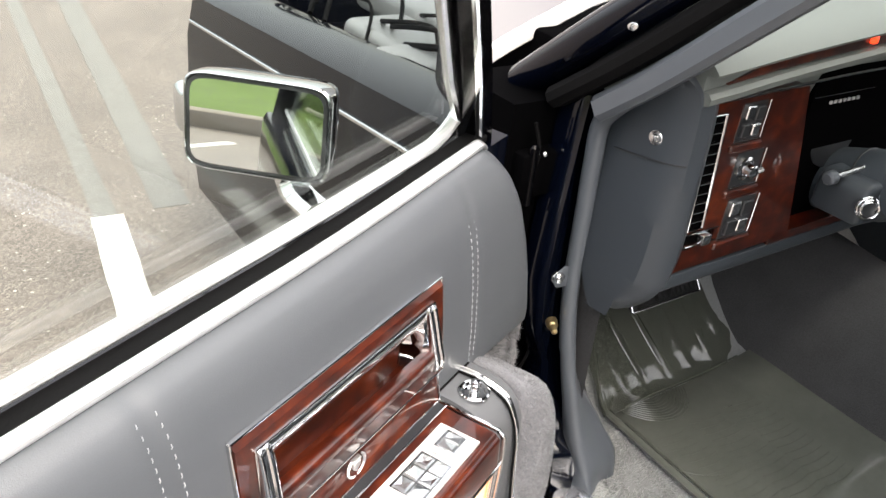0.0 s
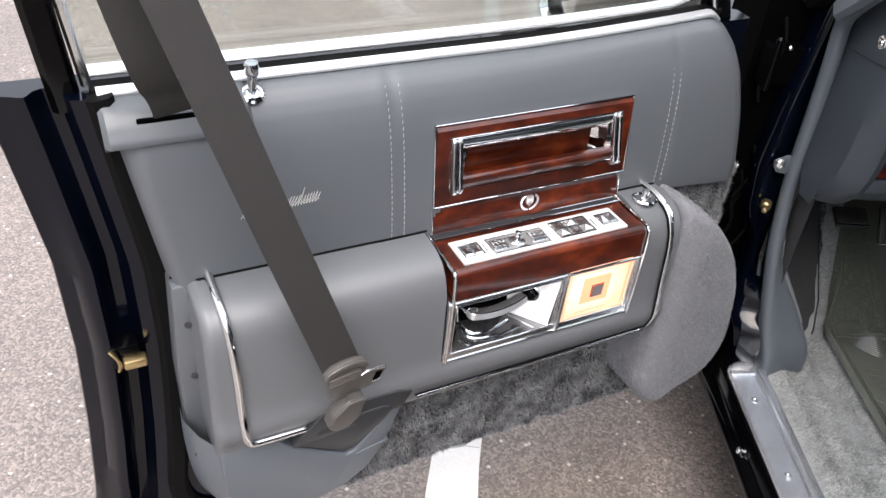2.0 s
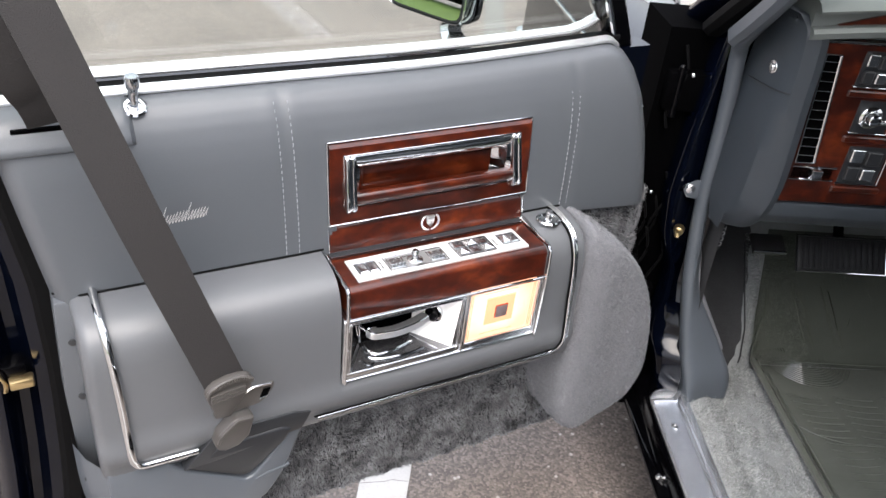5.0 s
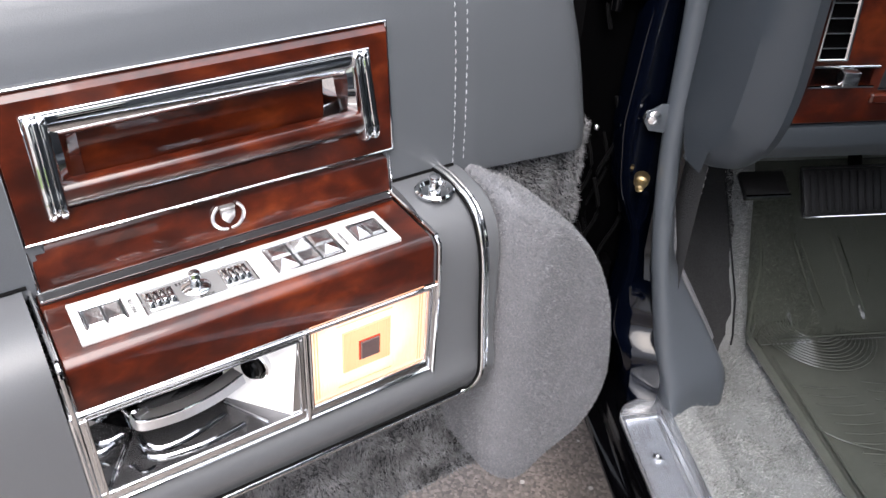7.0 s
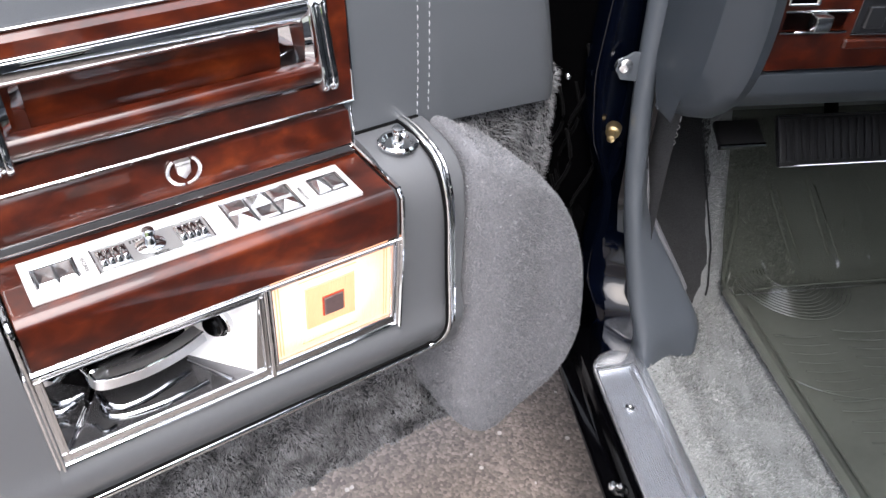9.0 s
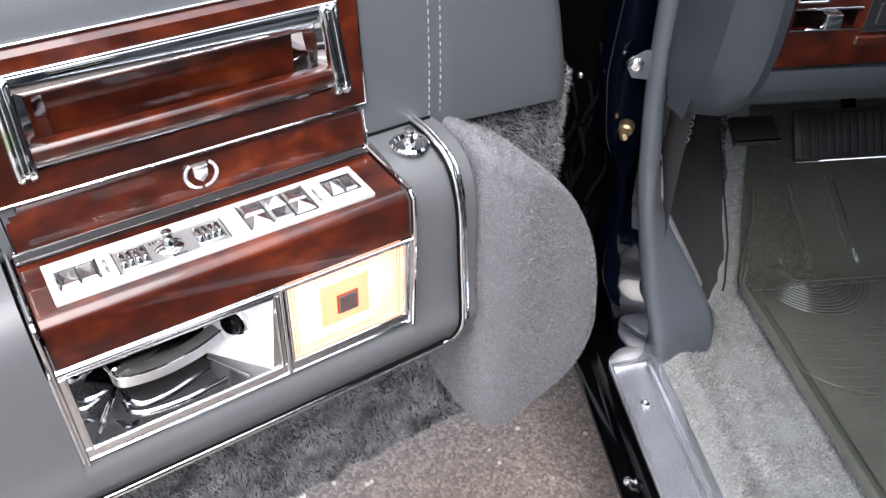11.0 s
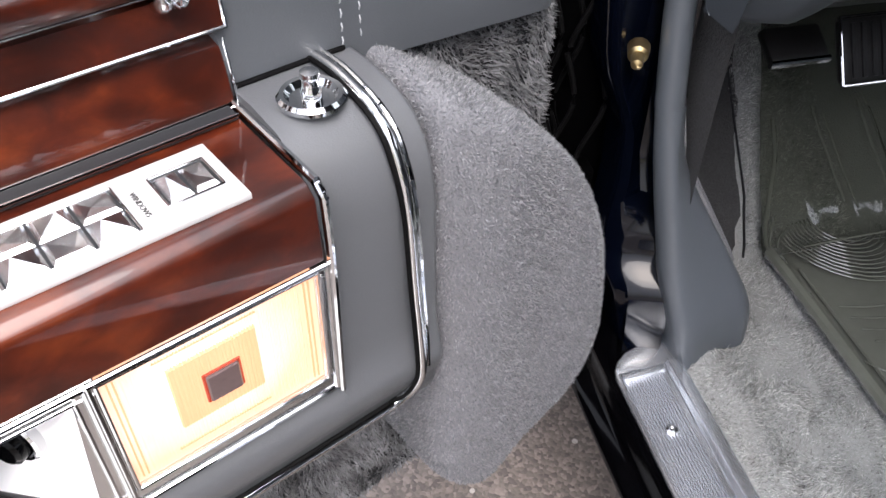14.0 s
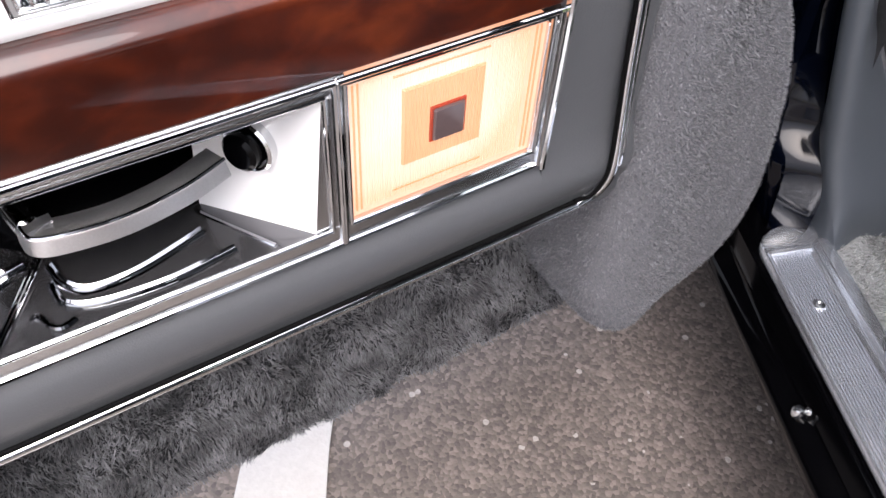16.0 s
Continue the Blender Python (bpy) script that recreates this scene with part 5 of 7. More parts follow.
part("belt_guide", own, GREY_DARK, belt, "dark belt guide")
TB = pose(-0.197, -0.163, 0.668, 6, 10, 6)
TB2 = pose(-0.180, -0.160, 0.656, 6, 10, 6)
own = prism([(-0.029, 0.010), (-0.027, 0.018), (-0.020, 0.026), (-0.006, 0.033), (0.010, 0.036), (0.022, 0.034), (0.029, 0.028), (0.028, 0.016), (0.020, -0.006), (0.013, -0.020), (0.010, -0.032), (-0.010, -0.032), (-0.014, -0.018), (-0.022, -0.004)], 1, -0.005, 0.006, bevel=0.0025, m=TB)
tongue = part("tongue_cover", own, BUCKLE_PLASTIC, belt, "taupe plastic tongue cover")
arc = smooth_line([(-0.0275, -0.006, 0.012), (-0.024, -0.006, 0.021), (-0.008, -0.006, 0.031), (0.010, -0.006, 0.0345), (0.026, -0.006, 0.030)], 6)
own = sweep(arc, ring_shape(0.0028, 8), m=TB)
part("tongue_rim", own, BUCKLE_PLASTIC, tongue, "raised knurled rim")
for i in range(0, len(arc), 1):
    q = arc[i]
    part("knurl", lathe([(0.0012, -0.0030), (0.0016, 0.0), (0.0012, 0.0030)], TB @ Vector((q[0], q[1] - 0.0022, q[2])), axis=(0.2, 0, 1), n=6), BUCKLE_PLASTIC, tongue)
for z in (0.0050, 0.0088, 0.0126, 0.0164):
    part("tongue_bar", box(-0.021, 0.023, -0.0100, -0.004, z, z + 0.0028, 0.0010, m=TB @ pose(0, 0, 0, 0, -14, 0)), BUCKLE_PLASTIC, tongue, "flat ribbed taupe bar")
own = prism([(0.010, -0.030), (0.046, -0.022), (0.056, -0.014), (0.062, 0.006), (0.060, 0.012), (0.034, 0.009), (0.024, 0.001), (0.012, 0.001)], 1, -0.0012, 0.0012, bevel=0.0005, m=TB)
tongue_plate = part("tongue_plate", own, BUCKLE_PLASTIC, belt, "taupe latch tongue")
part("tongue_edge", sweep(smooth_line([TB @ Vector(q) for q in ((0.014, -0.002, 0.004), (0.024, -0.003, 0.005), (0.034, -0.003, 0.011), (0.056, -0.003, 0.012))], 5), flat_shape(0.003, 0.004, 0.3)), CHROME_SOFT, tongue_plate, "bright bent edge")
own = prism([(-0.023, -0.070), (-0.021, -0.052), (-0.010, -0.034), (-0.002, -0.026), (0.020, -0.025), (0.022, -0.030), (0.021, -0.060), (0.010, -0.076), (-0.008, -0.082), (-0.018, -0.078)], 1, -0.010, 0.009, bevel=0.0035, seg=3, m=TB2)
part("tongue_slot", prism([(0.046, -0.010), (0.055, -0.007), (0.057, 0.004), (0.048, 0.003)], 1, -0.0028, 0.0028, m=TB), DARK, tongue_plate, "square latch slot")
part("slot_edge", sweep([TB @ Vector(q) for q in ((0.045, -0.003, -0.0112), (0.0555, -0.003, -0.0078))], ring_shape(0.0011, 6)), CHROME_SOFT, tongue_plate, "bright lower edge of the slot")
buckle = part("buckle", own, BUCKLE_PLASTIC, belt, "taupe plastic buckle")
part("buckle_ridge", sweep(smooth_line([TB2 @ Vector(q) for q in ((-0.020, -0.0095, -0.066), (-0.018, -0.0105, -0.052), (-0.009, -0.0105, -0.038), (-0.001, -0.0105, -0.029), (0.018, -0.010, -0.028))], 5), ring_shape(0.0018, 8)), BUCKLE_PLASTIC, buckle, "raised ridge")

# ---- the car body ----
body = thing("car", CAR @ Vector((0.3, 0.0, 0.2)), "dark navy saloon car with raised bonnet and grey footwell", "car")
U = CAR


def bpart(name, bm, material, label="", parent=None, smooth=True):
    bm.transform(U)
    return part(name, bm, material, parent or body, label, smooth)


# sill: painted step, aluminium plate, floor and carpet
bpart("rocker", prism([(0.010, 0.16), (-0.030, 0.225), (-0.046, 0.258), (-0.046, 0.266), (-0.040, 0.271), (-0.026, 0.275), (-0.020, 0.300), (0.004, 0.302), (0.06, 0.30), (0.06, 0.16)], 1, -2.0, 0.10, bevel=0.004), BLACK_GLOSS, "glossy black painted door sill")
plate_sill = bpart("sill_plate", prism([(-0.014, 0.303), (-0.012, 0.312), (0.040, 0.314), (0.044, 0.320), (0.056, 0.322), (0.060, 0.316), (0.060, 0.303)], 1, -1.6, 0.006, bevel=0.0015), ALU, "ribbed scuffed aluminium sill plate")
own = prism([(-0.013, 0.004), (0.059, 0.004), (0.059, 0.040), (0.040, 0.040), (0.022, 0.036), (0.006, 0.030), (-0.006, 0.021), (-0.012, 0.012)], 2, 0.303, 0.3125, bevel=0.002)
bpart("plate_end", own, ALU, "smooth rounded end of the plate", plate_sill)
own = bmesh.new()
for i in range(14):
    v = -0.009 + i * 0.0032
    sweep([(v, -1.59, 0.3126 + 0.038 * (v + 0.012)), (v, -0.008, 0.3126 + 0.038 * (v + 0.012))], flat_shape(0.0016, 0.0022, 0.3), bm=own)
box(-0.010, 0.038, -0.007, 0.000, 0.312, 0.3165, 0.0015, bm=own, m=pose(0, 0, 0, 0, 0, 6))
bpart("sill_rib", own, ALU, "pressed ribs", plate_sill)
for u in (-0.074, -0.251, -0.60, -0.95):
    bpart("sill_screw", lathe([(0.0065, 0.313), (0.0062, 0.3155), (0.003, 0.3165), (0.0012, 0.3150)], (0.012, u, 0), n=16), CHROME_SOFT, "round-headed screw", plate_sill)
own = box(-0.009, 0.024, -0.372, -0.316, 0.313, 0.3152, 0.0008)
maker = bpart("maker_plate", own, CHROME_SOFT, "small bright plate with a dark field", plate_sill)
bpart("plate_field", box(-0.005, 0.020, -0.366, -0.334, 0.3150, 0.3158, 0.0003), STEEL, "grey stamped field", maker)
for u, v in ((-0.165, -0.034), (-0.167, -0.022), (-0.5, -0.034)):
    bpart("rocker_bolt", lathe([(0.006, 0.272), (0.006, 0.278), (0.004, 0.281), (0.001, 0.2815)], (v, u, 0), n=12), CHROME_SOFT, "small bolt")


def toe(u):
    """The floor climbs to the toe board."""
    q = max(0.0, u - 0.165)
    return 0.85 * q * q / (q + 0.05)


rows = []
for k in range(60):
    u = -1.4 + 1.95 * k / 59
    row = []
    for i in range(40):
        v = 0.058 + 1.35 * i / 39
        z = 0.318 - 0.040 * min(1, max(0, (v - 0.10) / 0.10)) + toe(u) + 0.03 * math.exp(-((v - 0.78) / 0.14) ** 2)
        z += 0.003 * noise.noise(Vector((u * 14, v * 14, 1)))
        row.append((v, u, z))
    rows.append(row)
floor_carpet = bpart("floor_carpet", loft(rows), CARPET_FLOOR, "pale grey cut-pile floor carpet")

rng_f = np.random.default_rng(9)
k = 130000
v_in, u_fw = rng_f.uniform(0.058, 0.40, k), rng_f.uniform(-0.55, 0.42, k)
bare = ((v_in < 0.275) | (u_fw > 0.16)) & (v_in > np.interp(u_fw, (0.03, 0.05, 0.09, 0.13, 0.17, 0.24, 0.46), (0.058, 0.070, 0.118, 0.182, 0.236, 0.262, 0.290)))
v_in, u_fw = v_in[bare], u_fw[bare]
k = len(v_in)
z_up = 0.318 - 0.040 * np.clip((v_in - 0.10) / 0.10, 0, 1) + np.array([toe(u) for u in u_fw])
p_at = np.stack([0.655 + 0.903 * v_in + 0.43 * u_fw, -0.10 - 0.43 * v_in + 0.903 * u_fw, z_up - 0.001], 1)
p_nr = np.tile(np.array([-0.25, -0.55, 1.0]), (k, 1))
pile("floor_pile", p_at, p_nr, 0.0085, 0.0006, PILE_FLOOR, floor_carpet, 0.75, "pale grey carpet fibres", 70.0)

# hinge pillar, near-black block for the shaded gap, and door hinge clutter
FU_Z = [(0.300, 0.034), (0.37, 0.036), (0.384, 0.038), (0.394, 0.044), (0.411, 0.066), (0.418, 0.071), (0.45, 0.075), (0.60, 0.080), (0.72, 0.084), (1.02, 0.090)]
FV_Z = [(0.30, 0.012), (0.345, 0.003), (0.40, -0.012), (0.45, -0.011), (0.50, -0.007), (0.555, -0.010), (0.625, -0.037), (0.71, -0.046), (0.83, -0.038), (1.02, -0.018)]
rows = []
for z in [1.02 - 0.52 * k / 26 for k in range(26)] + [0.50 - 0.20 * k / 40 for k in range(41)]:
    u, v = along(FU_Z, z), along(FV_Z, z)
    w = 0.035 * min(1.0, max(0.0, (z - 0.44) / 0.08))
    rows.append([(v - 0.001, u + 0.06, z), (v, u + 0.026, z), (v + 0.003, u + 0.019, z), (v + 0.009, u + 0.014, z), (0.006 + v * 0.3, u + 0.008 + 0.4 * w, z), (0.020, u + 0.002 + w, z), (0.032, u - 0.003 + w, z), (0.045, u - 0.008 + w, z), (0.047, u + 0.06, z)])
bpart("hinge_pillar", loft(rows), NAVY, "navy painted hinge pillar")
bpart("gap_shade_block", prism([(-0.10, 0.155), (0.05, 0.155), (0.05, 0.30), (-0.10, 0.30)], 2, 0.16, 1.0), DARK, "near-black block painting shade in the hinge gap", smooth=False)
own = lathe([(0.005, -0.006), (0.011, -0.004), (0.011, 0.0), (0.006, 0.004), (0.005, 0.006), (0.001, 0.0065)], (-0.020, 0.090, 0.733), axis=(-0.3, -1, 0), n=16)
own2 = prism([(-0.022, 0.717), (0.002, 0.713), (0.004, 0.750), (-0.010, 0.751), (-0.027, 0.741), (-0.029, 0.729)], 1, 0.0885, 0.0925, bevel=0.001)
clip = bpart("trim_clip", own2, PLASTIC, "small metal trim bracket")
bpart("clip_screw", own, CHROME_SOFT, "screw head", clip)
bpart("hinge_bolt", lathe([(0.010, 0), (0.009, 0.012), (0.006, 0.014), (0.005, 0.026), (0.001, 0.028)], (-0.016, 0.092, 0.650), axis=(-0.5, -1, -0.1), n=12), BRASS, "yellowed striker bolt")
for z0 in (0.42, 0.86):
    hinge = bpart("door_hinge", box(-0.09, -0.015, 0.13, 0.165, z0, z0 + 0.07, 0.006), DARK, "black door hinge")
    bpart("hinge_pin", lathe([(0.008, z0 - 0.01), (0.008, z0 + 0.08), (0.004, z0 + 0.084)], (-0.07, 0.135, 0), n=12), BLACK_GLOSS, "hinge pin", hinge)
rng = random.Random(8)
for i in range(9):
    v, u, z = -0.06 + rng.uniform(-0.02, 0.05), 0.14 + rng.uniform(-0.01, 0.02), rng.uniform(0.5, 0.98)
    bpart("wire", sweep(smooth_line([(v, u, z), (v + 0.01, u - 0.006, z - 0.05), (v - 0.008, u, z - 0.11), (v, u, z - 0.15)], 5), ring_shape(0.0028, 6)), RUBBER, "dark wire in the hinge gap")
for i in range(5):
    v, u, z = rng.uniform(-0.07, 0.0), rng.uniform(0.125, 0.15), rng.uniform(0.40, 1.0)
    bpart("hinge_bolt", lathe([(0.0045, 0), (0.0045, 0.003), (0.0025, 0.005), (0.001, 0.0055)], (v, u, z), axis=(-0.5, -1, rng.uniform(-0.2, 0.4)), n=8), CHROME_SOFT, "small bolt head")

# windlace and sill-end moulding
pth = smooth_line([(-0.02, -0.36, 1.39), (-0.02, -0.17, 1.22), (-0.02, -0.02, 1.085), (-0.018, 0.05, 1.022), (-0.008, 0.078, 0.985), (0.0, 0.086, 0.93), (0.006, 0.090, 0.85), (0.012, 0.090, 0.70), (0.018, 0.078, 0.595)], 6)
bpart("windlace", sweep(pth, ring_shape(0.0135, 14), up=(1, 0, 0)), PLASTIC, "grey moulded pillar trim")
pth = smooth_line([(-0.024, -0.36, 1.392), (-0.024, -0.17, 1.222), (-0.024, -0.02, 1.088), (-0.024, 0.070, 1.016)], 6)
bpart("pillar_cover", sweep(pth, flat_shape(0.036, 0.026, 0.3), up=(1, 0, 0)), PLASTIC, "broad grey cover along the windscreen pillar")
# sections of the moulding from the tube down to the flared foot: outer back, outer, nose, ridge, face, lip, rim, back
FOOT = [
    (0.60, (0.014, 0.090), (0.004, 0.080), (0.008, 0.067), (0.020, 0.0635), (0.028, 0.069), (0.033, 0.076), (0.036, 0.088), (0.036, 0.12)),
    (0.53, (0.024, 0.082), (0.011, 0.068), (0.014, 0.053), (0.025, 0.047), (0.036, 0.056), (0.044, 0.064), (0.048, 0.075), (0.045, 0.11)),
    (0.42, (0.036, 0.066), (0.029, 0.045), (0.033, 0.029), (0.048, 0.024), (0.080, 0.034), (0.104, 0.042), (0.111, 0.054), (0.10, 0.10)),
    (0.36, (0.044, 0.054), (0.043, 0.020), (0.049, 0.004), (0.070, 0.004), (0.108, 0.016), (0.134, 0.023), (0.142, 0.040), (0.13, 0.09)),
    (0.312, (0.052, 0.046), (0.056, -0.004), (0.062, -0.012), (0.096, 0.009), (0.118, 0.011), (0.137, 0.014), (0.148, 0.034), (0.13, 0.08)),
]
columns = [smooth_line([(row[k][0], row[k][1], row[0]) for row in FOOT], 7) for k in range(1, 9)]
rows = []
for line in zip(*columns):
    rows.append(smooth_line([tuple(p) for p in line], 3))
bpart("kick_moulding", loft(rows), PLASTIC, "flared grey kick panel moulding")
KR = [(row[0], row[7][0]) for row in FOOT[::-1]]
KU = [(row[0], row[7][1]) for row in FOOT[::-1]]
edge_line = [(along(KR, z) - 0.002, along(KU, z) + 0.010, z) for z in np.linspace(0.40, 0.60, 16)]
bpart("carpet_edge", sweep(edge_line, ring_shape(0.0075, 8)), CARPET, "rolled carpet edge behind the moulding")
KICK_FOOT = [(0.05, 0.075), (0.09, 0.125), (0.13, 0.190), (0.17, 0.236), (0.24, 0.262), (0.46, 0.290)]
rows = []
for u in np.linspace(0.05, 0.46, 22):
    low, foot = 0.312 - 0.040 * min(1, max(0, (along(KICK_FOOT, u) - 0.10) / 0.10)) + toe(u), along(KICK_FOOT, u)
    rows.append([(0.045 + 0.05 * max(0, (u - 0.12) / 0.3) + (foot - 0.045) * (1 - k / 17) ** 3.2, u, low + (0.80 - low) * (k / 17) ** 1.4 + 0.002 * noise.noise(Vector((u * 25, k * 0.4, 2)))) for k in range(18)])
bpart("kick_panel", loft(rows), CARPET_KICK, "carpeted kick panel, footwell shade put into its colour")
bpart("carpet_seam", sweep([(along(KICK_FOOT, u), u, 0.322 - 0.040 * min(1, max(0, (along(KICK_FOOT, u) - 0.10) / 0.10)) + toe(u)) for u in np.linspace(0.165, 0.40, 14)], ring_shape(0.0016, 6)), GREY_DARK, "dark seam where the toe board carpet begins")
label_plate = bpart("release_label", box(0.086, 0.092, 0.135, 0.160, 0.582, 0.660, 0.001), GREY_DARK, "dark bonnet release handle")

cu = bpy.data.curves.new("lettering", 'FONT')
cu.body, cu.size, cu.extrude, cu.align_x, cu.space_line = "H\nO\nO\nD", 0.0125, 0.0003, 'CENTER', 0.95
tmp = bpy.data.objects.new("lettering", cu)
me = bpy.data.meshes.new_from_object(tmp)
bpy.data.objects.remove(tmp)
own = bmesh.new()
own.from_mesh(me)
own.transform(pose(0.089, 0.1340, 0.628, 90, 0, 0))
bpart("lettering", own, LETTER, "white lettering", label_plate, smooth=False)

rows = []
for u in np.linspace(-0.75, 0.50, 14):
    rows.append([(0.69 + 0.42 * i / 14, u, 0.27 + (0.27 + 0.10 * max(0, u)) * math.sin(math.pi * i / 14) ** 0.6) for i in range(15)])
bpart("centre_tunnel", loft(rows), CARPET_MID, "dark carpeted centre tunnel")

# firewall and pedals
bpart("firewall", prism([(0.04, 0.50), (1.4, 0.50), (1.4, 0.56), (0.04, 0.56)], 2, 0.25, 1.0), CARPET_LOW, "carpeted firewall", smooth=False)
tp = bpart("park_pedal", box(-0.034, 0.034, -0.02, 0.02, -0.006, 0.006, 0.004, m=pose(0.212, 0.185, 0.575, 28, 0, 0)), PEDAL, "small pedal with a chrome edge")
own = sweep([(-0.034, -0.021, 0.0), (0.034, -0.021, 0.0)], flat_shape(0.006, 0.010, 0.3), m=pose(0.212, 0.185, 0.575, 28, 0, 0))
bpart("pedal_edge", own, CHROME, "chrome edge", tp)
bp = bpart("brake_pedal", box(-0.095, 0.095, -0.036, 0.036, -0.008, 0.008, 0.006, m=pose(0.385, 0.205, 0.545, 55, 0, 0)), PEDAL, "wide black brake pedal with chrome edging")
own = bmesh.new()
for i in range(14):
    x = -0.082 + i * 0.0126
    box(x - 0.003, x + 0.003, -0.030, 0.030, 0.007, 0.0105, 0.001, bm=own)
own.transform(pose(0.385, 0.205, 0.545, 55, 0, 0))
bpart("pedal_tread", own, PEDAL, "rubber ribs", bp)
own = bmesh.new()
for a, b in (((-0.096, -0.037), (0.096, -0.037)), ((0.096, -0.037), (0.096, 0.037)), ((0.096, 0.037), (-0.096, 0.037)), ((-0.096, 0.037), (-0.096, -0.037))):
    sweep([(*a, 0.006), (*b, 0.006)], flat_shape(0.003, 0.005, 0.3), bm=own)
own.transform(pose(0.385, 0.205, 0.545, 55, 0, 0))
bpart("pedal_edge", own, CHROME, "chrome edge", bp)
bpart("pedal_arm", sweep([(0.385, 0.22, 0.55), (0.39, 0.30, 0.66), (0.39, 0.36, 0.85)], flat_shape(0.02, 0.012, 0.3)), DARK, "black pedal arm", bp)

# outer body: front pillar, wing, bonnet, cowl
pth = [(-0.012, 0.235, 1.00), (-0.012, 0.06, 1.14), (0.02, -0.16, 1.32), (0.06, -0.30, 1.43)]
bpart("front_pillar", sweep(smooth_line(pth, 5), ring_shape(0.038, 18, 0.78), up=(1, 0, 0)), NAVY, "navy windscreen pillar")
pth = [(-0.030, 0.150, 1.005), (-0.024, 0.02, 1.105), (0.0, -0.16, 1.265), (0.03, -0.30, 1.38)]
bpart("pillar_seal", sweep(smooth_line(pth, 5), flat_shape(0.030, 0.040, 0.3), up=(1, 0, 0)), RUBBER, "black door seal on the pillar")
for v, u, z in ((-0.038, 0.135, 1.018), (-0.038, 0.20, 0.955), (-0.036, 0.03, 1.14)):
    bpart("pillar_screw", lathe([(0.007, 0), (0.007, 0.003), (0.003, 0.005)], (v, u, z), axis=(-1, -0.4, 0), n=12), CHROME_SOFT, "screw head")
rows = []
for u in np.linspace(0.20, 1.58, 20):
    top = 0.915 - 0.095 * (u - 0.2) / 1.3
    rows.append([(-0.10, u, 0.22), (-0.115, u, 0.45), (-0.105, u, 0.70), (-0.092, u, top - 0.055), (-0.082, u, top - 0.012), (-0.062, u, top), (0.02, u, top + 0.012), (0.06, u, top + 0.006), (0.062, u, top - 0.06)])
own = loft(rows, cap=True)
wing = bpart("front_wing", own, NAVY, "glossy navy front wing")
own = sweep([(-0.098, u, 0.915 - 0.095 * (u - 0.2) / 1.3 - 0.080) for u in np.linspace(0.2, 1.57, 12)], flat_shape(0.008, 0.010, 0.3))
bpart("wing_moulding", own, CHROME, "long chrome moulding", wing)
bpart("cowl", prism([(0.0, 0.20), (1.36, 0.20), (1.36, 0.42), (0.0, 0.42)], 2, 0.80, 0.955, bevel=0.01), RUBBER, "black cowl under the windscreen")
rng = random.Random(11)
for i in range(26):
    v, u = rng.uniform(-0.02, 0.30), rng.uniform(0.24, 0.36)
    z = rng.uniform(0.935, 0.985)
    r = rng.uniform(0.002, 0.006)
    bpart("cowl_hose", sweep(smooth_line([(v, u, z), (v + 0.04, u - 0.02, z + 0.02), (v + 0.07, u + 0.03, z + 0.012), (v + 0.12, u + 0.01, z + 0.025)], 5), ring_shape(r, 6)), (RUBBER, RUBBER, CHROME_SOFT, BRASS)[i % 4], "hose or wire at the cowl")
for i in range(14):
    v, u = rng.uniform(-0.01, 0.34), rng.uniform(0.25, 0.36)
    w, d, h = rng.uniform(0.010, 0.03), rng.uniform(0.008, 0.02), rng.uniform(0.01, 0.035)
    own = box(-w / 2, w / 2, -d / 2, d / 2, 0, h, 0.003, m=pose(v, u, 0.95 + rng.uniform(0, 0.02), rng.uniform(-20, 20), rng.uniform(-20, 20), rng.uniform(0, 180)))
    bpart("cowl_bracket", own, (CHROME_SOFT, BLACK_GLOSS, BRASS, WHITE_PLASTIC)[i % 4], "small bracket at the bonnet hinge")
EDGE_H = [(-0.03, 0.996), (0.02, 1.020), (0.08, 1.044), (0.18, 1.082), (0.35, 1.12), (0.65, 1.14), (1.0, 1.12), (1.34, 1.04)]
rows = []
for k in range(8):
    q = k / 7
    rows.append([(v, 0.345 + 0.62 * q, along(EDGE_H, v) + 0.95 * q) for v in np.linspace(-0.03, 1.34, 24)])
rows += [[(v, u + 0.02, z - 0.012) for v, u, z in r] for r in rows[::-1]]
bpart("bonnet", loft(rows, closed=False), BONNET, "raised bonnet, reflected sky put into its pale colour")
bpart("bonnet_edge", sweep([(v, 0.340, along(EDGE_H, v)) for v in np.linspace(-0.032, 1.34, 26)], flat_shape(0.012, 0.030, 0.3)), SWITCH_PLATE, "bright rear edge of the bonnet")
own = box(0.08, 1.28, 0.45, 1.53, 0.25, 0.70)
bpart("engine_bay", own, DARK, "dark engine bay", smooth=False)
for nm, b, m, lb in (("washer_tank", (0.12, 0.30, 0.75, 1.10, 0.70, 0.86), WHITE_PLASTIC, "white plastic washer tank"), ("coolant_tank", (0.02, 0.16, 0.62, 0.80, 0.70, 0.885), WHITE_PLASTIC, "pale coolant tank"), ("battery", (0.75, 1.00, 1.22, 1.46, 0.70, 0.86), GREY_DARK, "dark battery"), ("brake_servo", (0.22, 0.45, 0.50, 0.66, 0.72, 0.92), BLACK_GLOSS, "black brake servo"), ("air_duct", (0.34, 0.46, 0.9, 1.45, 0.78, 0.86), WHITE_PLASTIC, "pale air duct")):
    bpart(nm, box(*b, 0.025, 3), m, lb)
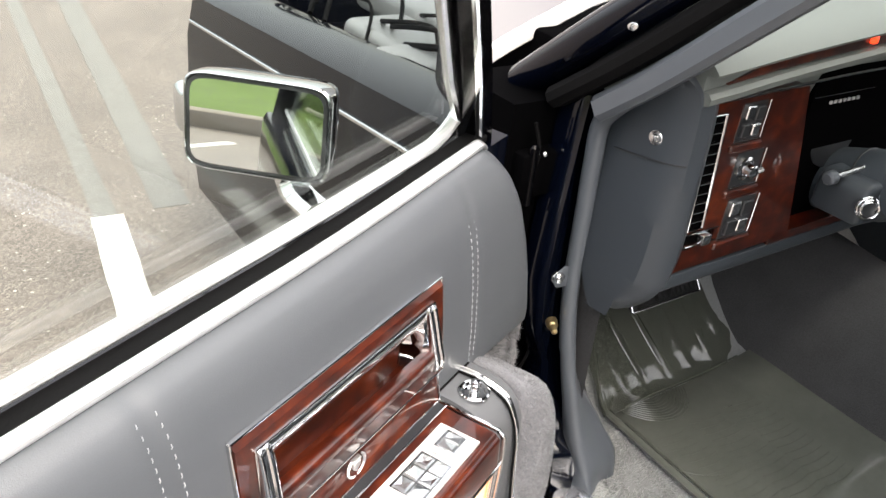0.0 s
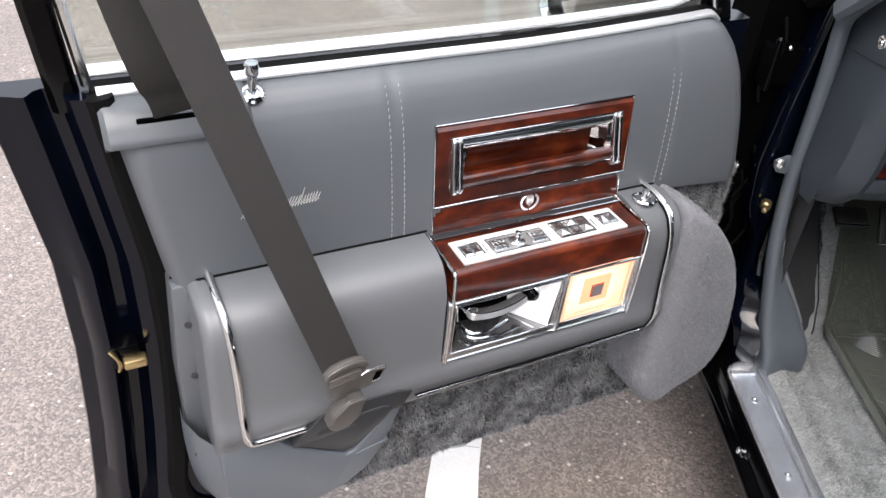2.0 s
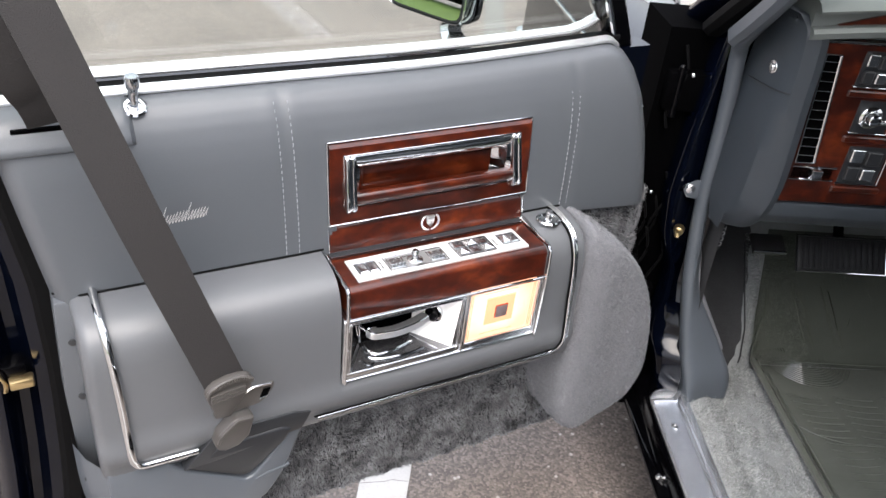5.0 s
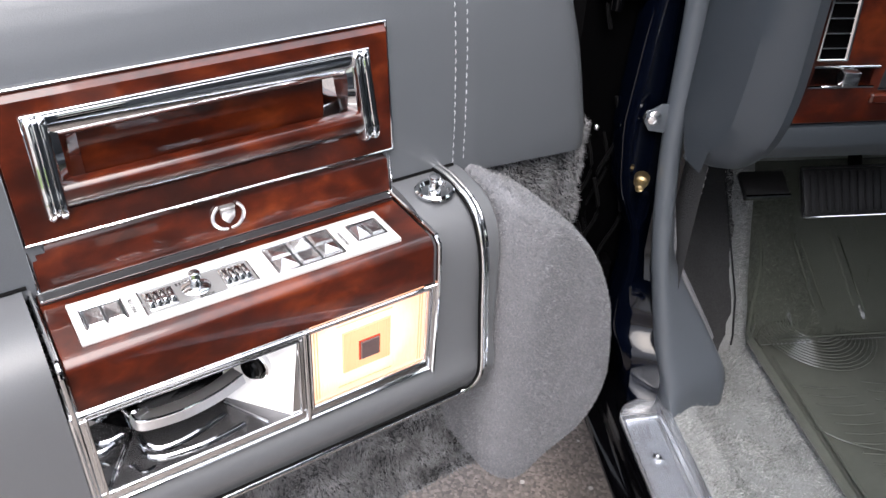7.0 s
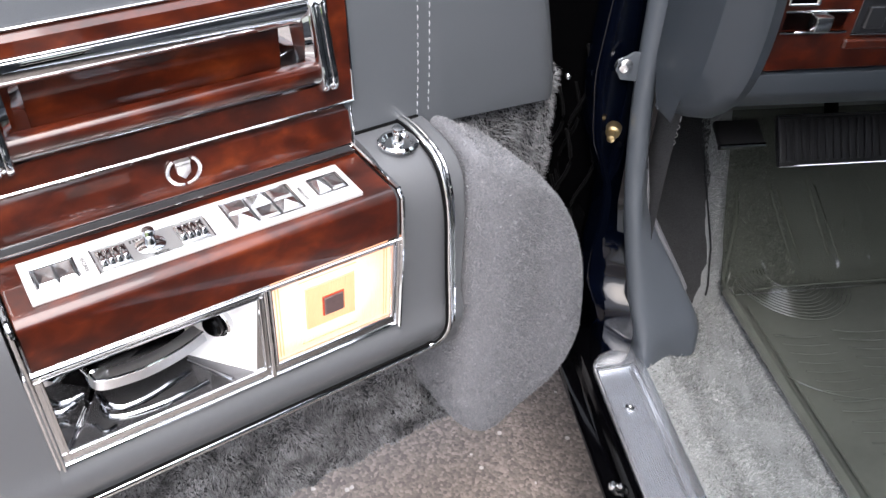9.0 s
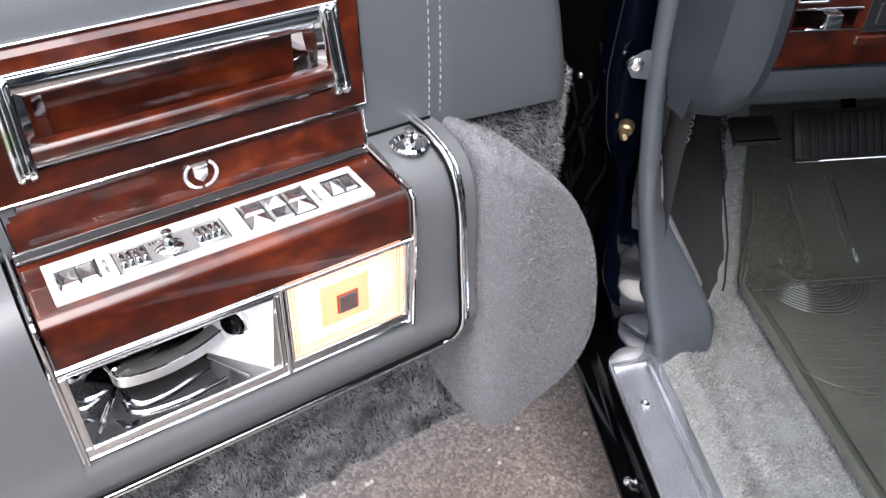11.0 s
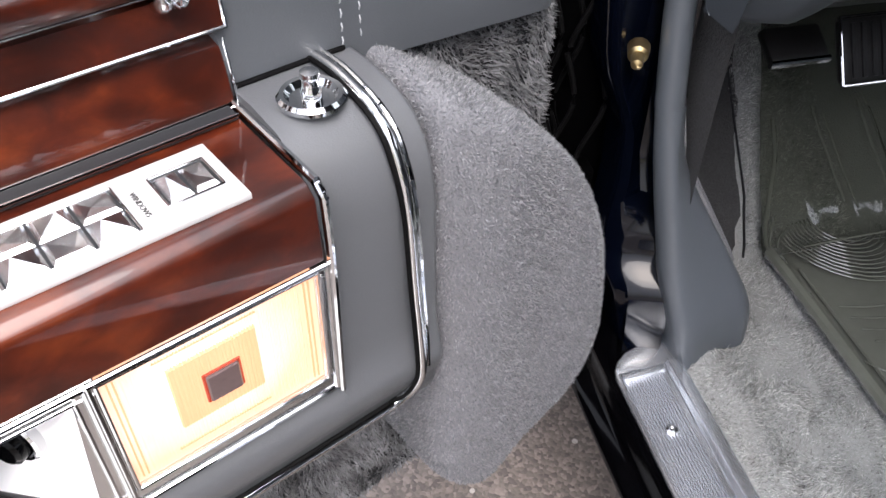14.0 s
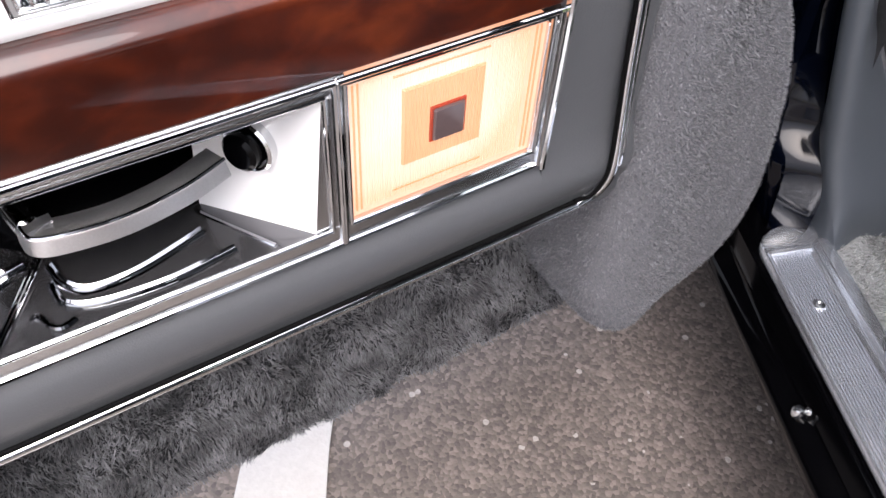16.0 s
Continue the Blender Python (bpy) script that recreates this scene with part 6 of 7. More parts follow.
for i in range(10):
    v, u = rng.uniform(0.08, 0.3), rng.uniform(0.5, 1.5)
    bpart("engine_hose", sweep(smooth_line([(v, u, 0.84), (v + 0.06, u + 0.10, 0.90), (v + 0.02, u + 0.25, 0.88), (v + 0.1, u + 0.36, 0.84)], 6), ring_shape(rng.uniform(0.004, 0.009), 6)), RUBBER, "black hose over the engine")

def wheel(v, u, side):
    ax = Vector((side, 0, 0))
    tyre = lathe([(0.20, -0.09), (0.30, -0.10), (0.335, -0.085), (0.342, -0.04), (0.342, 0.04), (0.335, 0.085), (0.30, 0.10), (0.20, 0.09)], (v, u, 0.342), axis=ax, n=40)
    w = bpart("wheel", tyre, RUBBER, "black tyre with whitewall and chrome cover")
    bpart("whitewall", lathe([(0.225, 0.094), (0.235, 0.1005), (0.275, 0.1035), (0.285, 0.100)], (v, u, 0.342), axis=ax, n=40), WHITEWALL, "white sidewall band", w)
    bpart("wheel_cover", lathe([(0.21, 0.085), (0.20, 0.103), (0.15, 0.110), (0.09, 0.104), (0.05, 0.120), (0.01, 0.122)], (v, u, 0.342), axis=ax, n=40), CHROME, "chrome wheel cover", w)


for u in (0.98, -2.10):
    wheel(0.02, u, -1)
    wheel(1.36, u, 1)
bpart("axle", box(0.02, 1.36, 0.93, 1.03, 0.28, 0.38), DARK, "dark front axle")
bpart("underbody", box(0.08, 1.28, -2.3, 1.5, 0.20, 0.25, 0.01), DARK, "dark underbody")

# rear half of the body side
rows = []
for u in np.linspace(-1.36, -3.7, 20):
    rows.append([(-0.055, u, 0.17), (-0.095, u, 0.30), (-0.112, u, 0.50), (-0.110, u, 0.70), (-0.095, u, 0.88), (-0.070, u, 0.96), (-0.045, u, 0.985), (0.03, u, 0.99), (0.05, u, 0.17)])
rear = bpart("rear_side", loft(rows, closed=True, cap=True), NAVY, "glossy navy rear body side")
bpart("rear_moulding", sweep([(-0.116, -1.38, 0.62), (-0.116, -3.68, 0.62)], flat_shape(0.012, 0.02, 0.3)), CHROME, "chrome side moulding", rear)
bpart("rear_quarter", prism([(-1.40, 0.985), (-1.46, 1.42), (-2.7, 1.42), (-3.1, 0.985)], 0, -0.02, 0.04, bevel=0.01), BLACK_GLOSS, "dark rear window and quarter panel", rear)

FAR = Matrix(((-1, 0, 0, 1.36), (0, 1, 0, 0), (0, 0, 1, 0), (0, 0, 0, 1)))
rows = []
for u in np.linspace(0.20, 1.58, 12):
    top = 0.915 - 0.095 * (u - 0.2) / 1.3
    rows.append([(-0.10, u, 0.22), (-0.115, u, 0.45), (-0.105, u, 0.70), (-0.092, u, top - 0.055), (-0.062, u, top), (0.02, u, top + 0.012), (0.062, u, top - 0.06)])
bpart("far_wing", loft(rows, cap=True, m=FAR), NAVY, "glossy navy far wing")
rows = []
for u in np.linspace(0.58, -3.7, 24):
    rows.append([(-0.055, u, 0.17), (-0.095, u, 0.30), (-0.112, u, 0.50), (-0.110, u, 0.70), (-0.095, u, 0.88), (-0.070, u, 0.96), (-0.045, u, 0.985), (-0.01, u, 0.985), (-0.02, u, 0.17)])
bpart("far_side", loft(rows, closed=True, cap=True, m=FAR), NAVY, "glossy navy far body side")
bpart("nose_panel", box(-0.05, 1.41, 1.56, 1.64, 0.30, 0.83, 0.03, 3), NAVY, "navy nose panel")
bpart("front_bumper", box(-0.12, 1.48, 1.64, 1.74, 0.36, 0.52, 0.03, 3), CHROME, "chrome front bumper")
own = bmesh.new()
for i in range(24):
    v = 0.40 + i * 0.0245
    box(v - 0.003, v + 0.003, 1.640, 1.655, 0.54, 0.80, 0.001, bm=own)
bpart("grille", own, CHROME, "upright chrome grille bars")
bpart("boot_lid", prism([(-2.86, 0.985), (-3.72, 0.94), (-3.76, 0.60), (-3.70, 0.30), (-2.86, 0.30)], 0, -0.04, 1.40, bevel=0.02), NAVY, "navy boot and tail")
bpart("rear_bumper", box(-0.12, 1.48, -3.88, -3.76, 0.36, 0.52, 0.03, 3), CHROME, "chrome rear bumper")
own = prism([(0.10, 0.0), (1.26, 0.0), (1.20, 0.56), (0.16, 0.56)], 2, 0.0, 0.005)
own.transform(pose(0.0, -2.86, 0.99, 50, 0, 0))
bpart("rear_screen", own, GLASS, "rear window glass", smooth=False)

# windscreen, roof, far side and seat close the cabin
own = prism([(0.02, 0.0), (1.34, 0.0), (1.28, 0.78), (0.08, 0.78)], 2, 0.0, 0.005)
own.transform(pose(0.0, 0.235, 1.0, 137, 0, 0) @ Matrix.Diagonal((1, 1, 1, 1)))
ws = bpart("windscreen", own, GLASS, "windscreen glass", smooth=False)
ws.visible_shadow = False
bpart("roof", box(0.06, 1.30, -2.52, -0.30, 1.42, 1.46, 0.018, 3), NAVY, "navy roof")
bpart("headliner", box(0.08, 1.28, -2.50, -0.32, 1.405, 1.417, 0.002), BLUE_TINT, "grey cloth headliner")
bpart("far_pillar", box(1.31, 1.38, -1.42, -1.22, 0.95, 1.43, 0.015), BLACK_GLOSS, "far centre pillar")
bpart("far_door", box(1.33, 1.40, -1.6, 0.56, 0.25, 1.0, 0.01), VINYL_DARK, "far door trim")
seat = bpart("seat_cushion", box(0.16, 1.28, -1.00, -0.52, 0.32, 0.56, 0.06, 4), SEAT, "grey leather front seat")
bpart("seat_back", box(0.16, 1.28, -1.20, -0.98, 0.40, 1.15, 0.06, 4), SEAT, "grey leather seat back", seat)
bpart("centre_pillar", box(-0.03, 0.05, -1.42, -1.22, 0.30, 1.44, 0.015), VINYL_DARK, "centre pillar")

# ---- dashboard ----
dash = thing("dashboard", CAR @ Vector((0.4, 0.1, 0.7)), "grey padded dashboard with burl wood fascia", "dashboard")


def dpart(name, bm, material, label="", parent=None, smooth=True):
    bm.transform(U)
    return part(name, bm, material, parent or dash, label, smooth)


# added block that stops light falling past the dash into the footwell
dpart("dash_shade_block", box(0.07, 1.30, 0.03, 0.49, 0.735, 1.045, 0.01), DARK, "dark block added inside the dashboard to shade the footwell")
# padded end panel: from the pillar trim back to the fascia corner
ends = []
for z, u0, u1, v1 in ((1.085, 0.02, -0.030, 0.022), (1.065, 0.055, -0.052, 0.030), (1.02, 0.075, -0.055, 0.034), (0.97, 0.085, -0.054, 0.036), (0.90, 0.088, -0.052, 0.040), (0.82, 0.086, -0.048, 0.044), (0.76, 0.080, -0.035, 0.042), (0.715, 0.060, 0.0, 0.040), (0.700, 0.045, 0.025, 0.040)):
    um = (u0 + u1) / 2
    ends.append([(0.012, u0, z), (0.012, um + 0.02, z), (0.016, um - 0.02, z), (0.020, u1 + 0.022, z), (v1 - 0.004, u1 + 0.004, z), (v1 + 0.016, u1 - 0.002, z), (v1 + 0.03, u1 + 0.004, z), (v1 + 0.03, u0, z)])
cols = [smooth_line([r[i] for r in ends], 5) for i in range(8)]
ends = [list(r) for r in zip(*cols)]
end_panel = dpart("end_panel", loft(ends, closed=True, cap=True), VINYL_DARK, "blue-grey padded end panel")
dpart("end_seam", sweep([(0.0105, 0.062, 0.958), (0.0110, 0.03, 0.962), (0.0120, 0.0, 0.966), (0.0185, -0.030, 0.969), (0.0305, -0.049, 0.971)], flat_shape(0.0014, 0.0024, 0.3)), GREY_DARK, "dark seam", end_panel)
dpart("end_screw", lathe([(0.012, -0.002), (0.010, 0.001), (0.006, 0.0015), (0.005, 0.004), (0.001, 0.005)], (0.0155, -0.001, 0.996), axis=(-1, -0.1, 0), n=16), CHROME_SOFT, "screw in a dimple", end_panel)
# upper pad and hood over the fascia
prof = [(0.23, 1.02), (0.22, 1.075), (0.10, 1.115), (0.02, 1.122), (-0.035, 1.116), (-0.060, 1.106), (-0.070, 1.098), (-0.068, 1.094), (-0.050, 1.0925), (-0.050, 1.073), (-0.062, 1.0715), (-0.067, 1.066), (-0.064, 1.057), (-0.05, 1.053), (-0.03, 1.052), (-0.02, 1.06), (0.0, 1.02)]
rows = []
for v in np.linspace(0.03, 1.32, 30):
    lift = 0.035 * min(1, max(0, (v - 0.03) / 0.4)) ** 0.7
    start = 1 if v > 0.06 else 0.9
    rows.append([(v, a * start, b + lift * (1 if b > 1.03 else 0)) for a, b in prof])
dpart("dash_top", loft(rows, closed=True, cap=True), VINYL_TOP, "grey-green padded dash top, sunlight put into its pale colour")
own = bmesh.new()
for i in range(9):
    sweep([(0.12, 0.05 + i * 0.008, 1.134 - 0.001 * i), (0.30, 0.05 + i * 0.008, 1.140 - 0.001 * i)], flat_shape(0.003, 0.003, 0.3), bm=own)
dpart("defrost_grille", own, GREY_DARK, "dark defroster slots")
FU = -0.040


def face(z):
    return FU + 0.022 * (1.05 - z)


def fbox(v0, v1, z0, z1, out, back, material, name, label, parent=None, bevel=0.001):
    own = prism([(face(z0) - out, z0), (face(z1) - out, z1), (face(z1) + back, z1), (face(z0) + back, z0)], 0, v0, v1, bevel=bevel, seg=1)
    return dpart(name, own, material, label, parent, smooth=False)


own = prism([(0.060, 1.052), (0.268, 1.052), (0.300, 0.955), (0.345, 0.806), (0.345, 0.790), (0.078, 0.786)], 1, face(0.92) - 0.001, face(0.92) + 0.03, bevel=0.001, seg=1)
for v in own.verts:
    v.co.y += face(v.co.z) - face(0.92)
fascia_wood = dpart("wood_fascia", own, WOOD, "glossy burl wood fascia", smooth=False)
rows = []
for v in np.linspace(0.065, 1.30, 26):
    lift = 0.035 * min(1, max(0, (v - 0.03) / 0.4)) ** 0.7
    k = min(1, (v - 0.06) / 0.10)
    rows.append([(v, -0.0535, 1.0735 + lift), (v, -0.0535, 1.0735 + 0.0185 * k + lift), (v, -0.040, 1.0735 + 0.0185 * k + lift), (v, -0.040, 1.0735 + lift)])
dpart("upper_wood", loft(rows, closed=True, cap=True), WOOD, "strip of burl wood above the gauges", smooth=False)
# the shade under the hood is painted as a near-black block
fbox(0.34, 1.30, 0.795, 1.060, -0.03, 0.05, DARK, "gauge_opening", "near-black block painting shade in the gauge opening")
fbox(0.30, 1.30, 0.782, 0.80, 0.001, 0.05, WOOD, "lower_wood", "burl wood lower edge")
own = bmesh.new()
sweep([(0.06, face(1.055) - 0.006, 1.054), (0.35, face(1.07) - 0.006, 1.062), (1.3, face(1.07) - 0.006, 1.070)], flat_shape(0.004, 0.004, 0.3), bm=own)
dpart("chrome_line", own, CHROME, "thin chrome line")


def vent_v(z, side):
    k = (1.03 - z) / 0.17
    return 0.067 + 0.012 * k if side == 0 else 0.091 + 0.019 * k


VZ0, VZ1 = 0.860, 1.035
own = bmesh.new()
loft([[(vent_v(z, 0), face(z) - 0.002, z), (vent_v(z, 1), face(z) - 0.002, z), (vent_v(z, 1), face(z) + 0.02, z), (vent_v(z, 0), face(z) + 0.02, z)] for z in (VZ0, VZ1)], closed=True, cap=True, bm=own)
vent = dpart("air_vent", own, DARK, "tall air vent with chrome frame", smooth=False)
for i in range(11):
    z = VZ0 + 0.012 + i * 0.0152
    dpart("vent_slat", box(vent_v(z, 0) + 0.001, vent_v(z, 1) - 0.001, face(z) - 0.006, face(z) - 0.001, z - 0.0007, z + 0.0007), CHROME_SOFT, "thin vent slat", vent, smooth=False)
for a, b in (((0, VZ0), (1, VZ0)), ((1, VZ0), (1, VZ1)), ((1, VZ1), (0, VZ1)), ((0, VZ1), (0, VZ0))):
    w = 0.005 if a[0] == 1 and b[0] == 1 else 0.0025
    dpart("vent_frame", sweep([(vent_v(a[1], a[0]), face(a[1]) - 0.005, a[1]), (vent_v(b[1], b[0]), face(b[1]) - 0.005, b[1])], flat_shape(w, 0.006, 0.3), up=(0, 1, 0)), CHROME, "chrome vent frame", vent)
fbox(0.082, 0.150, 0.830, 0.850, 0.001, 0.01, DARK, "slider_slot", "dark slider slot with chrome lines", fascia_wood)
for z in (0.829, 0.851):
    dpart("slider_trim", sweep([(0.080, face(z) - 0.003, z), (0.152, face(z) - 0.003, z)], flat_shape(0.003, 0.003, 0.3)), CHROME, "chrome line", fascia_wood)
dpart("slider_knob", box(0.108, 0.126, face(0.842) - 0.016, face(0.842) - 0.002, 0.834, 0.850, 0.002), CHROME_SOFT, "small square slider knob", fascia_wood)
for v0, v1, z0, z1 in ((0.128, 0.180, 0.988, 1.044), (0.148, 0.206, 0.914, 0.968), (0.160, 0.226, 0.826, 0.892)):
    ctl = fbox(v0, v1, z0, z1, 0.0015, 0.01, GREY_DARK, "control_panel", "dark control panel with chrome rim", fascia_wood)
    for a, b in (((v0 - 0.002, z0), (v1 + 0.002, z0)), ((v1 + 0.002, z0), (v1 + 0.002, z1))):
        own = sweep([(a[0], face(a[1]) - 0.003, a[1]), (b[0], face(b[1]) - 0.003, b[1])], flat_shape(0.0025, 0.0025, 0.3), up=(0, 1, 0))
        dpart("control_rim", own, CHROME, "chrome rim", ctl)
    fbox(v0 - 0.006, v1 + 0.010, z0 - 0.016, z0 - 0.005, 0.006, 0.004, WOOD, "control_ledge", "raised wooden ledge", fascia_wood, 0.002)
    vm, zm = (v0 + v1) / 2, (z0 + z1) / 2
    if z0 == 0.914:
        dpart("control_knob", lathe([(0.018, 0.0), (0.018, 0.004), (0.015, 0.006), (0.011, 0.007), (0.010, 0.018), (0.007, 0.020), (0.002, 0.020)], (vm - 0.004, face(zm), zm), axis=(0, -1, 0), n=20), CHROME, "round chrome knob", ctl)
        dpart("control_stem", sweep([(vm, face(zm) - 0.012, zm - 0.004), (vm + 0.026, face(zm) - 0.010, zm - 0.004)], ring_shape(0.004, 8)), CHROME_SOFT, "short chrome lever", ctl)
    else:
        for a, b, c0, c1, m in ((0.10, 0.42, 0.58, 0.92, CHROME_SOFT), (0.50, 0.86, 0.52, 0.88, GREY_DARK), (0.12, 0.44, 0.10, 0.46, GREY_DARK), (0.52, 0.84, 0.12, 0.42, CHROME_SOFT)):
            fbox(v0 + a * (v1 - v0), v0 + b * (v1 - v0), z0 + c0 * (z1 - z0), z0 + c1 * (z1 - z0), 0.007, 0.0, m, "control_button", "small control button", ctl, 0.0015)
dpart("gauge_ring", lathe([(0.060, 0.0), (0.0615, 0.002), (0.0615, 0.004), (0.060, 0.005)], (0.44, 0.0, 0.945), axis=(0, -1, 0.1), n=40), GREY_DARK, "dark ring of a round gauge")
for i in range(7):
    dpart("gauge_mark", box(0.385 + i * 0.012, 0.391 + i * 0.012, -0.012, -0.010, 0.9995, 1.0045), LETTER, "pale gauge mark", smooth=False)
dpart("gauge_line", box(0.34, 0.50, -0.012, -0.010, 1.0140, 1.0155), CHROME_SOFT, "fine bright line in the gauge cluster", smooth=False)
dpart("warning_lamp", box(0.357, 0.369, -0.060, -0.045, 1.109, 1.121, 0.002), RED_LAMP, "glowing red warning lamp")
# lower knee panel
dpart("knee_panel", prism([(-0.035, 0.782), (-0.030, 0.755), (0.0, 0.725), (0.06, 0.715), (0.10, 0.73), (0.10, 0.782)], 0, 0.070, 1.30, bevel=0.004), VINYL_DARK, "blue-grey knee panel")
# steering column
axis = Vector((-0.05, -1.0, 0.30)).normalized()
column = dpart("steering_column", lathe([(0.050, -0.10), (0.056, 0.0), (0.058, 0.06), (0.052, 0.085), (0.030, 0.09)], (0.475, -0.04, 0.865), axis=axis, n=28), VINYL_DARK, "grey steering column shroud")
dpart("lock_housing", prism([(0.385, 0.835), (0.470, 0.830), (0.475, 0.905), (0.400, 0.905), (0.385, 0.890)], 1, -0.118, -0.03, bevel=0.010, seg=3), VINYL_DARK, "grey lock housing on the column", column)
dpart("ignition", lathe([(0.019, -0.01), (0.019, 0.010), (0.0175, 0.012), (0.0165, 0.012), (0.0165, 0.016), (0.0150, 0.018), (0.0135, 0.017), (0.0120, 0.019), (0.003, 0.0185)], (0.400, -0.112, 0.869), axis=(-0.6, -0.8, 0.1), n=26), CHROME, "round chrome lock", column)
dpart("stalk", sweep([(0.44, -0.075, 0.913), (0.362, -0.066, 0.903)], ring_shape(0.005, 10)), CHROME_SOFT, "short lever", column)
dpart("stalk_knob", lathe([(0.006, 0), (0.011, 0.003), (0.011, 0.016), (0.008, 0.019)], (0.372, -0.066, 0.904), axis=(-1, 0.1, -0.1), n=16), PLASTIC, "lever knob", column)
dpart("column_groove", lathe([(0.0572, 0.030), (0.0588, 0.031), (0.0588, 0.033), (0.0572, 0.034)], (0.475, -0.04, 0.865), axis=axis, n=28), GREY_DARK, "groove round the column", column)
dpart("gauge_hood", box(0.36, 0.50, 0.0, 0.03, 0.93, 0.985, 0.01), GREY_DARK, "dark gauge cluster")

# ---- floor mat ----
rows = []
for k in range(24):
    u = -0.62 + 0.775 * k / 23
    rows.append([(v, u, 0.288 + 0.004 * noise.noise(Vector((u * 9, v * 9, 5))) + (0.006 if i == 0 else 0) + 0.03 * math.exp(-((v - 0.78) / 0.14) ** 2)) for i, v in enumerate(np.linspace(0.250, 0.70, 24))])
own = loft(rows)
own.transform(U)
floor_mat = single("floor_mat", own, MAT_RUBBER, "translucent olive moulded vinyl floor mat over the carpet", "floor mat")
rows = []
for k in range(25):
    q = k / 24
    u = 0.154 + 0.26 * q
    row = []
    for v in np.linspace(0.250 + 0.085 * q, 0.70, 70):
        fold = 0.0016 * math.sin(v * 95 + 2 * math.sin(q * 4)) + 0.002 * math.sin(v * 41 + 1.3) + 0.0006 * math.sin(v * 190 + q * 6)
        row.append((v, u - 1.1 * fold * min(1, q * 3), 0.2885 + toe(u) + 0.014 * min(1, q * 5) + 0.8 * fold * min(1, q * 3)))
    rows.append(row)
own = loft(rows)
own.transform(U)
part("toe_flap", own, MAT_CLEAR, floor_mat, "clear creased vinyl lying up the toe board")
own = bmesh.new()
for r in np.arange(0.052, 0.130, 0.0072):
    pts = [(0.378 + r * 0.82 * math.cos(a), 0.200 + r * math.sin(a)) for a in np.linspace(math.pi * 1.04, math.pi * 1.84, 14)]
    sweep([(v, u, 0.2970 + toe(u)) for v, u in pts], ring_shape(0.0012, 5), bm=own)
for i in range(14):
    u = 0.052 - i * 0.019
    for v0, w in ((0.288 + 0.0035 * i, 0.072), (0.385 + 0.002 * i, 0.085), (0.495, 0.090)):
        pts = [(v0 + d * w, u - 0.010 * d * (1 - 0.1 * i) - 0.004 * math.sin(d * math.pi), 0.2964) for d in np.linspace(0, 1, 6)]
        sweep(pts, ring_shape(0.0012, 5), bm=own)
sweep(smooth_line([(0.262, -0.020, 0.2955), (0.30, -0.058, 0.2955), (0.36, -0.082, 0.2955), (0.45, -0.088, 0.2955)], 5), ring_shape(0.0016, 6), bm=own)
sweep(smooth_line([(0.255, 0.15, 0.300), (0.255, -0.10, 0.298), (0.257, -0.35, 0.298), (0.257, -0.6, 0.298)], 5), ring_shape(0.0085, 8), bm=own)
sweep(smooth_line([(0.280, 0.12, 0.2935), (0.279, -0.10, 0.2925), (0.281, -0.35, 0.2925), (0.281, -0.6, 0.2925)], 5), ring_shape(0.0030, 6), bm=own)
own.transform(U)
part("mat_tread", own, MAT_RUBBER, floor_mat, "moulded ribs")


def on_toe(v, u, h=0.016):
    return (v, u, 0.290 + toe(u) + h)


own = bmesh.new()
for v in (0.385, 0.455):
    sweep(smooth_line([on_toe(v, 0.20), on_toe(v - 0.004, 0.25), on_toe(v - 0.010, 0.31)], 6), flat_shape(0.005, 0.003, 0.4), bm=own)
    sweep(smooth_line([on_toe(v + 0.016, 0.19), on_toe(v + 0.012, 0.24), on_toe(v + 0.004, 0.30)], 6), ring_shape(0.0016, 6), bm=own)
sweep(smooth_line([(0.252, 0.120, 0.298), (0.256, 0.165, 0.304), on_toe(0.278, 0.21), on_toe(0.305, 0.26), on_toe(0.315, 0.30)], 6), flat_shape(0.006, 0.003, 0.4), bm=own)
sweep(smooth_line([(0.30, 0.150, 0.300), (0.40, 0.152, 0.301), (0.55, 0.15, 0.302), (0.65, 0.15, 0.31)], 5), ring_shape(0.0022, 6), bm=own)
rng = random.Random(17)
for i in range(13):
    v, u, w = rng.uniform(0.36, 0.62), rng.uniform(0.19, 0.33), rng.uniform(0.006, 0.022)
    m2 = rng.uniform(-0.6, 0.6)
    pts = [on_toe(v + m2 * d * w, u + d * w, 0.0165 + 0.002 * math.sin(math.pi * d)) for d in (0, 0.35, 0.7, 1.0)]
    sweep(pts, ring_shape(0.0011, 5), bm=own)
sweep(smooth_line([(0.252, 0.140, 0.302), (0.257, 0.160, 0.309), (0.266, 0.176, 0.320), (0.272, 0.190, 0.322)], 5), ring_shape(0.0018, 6), bm=own)
sweep(smooth_line([(0.262, 0.150, 0.303), (0.272, 0.163, 0.312), (0.286, 0.172, 0.316)], 5), ring_shape(0.0014, 6), bm=own)
own.transform(U)
part("mat_crease", own, VINYL_CLEAR, floor_mat, "shiny clear raised creases")

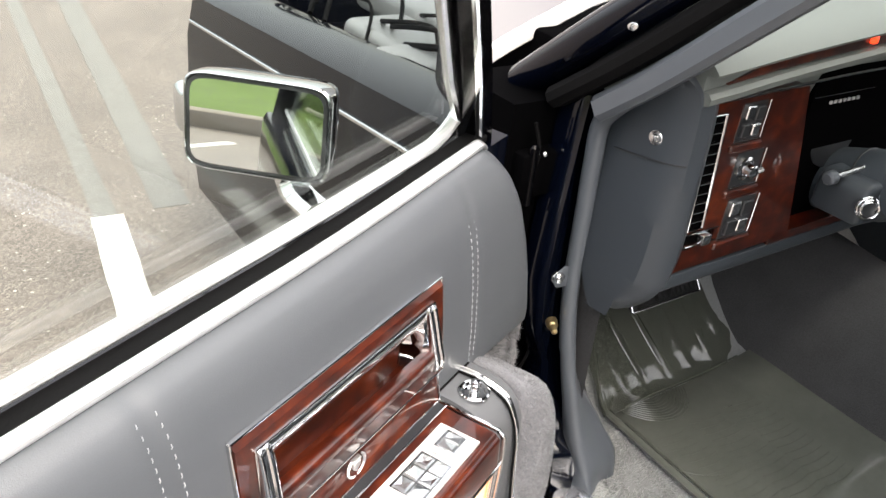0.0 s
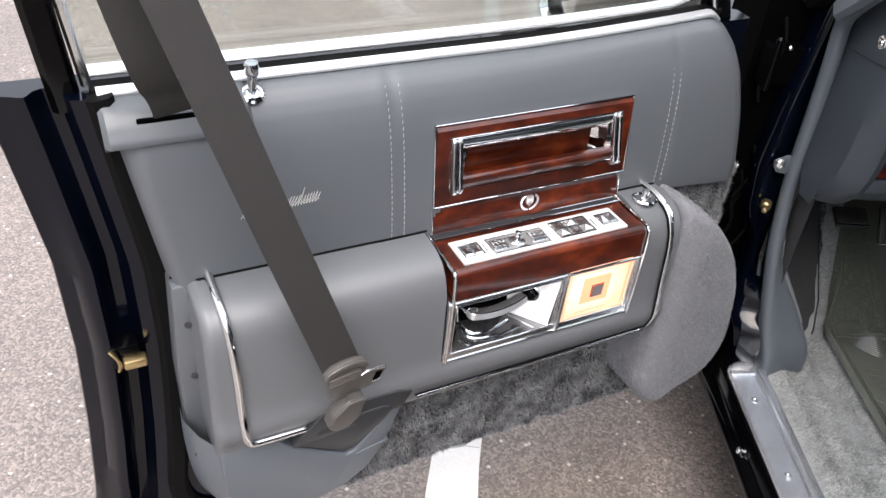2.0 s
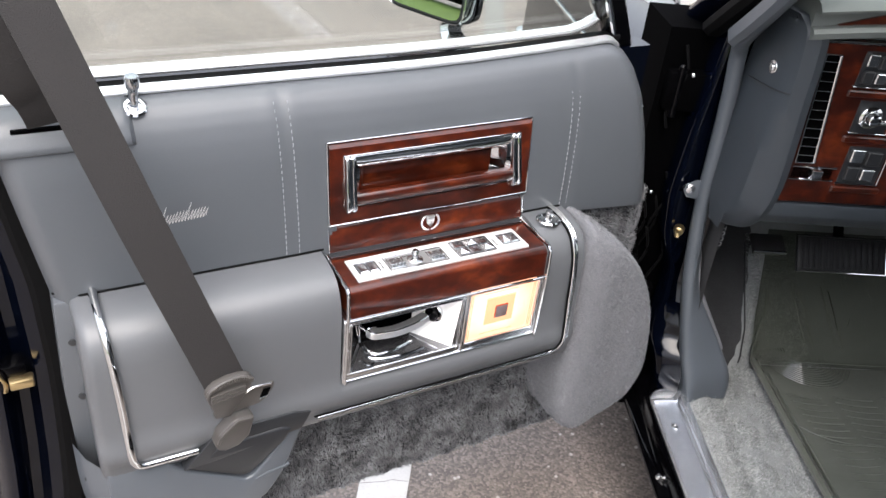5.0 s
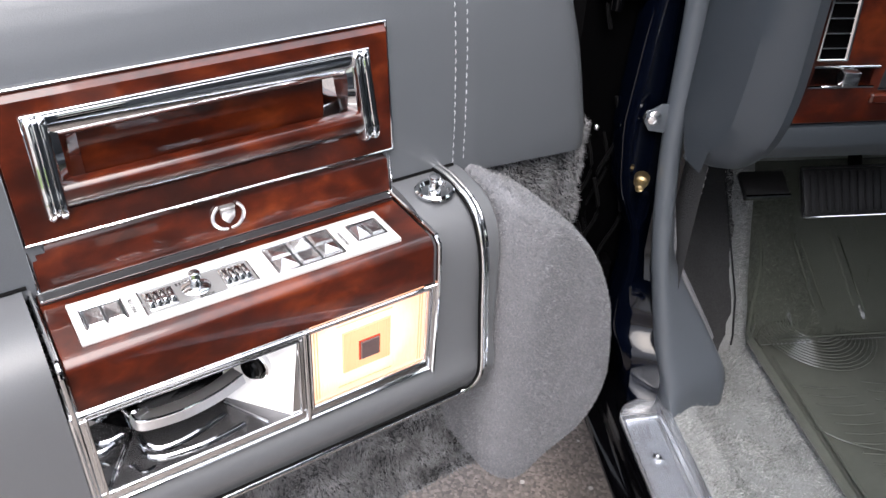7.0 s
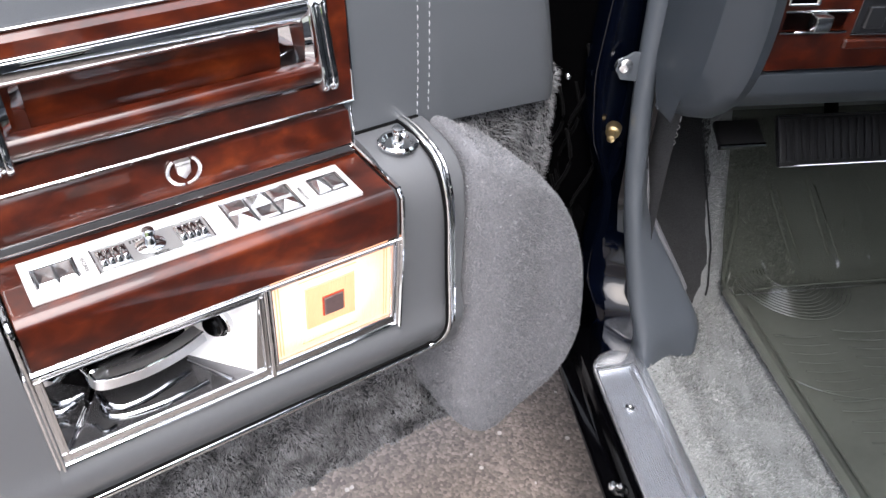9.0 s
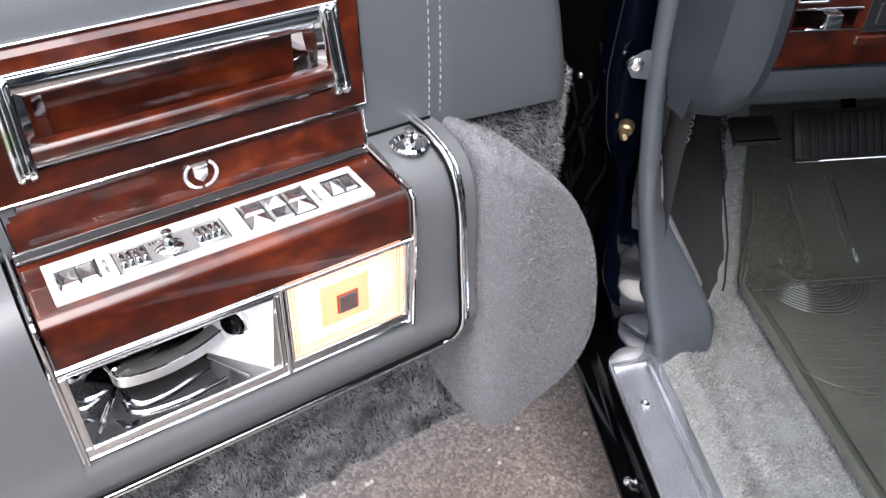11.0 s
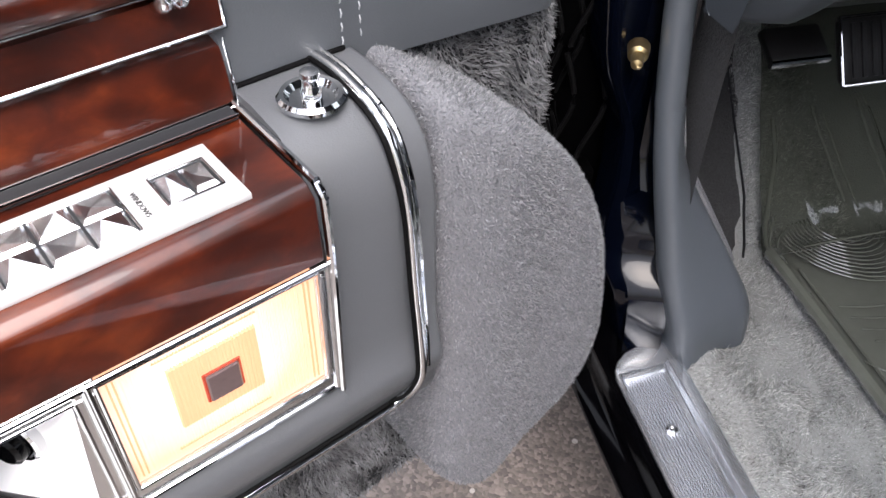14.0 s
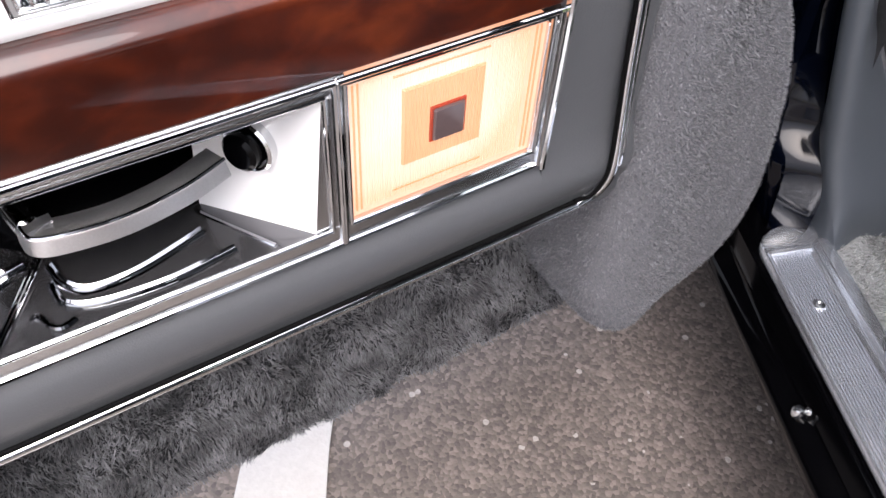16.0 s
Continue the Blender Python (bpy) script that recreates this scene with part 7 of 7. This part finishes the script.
# ---- verge behind ----
VERGE = pose(-6.2, 0.2, 0, 0, 0, 24)
own = box(-0.09, 0.09, -25, 25, -0.1, 0.14, 0.02)
own.transform(VERGE)
single("kerb", own, KERB, "weathered tan concrete kerb", "kerb", kind="structure")
own = box(-3.4, -0.09, -25, 25, -0.1, 0.13, 0.02)
own.transform(VERGE)
single("grass_verge", own, GRASS, "bright green mown grass verge", "grass", kind="structure")


# ---- parked car across the verge ----
def parked_car(base, turn):
    m = pose(base[0], base[1], 0, 0, 0, turn)
    car = thing("parked_car", (base[0], base[1], 0), "dark saloon car parked beyond the grass verge", "car")
    rows = []
    for y, w, lo, hi in ((-2.30, 0.70, 0.42, 0.66), (-2.22, 0.84, 0.28, 0.86), (-1.40, 0.89, 0.20, 0.92), (0.0, 0.90, 0.20, 0.94), (1.30, 0.89, 0.20, 0.90), (2.12, 0.84, 0.28, 0.74), (2.25, 0.68, 0.40, 0.60)):
        rows.append([(-w + 0.06, y, lo), (-w, y, lo + 0.14), (-w, y, hi - 0.12), (-w + 0.08, y, hi), (w - 0.08, y, hi), (w, y, hi - 0.12), (w, y, lo + 0.14), (w - 0.06, y, lo)])
    part("body", loft(rows, closed=True, cap=True, m=m), BLACK_GLOSS, car, "dark painted body")
    cabin = []
    for z, y0, y1, w in ((0.90, -1.75, 0.95, 0.80), (1.15, -1.40, 0.45, 0.72), (1.38, -1.00, -0.05, 0.62), (1.42, -0.90, -0.20, 0.55)):
        cabin.append([(-w, y0, z), (w, y0, z), (w, y1, z), (-w, y1, z)])
    part("cabin", loft(cabin, closed=True, cap=True, m=m), NAVY, car, "dark cabin with glossy windows")
    for x in (-0.80, 0.80):
        for y in (-1.40, 1.38):
            own = lathe([(0.20, -0.10), (0.31, -0.09), (0.33, 0.0), (0.31, 0.09), (0.20, 0.10)], (x, y, 0.33), axis=(1, 0, 0), n=28)
            own.transform(m)
            w = part("wheel", own, RUBBER, car, "black tyre")
            own = lathe([(0.19, -0.095), (0.12, -0.11), (0.03, -0.112), (0.03, 0.112), (0.12, 0.11), (0.19, 0.095)], (x, y, 0.33), axis=(1, 0, 0), n=24)
            own.transform(m)
            part("wheel_cover", own, CHROME_SOFT, w, "silver wheel cover")


parked_car((-11.6, 2.2), 24)
